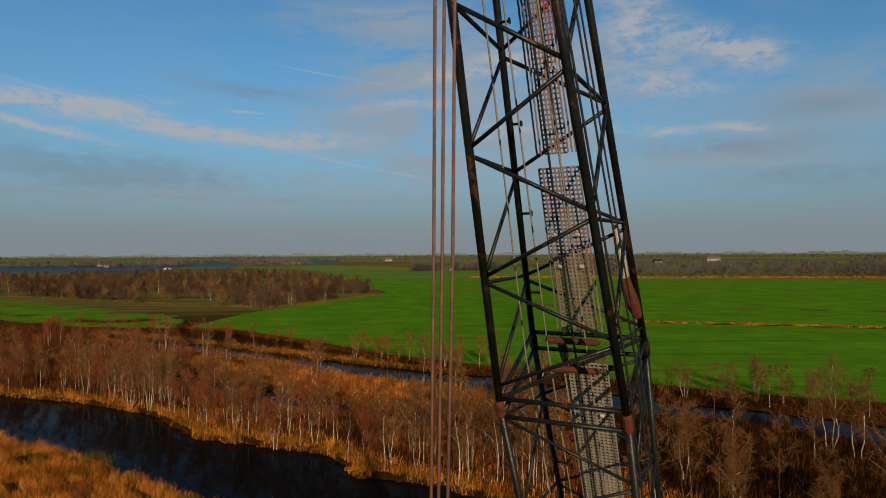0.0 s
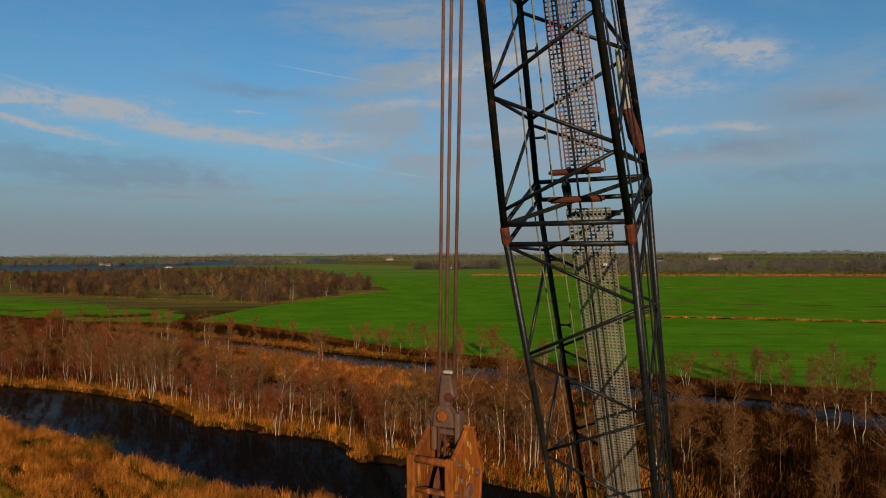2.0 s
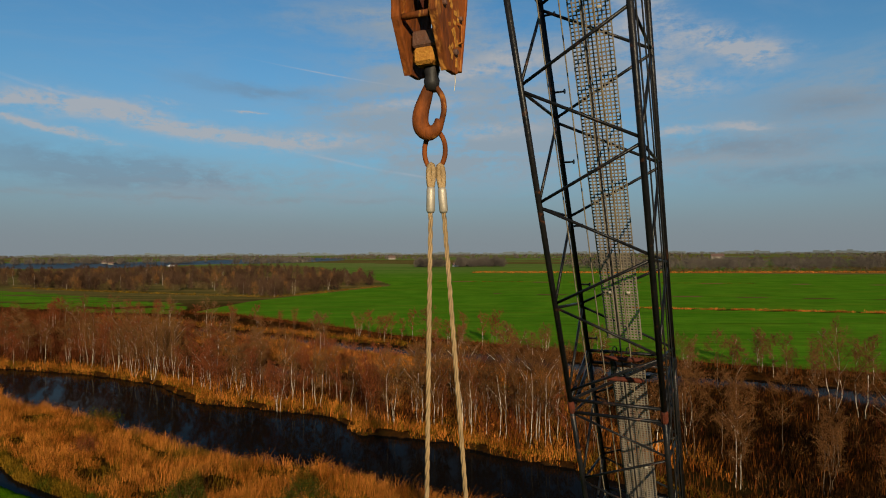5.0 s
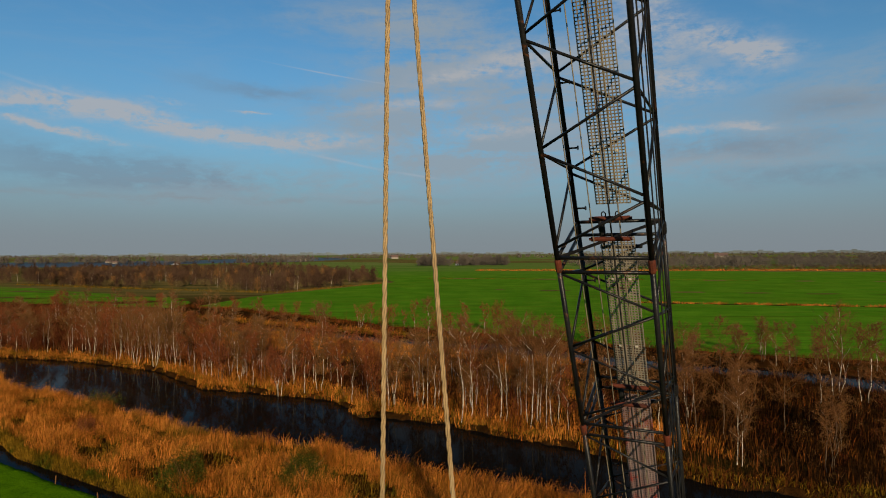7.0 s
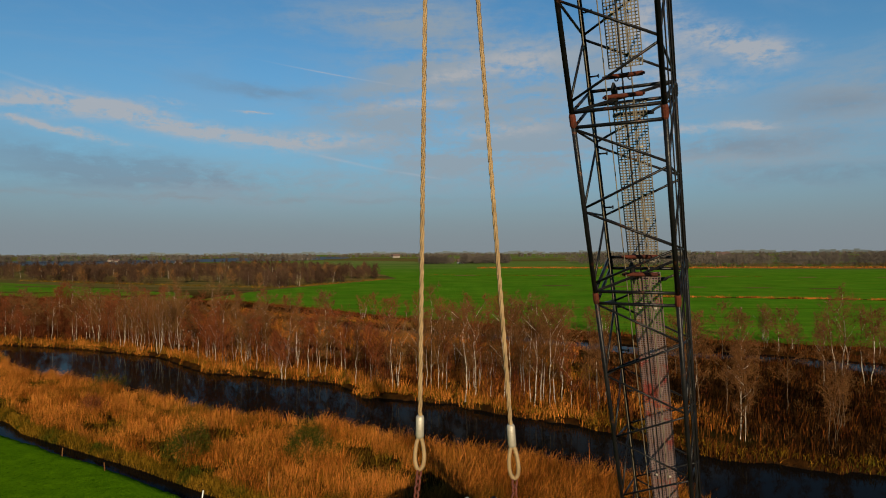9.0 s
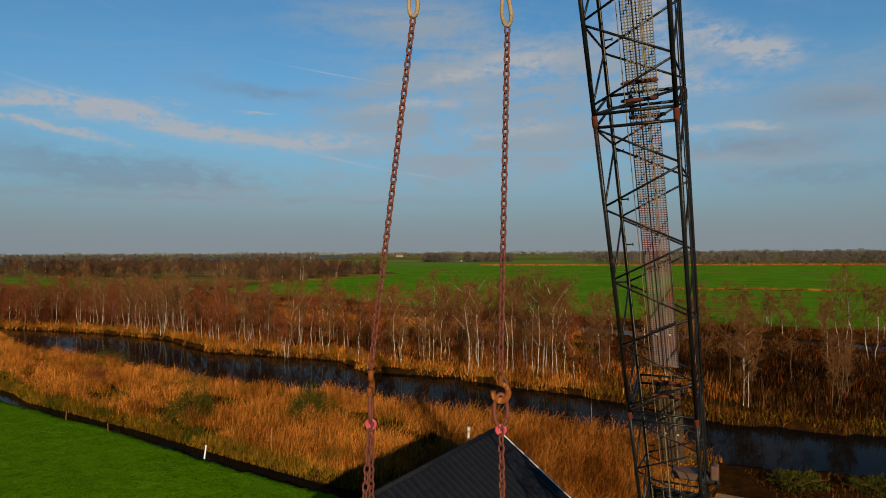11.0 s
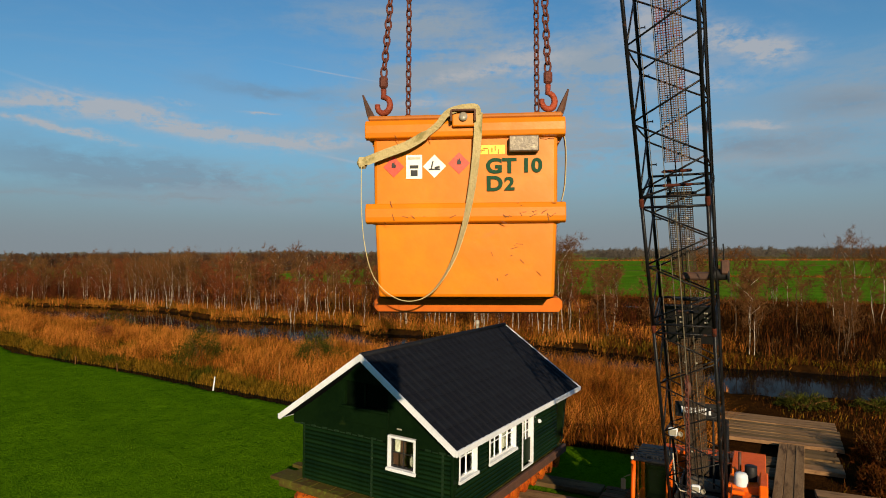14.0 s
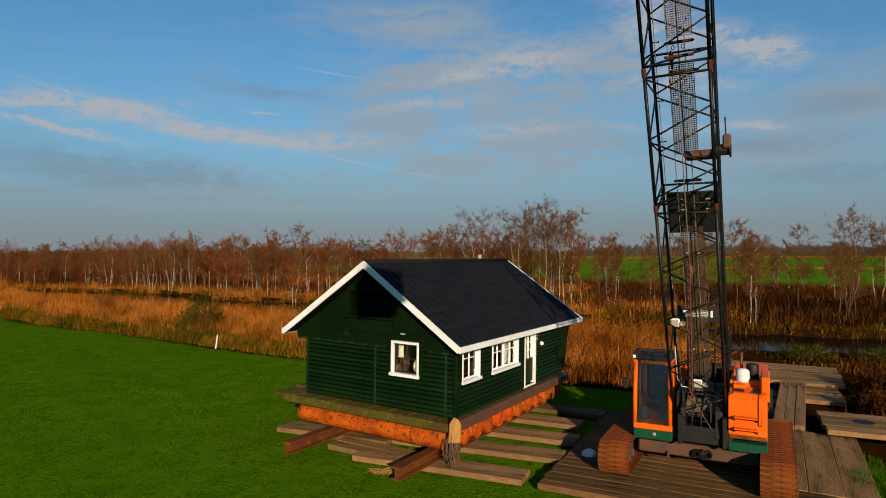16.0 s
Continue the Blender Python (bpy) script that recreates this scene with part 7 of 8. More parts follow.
VARIANTS = [(11, 8.6, 1, 0.10, 1800), (12, 9.4, 3, 0.20, 2600), (13, 8.0, 2, 0.18, 2200), (14, 7.2, 4, 0.26, 2400), (15, 9.8, 2, 0.10, 2600), (16, 6.6, 3, 0.24, 2000), (17, 10.4, 1, 0.06, 2200), (18, 7.6, 1, 0.28, 1400), (19, 12.2, 3, 0.13, 4200), (20, 12.0, 2, 0.10, 3600)]
TREES = []
for n, (seed, h, stems, lean, tw) in enumerate(VARIANTS):
    tm, cm = birch_meshes(seed, h, stems, lean, int(tw * (2.4 if seed in (17, 19, 20) else 3.0)))
    TREES.append((h, tm, cm, stems))
birch_words = ["slender bare birch with one pale stem", "bare birch clump with several leaning stems", "bare twin-stemmed birch with reddish twigs"]


OCHRE = []
for h, tm, cm, stems in TREES:
    oc = cm.copy()
    oc.materials[0] = M_TWIG_P
    OCHRE.append(oc)


def plant(x, y, var, scale, turn, group):
    h, tm, cm, stems = TREES[var]
    if x > 13:
        cm = OCHRE[var]
    z = float(land_height(np.array([[x]]), np.array([[y]]))[0, 0])
    tr = thing("birch_tree", birch_words[0 if stems == 1 else 2 if stems == 2 else 1], "tree", group, at=Matrix.Translation((x, y, z)) @ Matrix.Rotation(turn, 4, "Z") @ Matrix.Scale(scale, 4))
    part("trunk", tm, None, tr, "brown bark" if var in (2, 5, 7) else "white peeling birch bark")
    part("crown", cm, None, tr, "bare ochre-brown twigs" if x > 13 else "bare reddish-brown twigs")


rng = random.Random(21)
front = [(-60.1, 104.3, 2, 0.95), (-51.2, 97.0, 1, 0.8), (-47.2, 95.3, 1, 0.95), (-45.3, 98.1, 7, 1.0), (-30.5, 87.7, 3, 1.05), (-26.2, 83.4, 7, 0.95), (-22.6, 77.6, 3, 0.85), (-19.3, 77.6, 0, 0.95), (-17.5, 77.6, 4, 0.85),
         (-15.3, 79.4, 6, 0.85), (-8.6, 76.5, 2, 1.0), (-3.6, 69.5, 1, 0.9), (2.2, 69.6, 3, 1.15), (5.0, 63.8, 9, 0.80), (7.1, 66.8, 8, 0.90), (7.5, 62.4, 9, 0.88), (8.8, 63.8, 8, 0.80), (10.9, 63.8, 6, 1.12),
         (14.9, 63.1, 4, 0.90), (23.3, 58.8, 2, 1.15), (25.5, 57.8, 7, 1.1), (27.6, 58.8, 5, 1.1), (25.2, 66.3, 4, 0.95), (31.8, 59.5, 7, 1.05), (46.6, 74.9, 1, 1.15), (52.2, 105.5, 3, 0.9), (19.9, 59.4, 0, 0.95), (47.5, 72.0, 4, 1.05)]
for x, y, v, s in front:
    plant(x, y, v, s, rng.uniform(0, 6.28), "birches along the canal")
taken = [(x, y) for x, y, _, _ in front]


def free(x, y, d):
    return all((x - a) ** 2 + (y - b) ** 2 > d * d for a, b in taken)


count = 0
while count < 205:
    x = rng.uniform(-112, 58)
    band = rng.random()
    y = canal_far_y(x) + (1.5 + rng.expovariate(0.16) if band < 0.72 else rng.uniform(3, 60))
    if x > 14 and rng.random() < 0.55:
        continue
    if y > 175 or not free(x, y, 1.9 if x < 14 else 3.2):
        continue
    X, Y = np.array([[x]]), np.array([[y]])
    if wetness(X, Y)[0, 0] > -0.9 or inside(X, Y, FIELD)[0, 0]:
        continue
    if -44 < x < -8 and 100 < y < 128 and rng.random() < 0.8:
        continue
    taken.append((x, y))
    tall = -1 < x < 11 and y < 70
    plant(x, y, rng.choice((8, 9, 4, 6)) if tall else rng.choice((0, 1, 2, 3, 4, 5, 0, 6, 7)), (rng.uniform(0.62, 0.82) if tall else rng.uniform(0.78, 1.08)) if x > -40 else rng.uniform(0.72, 0.98), rng.uniform(0, 6.28), "birches of the carr")
    count += 1
# along the meadow's ditch
count = 0
while count < 46:
    k = rng.uniform(0, 1)
    i = rng.randrange(0, 8)
    a, b = POOL_BACK[i], POOL_BACK[i + 1]
    x, y = a[0] + (b[0] - a[0]) * k + rng.uniform(-2, 2), a[1] + (b[1] - a[1]) * k + rng.uniform(1.5, 9)
    if free(x, y, 2.0):
        taken.append((x, y))
        plant(x, y, rng.choice((0, 2, 3, 5, 5)), rng.uniform(0.6, 0.92), rng.uniform(0, 6.28), "birches by the meadow")
        count += 1


def scrub(name, pts, hs, per, spread, width, mat, label, category, seed, trunks=0):
    """Many bare bushes or far trees as one mesh of twigs."""
    rs = np.random.RandomState(seed)
    P, H = np.repeat(pts, per, 0), np.repeat(hs, per)
    n = len(P)
    z = land_height(pts[:, 0][None], pts[:, 1][None])[0]
    f = rs.uniform(0.0, 1.0, n) ** 0.7
    ang = rs.uniform(0, 6.28, n)
    rad = rs.uniform(0, 1, n) ** 0.5 * spread * H * np.sin(np.pi * np.clip(f * 0.85 + 0.14, 0, 1))
    S = np.stack([P[:, 0] + np.cos(ang) * rad, P[:, 1] + np.sin(ang) * rad, np.repeat(z, per) + f * H * 0.80 - 0.05], 1)
    D = np.stack([np.cos(ang) * 0.5, np.sin(ang) * 0.5, rs.uniform(0.5, 1.4, n)], 1) + rs.normal(size=(n, 3)) * 0.35
    D /= np.linalg.norm(D, axis=1, keepdims=True)
    V, T = twig_tris(S, D, H * rs.uniform(0.16, 0.34, n), width * rs.uniform(0.6, 1.5, n), rs)
    if trunks:
        m = len(pts)
        S2 = np.stack([pts[:, 0], pts[:, 1], z - 0.2], 1)
        D2 = np.stack([rs.normal(0, 0.08, m), rs.normal(0, 0.08, m), np.ones(m)], 1)
        V2, T2 = twig_tris(S2, D2, hs * 0.85, trunks * hs, rs)
        V, T = np.concatenate([V, V2]), np.concatenate([T, T2 + len(V)])
    return tagged(new(name, fast_mesh(name, V, T, mat)), label, category, kind="stuff")


def scatter(n, poly=None, box=None, seed=1, test=None):
    rs = np.random.RandomState(seed)
    if poly:
        xs, ys = [p[0] for p in poly], [p[1] for p in poly]
        box = (min(xs), max(xs), min(ys), max(ys))
    out = np.zeros((0, 2))
    while len(out) < n:
        q = np.stack([rs.uniform(box[0], box[1], 4 * n), rs.uniform(box[2], box[3], 4 * n)], 1)
        ok = np.ones(len(q), bool)
        if poly:
            ok &= inside(q[:, 0], q[:, 1], poly)
        if test is not None:
            ok &= test(q[:, 0], q[:, 1])
        out = np.concatenate([out, q[ok]])
    return out[:n]


CARR = [(-150, 146), (-115, 129), (-82, 108), (-63, 102.8), (-46, 94.5), (-34.5, 82.8), (-27.7, 80.6), (-15.2, 76.2), (-10.5, 68.8), (-1, 66.2), (1.1, 63.6), (9.7, 58.4), (14, 55), (20.6, 48.6), (29.5, 45.4), (45, 42), (75, 36),
        (95, 58), (54, 80), (45, 94), (20, 112), (-2, 128), (-40, 152), (-74, 172), (-110, 200), (-150, 205)]
dry = lambda x, y: wetness(x, y) < -0.5
left_dense = lambda x, y: (wetness(x, y) < -0.5) & (np.random.RandomState(len(x)).uniform(size=len(x)) < np.clip(0.35 + (-x - 20) / 60, 0.10, 1.0))
rs_ = np.random.RandomState(4)
q = scatter(1700, CARR, seed=2, test=left_dense)
scrub("birch_scrub", q, rs_.uniform(1.4, 5.0, len(q)), 52, 0.26, 0.021, M_SCRUB, "dense reddish-brown birch scrub", "scrub", 3, 0.006)
q = scatter(420, CARR, seed=6, test=dry)
scrub("willow_scrub", q, rs_.uniform(1.0, 2.8, len(q)), 40, 0.45, 0.026, M_TWIG_G, "grey-brown willow scrub among the birches", "scrub", 8)

bank = lambda x, y: (wetness(x, y) < -0.5) & (seg_distance(x, y, CANAL[17:], False) < 13) & (x < 18)
q = scatter(420, CARR, seed=9, test=bank)
scrub("bank_scrub", q, rs_.uniform(1.8, 6.0, len(q)), 80, 0.20, 0.024, M_SCRUB, "reddish-brown birch scrub along the canal", "scrub", 10, 0.006)

# ---- reeds and sedge ----


def blades(name, pts, hmin, hmax, width, lean, mat, label, category, seed):
    """Bent blades standing on the ground, three triangles each, as one mesh."""
    rs = np.random.RandomState(seed)
    n = len(pts)
    z = land_height(pts[:, 0][None], pts[:, 1][None])[0]
    clump = 0.75 + 0.38 * wobble(pts[:, 0], pts[:, 1], 0.8) + 0.36 * wobble(pts[:, 0], pts[:, 1], 2.3) + 0.15 * wobble(pts[:, 1], pts[:, 0], 5.1)
    H = rs.uniform(hmin, hmax, n) * np.clip(clump, 0.30, 1.35)
    a, wind = rs.uniform(0, 6.28, n), 0.4
    b = rs.uniform(0, 6.28, n)
    L = lean * rs.uniform(0.2, 1.4, n) * H
    dx, dy = np.cos(b) * L + wind * L, np.sin(b) * L
    sx, sy = np.cos(a) * width * rs.uniform(0.6, 1.4, n) / 2, np.sin(a) * width / 2
    o = np.stack([pts[:, 0], pts[:, 1], z - 0.03], 1)
    s = np.stack([sx, sy, np.zeros(n)], 1)
    m = o + np.stack([dx * 0.35, dy * 0.35, H * 0.6], 1)
    t = o + np.stack([dx, dy, H], 1)
    V = np.stack([o - s, o + s, m - s * 0.8, m + s * 0.8, t], 1).reshape(-1, 3)
    k = np.arange(n)[:, None] * 5
    T = np.concatenate([k + np.array([[0, 1, 3]]), k + np.array([[0, 3, 2]]), k + np.array([[2, 3, 4]])])
    return tagged(new(name, fast_mesh(name, V, T, mat)), label, category, kind="stuff")


STRIP = [(-75, 82), (-43.5, 58.3), (-39.5, 54.8), (-24, 45.6), (-16, 40.3), (-8.5, 35.6), (-2, 32.0), (2, 28.2), (6.3, 26.4), (9.0, 25.2), (10.8, 27.5), (12.2, 32.6), (13.4, 36.0), (14.6, 38.4), (12.6, 41.4), (10, 41.2), (5.7, 45), (-1.2, 48),
         (-11.5, 55), (-20, 57), (-28, 61.3), (-44.5, 72.6), (-59.5, 79.6), (-72, 93)]
clear = lambda x, y: wetness(x, y) < -0.25
thick_patch = lambda x, y: (wetness(x, y) < -0.25) & (wobble(x, y, 0.33) + 0.6 * wobble(x, y, 0.9) > -0.42)
blades("reed_bed", scatter(76000, STRIP, seed=31, test=thick_patch), 0.7, 1.65, 0.022, 0.55, M_REED, "tall orange-brown reed bed between ditch and canal", "reeds", 1)
blades("sedge", scatter(32000, STRIP, seed=32, test=clear), 0.35, 0.85, 0.022, 0.45, M_SEDGE, "yellow-green sedge and rough grass", "grass", 2)
REEDS_BEHIND = [(1.0, 28.4), (6.4, 26.0), (9.4, 25.2), (11.4, 27.2), (12.4, 31), (13.2, 35), (14, 38), (11.6, 41), (6, 44), (2, 45), (-1, 40), (-2, 33)]
blades("dead_reeds", scatter(11000, REEDS_BEHIND, seed=48, test=clear), 0.8, 1.9, 0.022, 0.65, M_BROWN, "dark brown broken reeds among the orange ones", "reeds", 24)
blades("reed_bed", scatter(24000, REEDS_BEHIND, seed=33, test=clear), 0.9, 2.0, 0.022, 0.65, M_REED, "tall bright orange reeds behind the cottage", "reeds", 3)
RIGHT_BANK = [(16.5, 31.5), (18.2, 29.0), (16.4, 25.6), (14.9, 24.9), (13.4, 22.2), (12.4, 20.9), (15.2, 20.0), (17, 17), (30, 14), (60, 10), (110, 6), (110, 12), (70, 23), (40, 30.6), (24, 34.6), (16.4, 36.0)]
blades("reed_bed", scatter(22000, RIGHT_BANK, seed=34, test=clear), 0.15, 0.48, 0.024, 0.45, M_BROWN, "dark brown dead reeds beside the mats", "reeds", 4)
blades("sedge", scatter(9000, RIGHT_BANK, seed=35, test=clear), 0.15, 0.45, 0.03, 0.4, M_SEDGE, "yellowish sedge along the water", "grass", 5)
rim = lambda x, y: (wetness(x, y) < -0.15) & (wetness(x, y) > -3.4)
inner = lambda x, y: (wetness(x, y) < -0.3) & (wobble(x, y, 0.16) > -0.25)
blades("reed_fringe", scatter(20000, CARR, seed=36, test=lambda x, y: rim(x, y) & (x < 18)), 0.5, 1.25, 0.045, 0.4, M_SEDGE, "yellow-brown reed fringe along the far bank", "reeds", 6)
rim_left = lambda x, y: rim(x, y) & (x < 15)
blades("reed_fringe", scatter(16000, CARR, seed=37, test=rim_left), 0.9, 1.7, 0.045, 0.25, M_REED, "orange reed fringe along the far bank", "reeds", 7)
blades("marsh_grass", scatter(34000, CARR, seed=38, test=inner), 0.7, 1.6, 0.055, 0.3, M_BROWN, "brown marsh vegetation under the birches", "marsh plants", 8)
tussock = lambda x, y: (wetness(x, y) < -0.1) & (wetness(x, y) > -1.7)
blades("sedge_tussocks", scatter(17000, CARR, seed=46, test=lambda x, y: tussock(x, y) & (x < 22)), 0.45, 0.95, 0.045, 0.65, M_SEDGE, "yellow-green sedge tussocks hanging over the far bank", "sedge", 17)
open_marsh = lambda x, y: (wetness(x, y) < -0.3) & (wobble(x, y, 0.11) + 0.5 * wobble(x, y, 0.4) > 0.05) & (x > -60) & (x < 24)
blades("reed_bed", scatter(30000, CARR, seed=47, test=open_marsh), 0.7, 1.5, 0.045, 0.35, M_REED, "orange-brown reeds between the birches", "reeds", 18)
def along(line, n, reach, seed):
    """Points scattered on dry land within reach of a line."""
    rs = np.random.RandomState(seed)
    P = np.array(line, float)
    ln = np.hypot(*(P[1:] - P[:-1]).T)
    i = rs.choice(len(ln), 3 * n, p=ln / ln.sum())
    t = rs.uniform(0, 1, 3 * n)[:, None]
    d = (P[1:] - P[:-1])[i] / ln[i][:, None]
    q = P[i] + (P[i + 1] - P[i]) * t + np.stack([-d[:, 1], d[:, 0]], 1) * rs.uniform(-reach, reach, 3 * n)[:, None]
    return q[(wetness(q[:, 0], q[:, 1]) < -0.12) & (wobble(q[:, 0], q[:, 1], 0.45) + 0.5 * wobble(q[:, 0], q[:, 1], 1.3) > -0.28)][:n]


far_bank = along(CANAL[20:], 16000, 2.3, 81)
blades("bank_reeds", far_bank[far_bank[:, 0] < 13], 0.5, 1.2, 0.040, 0.5, M_REED, "orange reeds leaning over the far canal bank", "reeds", 20)
blades("bank_reeds", far_bank[far_bank[:, 0] >= 13], 0.4, 1.0, 0.040, 0.5, M_BROWN, "dark brown reeds leaning over the far canal bank", "reeds", 29)
blades("bank_sedge", along(CANAL[17:], 12000, 1.9, 82), 0.4, 0.8, 0.045, 0.7, M_SEDGE, "yellow-green sedge along the far canal bank", "sedge", 21)
blades("bank_reeds", along(CANAL[:13], 16000, 2.3, 83), 0.6, 1.4, 0.028, 0.45, M_REED, "orange reeds along the near canal bank", "reeds", 22)
blades("bank_sedge", along(POOL_BACK, 14000, 2.4, 84), 0.5, 1.2, 0.06, 0.45, M_BROWN, "brown reeds round the back pool", "reeds", 23)
# Added dense dark stems: shade over this bank is put into their colour.
SHADE_BANK = [(26, 47), (45, 43), (75, 37), (95, 58), (54, 79), (44, 90), (30, 88), (22, 70)]
blades("heath", scatter(42000, SHADE_BANK, seed=45, test=clear), 0.5, 1.3, 0.045, 0.3, M_SHADE_STEMS, "dead stems on the wet bank, the bank's shade painted into their brown", "heath", 16)
ORANGE = [(-50, 128), (-36, 112), (-16, 101), (0, 92), (12, 88), (14, 98), (-2, 108), (-20, 116), (-42, 134)]
blades("reed_bed", scatter(16000, ORANGE, seed=39, test=clear), 0.9, 1.9, 0.06, 0.22, M_REED, "orange reed bed between the pools", "reeds", 9)
edge_field = lambda x, y: (seg_distance(x, y, FIELD[:9], False) < 5.5) & ~inside(x, y, FIELD) & (wetness(x, y) < -0.2)
blades("reed_fringe", scatter(12000, None, (-100, 110, 75, 215), 40, edge_field), 0.5, 1.3, 0.06, 0.35, M_BROWN, "brown reed fringe along the meadow", "reeds", 10)
# lawn blades close to the cottage
LAWN_NEAR = [(-16, 30), (-22, 12.5), (9.5, 12.5), (9, 20), (8.2, 24.2), (2, 27.4), (-3, 29.8), (-9, 32.8)]
blades("lawn_grass", scatter(60000, LAWN_NEAR, seed=41), 0.05, 0.11, 0.014, 0.5, M_GRASS, "short bright green lawn grass", "grass", 11)
TUFTS = [(9.2, 13.0), (10.6, 13.6), (11.4, 16.6), (10.3, 17.0), (9.6, 15.2)]
blades("grass_tuft", scatter(3000, TUFTS, seed=42), 0.15, 0.45, 0.016, 0.4, M_GRASS, "fresh green grass tuft between the mats", "grass", 12)
DITCHSIDE = [(-60, 68), (-43.5, 58.5), (-39.5, 55), (-24, 46.2), (-16, 41), (-8.5, 36.2), (-8.5, 34.6), (-16, 39.4), (-24, 44.6), (-39.5, 53.4), (-43.5, 57), (-60, 66.6)]
blades("sedge", scatter(9000, DITCHSIDE, seed=43) + np.array([0.15, 0.28]), 0.3, 0.8, 0.03, 0.5, M_SEDGE, "yellow-green sedge on the ditch bank", "grass", 13)


DITCH_FAR = [(-60, 67.4), (-43.5, 58.0), (-39.5, 54.4), (-24, 45.4), (-16, 40.2), (-8.5, 35.6), (-3, 32.6), (-3, 31.8), (-8.5, 34.85), (-16, 39.45), (-24, 44.65), (-39.5, 53.65), (-43.5, 57.25), (-60, 66.65)]
blades("sedge", scatter(13000, DITCH_FAR, seed=44) + np.array([0.06, 0.10]), 0.3, 0.75, 0.028, 0.6, M_SEDGE, "olive-green sedge hanging over the ditch", "reeds", 14)


def willow_bush(x, y, h, r, n, seed, mat, label):
    rs = np.random.RandomState(seed)
    z = float(land_height(np.array([[x]]), np.array([[y]]))[0, 0])
    b = thing("willow_bush", label, "bush", "bushes in the reeds", at=Matrix.Translation((x, y, z)))
    st = Shape()
    for i in range(14):
        a, o = rs.uniform(0, 6.28), rs.uniform(0.3, 1.0)
        st.tube([Vector((0, 0, -0.05)), Vector((math.cos(a) * r * o * 0.5, math.sin(a) * r * o * 0.5, h * 0.5)), Vector((math.cos(a) * r * o, math.sin(a) * r * o, h * rs.uniform(0.65, 0.95)))], [0.03, 0.02, 0.006], 4)
    part("stem", st, M_TWIG_G, b)
    v = rs.normal(size=(n, 3))
    v /= np.linalg.norm(v, axis=1, keepdims=True)
    rr = rs.uniform(0.25, 1.0, n) ** 0.45 * (1 + 0.18 * np.sin(v[:, 0] * 5 + seed) + 0.14 * np.sin(v[:, 1] * 7))
    S = np.stack([v[:, 0] * rr * r, v[:, 1] * rr * r, np.abs(v[:, 2]) * rr * h * 0.92 + 0.05], 1)
    D = v * 0.5 + rs.normal(size=(n, 3)) * 0.5 + np.array([0, 0, 0.5])
    D /= np.linalg.norm(D, axis=1, keepdims=True)
    V, T = twig_tris(S, D, rs.uniform(0.10, 0.30, n), rs.uniform(0.025, 0.06, n), rs)
    part("foliage", fast_mesh("foliage", V, T, mat), None, b)


willow_bush(-20.7, 46.2, 3.0, 2.0, 4600, 51, M_LEAF, "olive-green willow bush in the reeds")
willow_bush(-11.6, 46.6, 2.5, 2.3, 4200, 52, M_LEAF, "low olive-green willow bush in the reeds")
willow_bush(-36.5, 59.5, 1.9, 1.4, 1800, 53, M_TWIG, "reddish-brown bare bush in the reeds")
willow_bush(-41.0, 70.0, 1.9, 2.0, 1800, 54, M_LEAF, "olive bush on the canal bank")
willow_bush(18.6, 33.6, 0.75, 1.3, 1500, 55, M_LEAF, "yellow-green bush on the canal bank")
willow_bush(22.5, 33.0, 0.6, 1.3, 1300, 56, M_LEAF, "low green bush on the canal bank")
for x, y, h, r, sd in ((16.1, 21.6, 1.5, 1.2, 57), (17.9, 22.8, 1.7, 1.4, 58), (16.6, 24.4, 1.3, 1.1, 59), (14.6, 21.4, 0.9, 0.7, 60)):
    willow_bush(x, y, h, r, 1900, sd, M_BROWN, "dark reddish-brown bare bush beside the mats")
for x, y, h, ln, mat in ((-16.2, 37.75, 0.75, 0.12, M_WHITE), (-25.6, 43.2, 0.6, -0.05, M_TWIG_G), (-31.0, 46.6, 0.55, 0.05, M_TWIG_G), (-12.3, 39.0, 1.5, 0.02, M_PALE)):
    solo("fence_post", Shape().tube([(x, y, -0.1), (x + ln, y, h)], [0.045, 0.04], 8).lathe([(0.042, 0), (0.03, 0.03), (0, 0.035)], (x + ln, y, h), UP, 8), mat, "white painted stake by the ditch" if mat is M_WHITE else "thin grey wooden stake by the ditch", "stake", "stakes by the ditch")

# ---- distance ----
WOOD_STRIP = [(-259, 356), (-127, 291), (-81, 274), (-45, 352), (-60, 420), (-110, 600), (-271, 720), (-467, 642), (-420, 470)]
front_heavy = lambda x, y: np.random.RandomState(len(x)).uniform(size=len(x)) < np.clip(1.15 - seg_distance(x, y, WOOD_STRIP[:4], False) / 160, 0.25, 1)
rs_ = np.random.RandomState(14)
clumped = lambda x, y: front_heavy(x, y) & (wobble(x, y, 0.045) + 0.7 * wobble(x, y, 0.13) > -0.1)
q = scatter(860, WOOD_STRIP, seed=61, test=clumped)
scrub("far_birch_wood", q, 4.0 + 6.5 * rs_.uniform(0, 1, len(q)) ** 1.2, 190, 0.24, 0.13, M_STRIPWOOD, "strip of bare birch wood across the marsh", "wood", 15, 0.012)
q = scatter(90, WOOD_STRIP, seed=69, test=clumped)
scrub("far_birch_wood", q, rs_.uniform(6, 10, len(q)), 190, 0.24, 0.13, M_TWIG_G, "reddish birches in the strip wood", "wood", 25, 0.010)
q = scatter(420, WOOD_STRIP, seed=62, test=clumped)
scrub("far_scrub", q, rs_.uniform(1.6, 4.5, len(q)), 170, 0.50, 0.15, M_STRIPWOOD_G, "olive-brown scrub along the far wood", "scrub", 16)
q = scatter(190, WOOD_STRIP, seed=73, test=clumped)
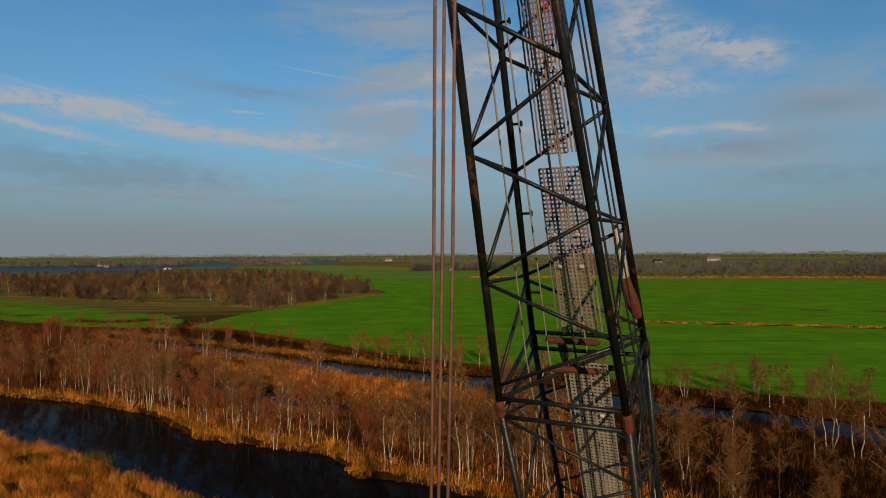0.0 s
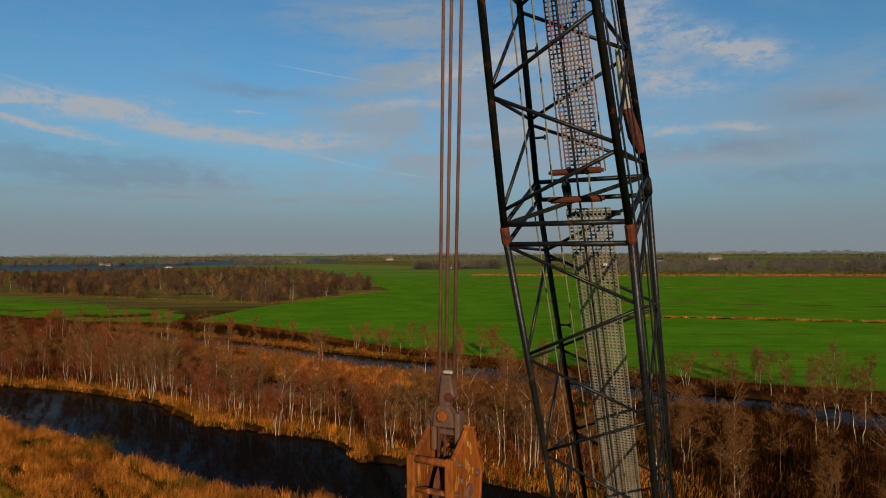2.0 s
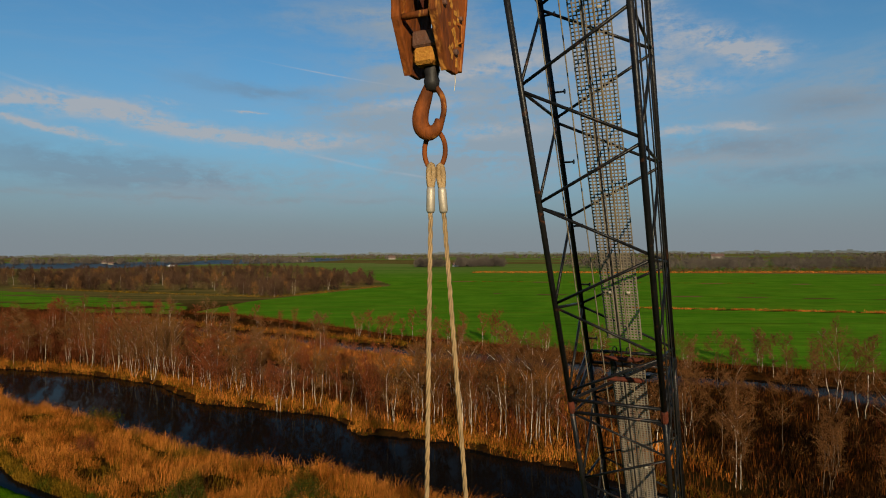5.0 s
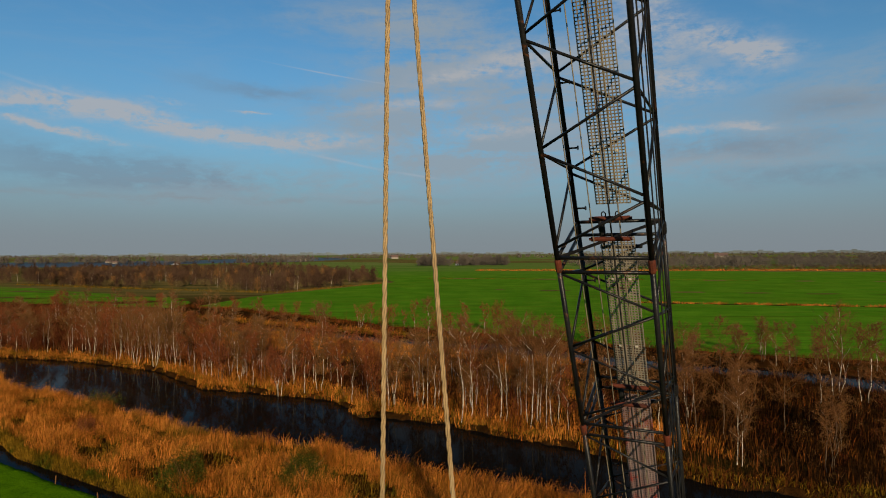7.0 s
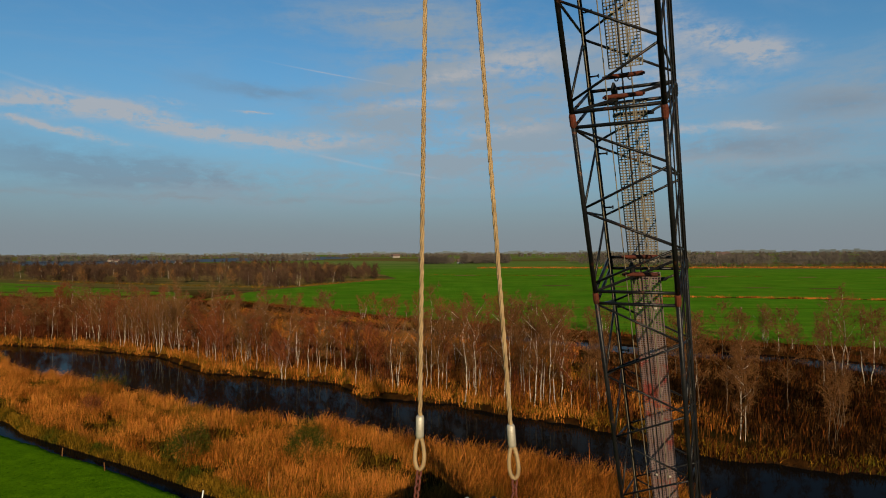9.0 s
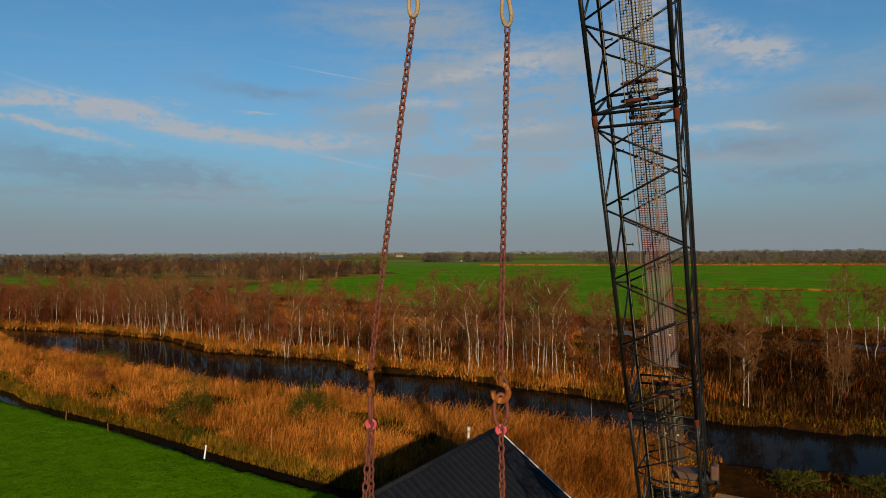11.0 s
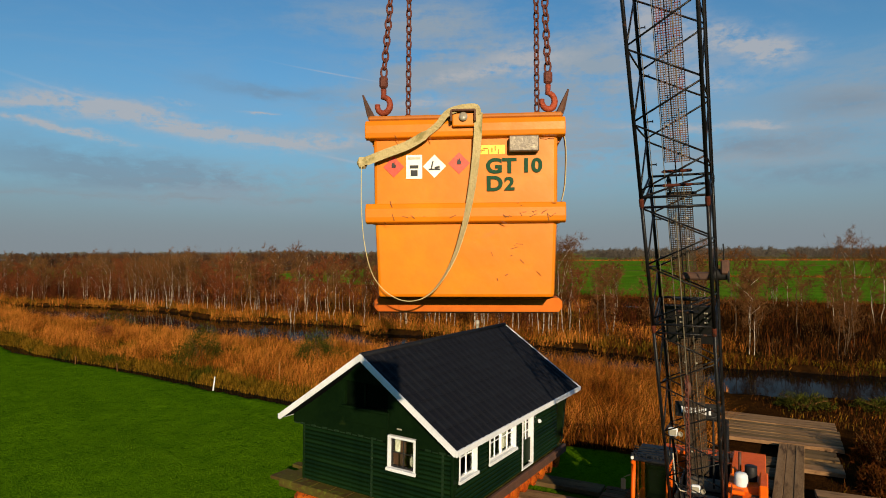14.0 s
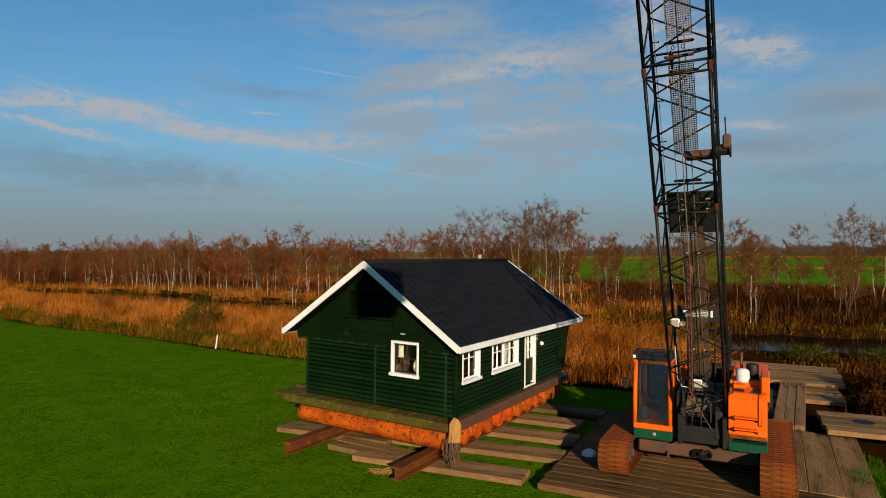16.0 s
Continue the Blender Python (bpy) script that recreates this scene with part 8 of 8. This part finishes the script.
hs = rs_.uniform(4.5, 8.5, len(q))
V, T = twig_tris(np.stack([q[:, 0], q[:, 1], 0 * hs - 0.1], 1), np.stack([rs_.normal(0, 0.07, len(q)), rs_.normal(0, 0.07, len(q)), 1 + 0 * hs], 1), hs, 0.03 * hs, rs_)
tagged(new("far_birch_stems", fast_mesh("far_birch_stems", V, T, M_BARK)), "pale birch stems in the far wood", "wood", kind="stuff")
strip_edge = lambda x, y: seg_distance(x, y, WOOD_STRIP[:4], False) < 4
blades("reed_fringe", scatter(3000, None, (-262, -40, 268, 360), 72, strip_edge), 0.5, 1.1, 0.18, 0.4, M_SEDGE, "tan reed edge along the strip wood", "reeds", 19)
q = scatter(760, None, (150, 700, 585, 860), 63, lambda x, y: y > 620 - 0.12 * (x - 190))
scrub("far_wood", q, rs_.uniform(8, 15, len(q)), 130, 0.34, 0.26, M_FARWOOD_HAZE, "long hazy strip of bare far woodland", "wood", 17, 0.02)
q = scatter(500, None, (150, 700, 565, 640), 64)
scrub("far_scrub", q, rs_.uniform(1.5, 4.0, len(q)), 90, 0.6, 0.26, M_STRIPWOOD_G, "brown scrub before the far wood", "scrub", 18)
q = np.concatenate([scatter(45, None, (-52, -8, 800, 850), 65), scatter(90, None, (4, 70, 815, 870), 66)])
scrub("far_copse", q, rs_.uniform(8, 15, len(q)), 220, 0.36, 0.30, M_FARWOOD_HAZE, "dark copse round a far farm", "wood", 19, 0.02)
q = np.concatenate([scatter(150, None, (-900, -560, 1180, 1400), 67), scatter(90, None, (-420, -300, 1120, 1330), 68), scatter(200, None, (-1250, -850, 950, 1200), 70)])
scrub("far_copse", q, rs_.uniform(9, 17, len(q)), 60, 0.34, 0.9, M_FARWOOD_HAZE, "far trees round the lake", "wood", 20, 0.02)
# tan reeds along the drains of the meadow and before the far wood
blades("reed_fringe", along([(62, 214), (100, 204), (300, 150)], 5000, 1.6, 85), 0.5, 1.1, 0.14, 0.5, M_REED, "tan reeds along a drain across the meadow", "reeds", 26)
blades("reed_fringe", along([(-20, 420), (60, 398), (180, 368)], 1500, 1.2, 86), 0.4, 0.8, 0.2, 0.5, M_SEDGE, "tan reeds along a far drain", "reeds", 27)
blades("reed_fringe", along([(20, 600), (150, 575), (420, 545), (640, 520)], 9000, 16.0, 87), 0.8, 1.6, 0.45, 0.5, M_REED, "tan reed belt before the far wood", "reeds", 28)
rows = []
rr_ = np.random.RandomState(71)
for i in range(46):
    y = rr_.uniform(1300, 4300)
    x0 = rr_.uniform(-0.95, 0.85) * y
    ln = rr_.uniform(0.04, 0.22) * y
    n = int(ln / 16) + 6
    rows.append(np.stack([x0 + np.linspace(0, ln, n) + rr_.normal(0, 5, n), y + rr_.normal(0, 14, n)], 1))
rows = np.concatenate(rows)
scrub("far_tree_rows", rows, rr_.uniform(7, 15, len(rows)), 26, 0.42, 2.6, M_FARWOOD_HAZE, "hazy tree rows on the horizon", "wood", 22)
# Haze over the farthest land is painted as this ring's blue-grey colour.
M_HAZE = surface("painted_haze", (0.075, 0.092, 0.104), (0.094, 0.112, 0.122), 0.004, (0.9, 1.0), bump=0, spec=0.0)
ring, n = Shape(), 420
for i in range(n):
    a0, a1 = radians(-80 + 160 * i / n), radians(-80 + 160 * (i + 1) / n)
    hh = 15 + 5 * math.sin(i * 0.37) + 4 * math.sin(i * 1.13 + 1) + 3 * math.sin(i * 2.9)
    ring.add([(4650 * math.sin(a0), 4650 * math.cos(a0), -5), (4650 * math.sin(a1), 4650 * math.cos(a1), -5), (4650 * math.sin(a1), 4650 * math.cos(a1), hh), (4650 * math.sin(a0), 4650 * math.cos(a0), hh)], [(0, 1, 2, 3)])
solo("backdrop", ring, M_HAZE, "far horizon ring with haze painted in blue-grey", "distance", kind="structure")


def farmhouse(x, y, w, d, h, rise, turn, wall, roof, label):
    f = thing("farmhouse", label, "house", "far farms", at=Matrix.Translation((x, y, -0.1)) @ Matrix.Rotation(turn, 4, "Z"))
    part("wall", Shape().box((0, 0, h / 2), (w, d, h), None, 0.05), wall, f)
    part("roof", Shape().prism([(-d / 2 - 0.4, h - 0.1), (d / 2 + 0.4, h - 0.1), (0, h + rise)], -w / 2 - 0.3, w / 2 + 0.3, YW, UP, XW), roof, f)
    for i in range(3):
        part("window", Shape().box((-w / 3 + w / 3 * i, -d / 2 - 0.03, h * 0.5), (1.4, 0.12, 1.5), None, 0.02), M_BLACK, f)
    part("chimney", Shape().box((w / 4, 0, h + rise + 0.2), (0.9, 0.9, 1.6), None, 0.05), M_TILE_FAR, f)


for x, y, w, d, h, r, t, wl_, rf, lb in ((2, 842, 8, 6, 2.4, 3.2, 0.3, M_WHITE, M_TILE_FAR, "far white farmhouse with red roof among trees"), (-640, 1130, 9, 5, 2.4, 2.6, 0.2, M_BRICKWALL, M_TILE_FAR, "far white lakeside house"), (-700, 1215, 12, 8, 3, 4, -0.2, M_BRICKWALL, M_TILE_FAR, "far brick farmhouse by the lake"),
                                          (-330, 1320, 22, 11, 5, 6, 0.1, M_BRICKWALL, M_BLACK, "far farmhouse with dark roof"), (-180, 1750, 20, 10, 5, 6, 0.4, M_BRICKWALL, M_TILE_FAR, "far farm on the horizon"), (640, 1500, 30, 14, 6, 7, -0.3, M_BRICKWALL, M_TILE_FAR, "far farm beyond the wood"), (420, 1250, 16, 9, 4, 5, 0.2, M_BRICKWALL, M_BLACK, "far white farm beyond the wood")):
    farmhouse(x, y, w, d, h, r, t, wl_, rf, lb)
sp = thing("steeple", "dark pointed church steeple far across the marsh", "church tower", at=(-353, 716, 0))
part("tower", Shape().box((0, 0, 3.2), (3.6, 3.6, 6.4), None, 0.1), M_BLACK, sp)
part("spire", Shape().lathe([(2.2, 6.4), (0.9, 8.4), (0.06, 13.0)], (0, 0, 0), UP, 8), M_BLACK, sp)
bt = thing("motor_boat", "white motor boat lying on the far lake", "boat", at=(-452, 972, -0.48))
part("hull", Shape().prism([(-7, 0.9), (-6.2, -0.2), (5.2, -0.2), (7.5, 1.2), (-7, 1.1)], -1.7, 1.7, XW, UP, YW), M_WHITE, bt)
part("cabin", Shape().prism([(-3.5, 1.05), (3.2, 1.05), (2.2, 2.6), (-3.2, 2.6)], -1.3, 1.3, XW, UP, YW), M_WHITE, bt)
part("cabin_window", Shape().box((-0.4, -1.32, 1.9), (4.4, 0.06, 0.6)), M_BLACK, bt)

# ---- pieces of the cottage's walls and roof ----
prof_cache = {}


def board_mesh(length):
    key = round(length, 2)
    if key not in prof_cache:
        prof_cache[key] = Shape().prism([(0.0, 0.002), (-0.030, 0.003), (-0.052, 0.016), (-0.060, 0.040), (-0.054, 0.068), (-0.034, 0.092), (0.0, BOARD - 0.022)], -length / 2, length / 2, (0, 1, 0), (0, 0, 1), (1, 0, 0)).mesh("board", M_HOUSE)
    return prof_cache[key]


rng = random.Random(77)
rows_n = int((-0.25 - FLOOR) / BOARD)
for j in range(rows_n):
    k = FLOOR + BOARD * j
    for wall, lo, hi, holes, face in ((walls["front"], W0 + 0.03, W1 - 0.03, [GABLE_WIN], "v"), (walls["side"], U0 + 0.03, U1, SIDE_OPEN, "u"), (walls["left"], U0 + 0.1, U1, [], "l")):
        for a, b in spans(lo, hi, k, BOARD, [(h[0] - 0.073, h[1] + 0.073, h[2] - 0.03, h[3]) for h in holes]):
            ob = part("board", board_mesh(b - a), None, wall)
            c = (a + b) / 2
            z = k + rng.uniform(-0.002, 0.002)
            if face == "v":
                m, x, y, o = 1, -HV, HU, hp(U0 - 0.001, c, z)
            elif face == "u":
                m, x, y, o = 1, HU, HV, hp(c, W0 - 0.001, z)
            else:
                m, x, y, o = 1, -HU, -HV, hp(c, W1 + 0.001, z)
            ob.matrix_basis = Matrix.Translation(o) @ Matrix((x, y, HK)).transposed().to_4x4()
TW, TL, COLS, ROWS_ = RL / 27, slope / 11, 27, 11
tile = Shape()
xs = [0.0, 0.12, 0.26, 0.40, 0.52, 0.62, 0.80, 1.0]
zs = [0.011, 0.029, 0.036, 0.029, 0.012, 0.007, 0.006, 0.010]
v = []
for q_, lift in ((0.0, 0.002), (TL * 1.06, 0.017)):
    for x, z in zip(xs, zs):
        v.append((x * TW, -q_, z + lift))
for x, z in zip(xs, zs):
    v.append((x * TW, -TL * 1.06, z + lift - 0.022))
nx = len(xs)
f = [(i, i + nx, i + nx + 1, i + 1) for i in range(nx - 1)] + [(i + nx, i + 2 * nx, i + 2 * nx + 1, i + nx + 1) for i in range(nx - 1)]
tile_mesh = tile.add(v, [t[::-1] for t in f]).mesh("roof_tile", M_ROOF, False)
for r in range(ROWS_):
    for c in range(COLS):
        ob = part("roof_tile", tile_mesh, None, roof_parts[-1])
        o = roof_point(TW * c, TL * r, -1, 0.004 + rng.uniform(-0.002, 0.003))
        yax = (roof_point(0, 0, -1) - roof_point(0, 1, -1)).normalized()
        m = Matrix((HU, yax, HU.cross(yax))).transposed().to_4x4()
        ob.matrix_basis = Matrix.Translation(o) @ m @ Matrix.Rotation(rng.uniform(-0.006, 0.006), 4, "Z")
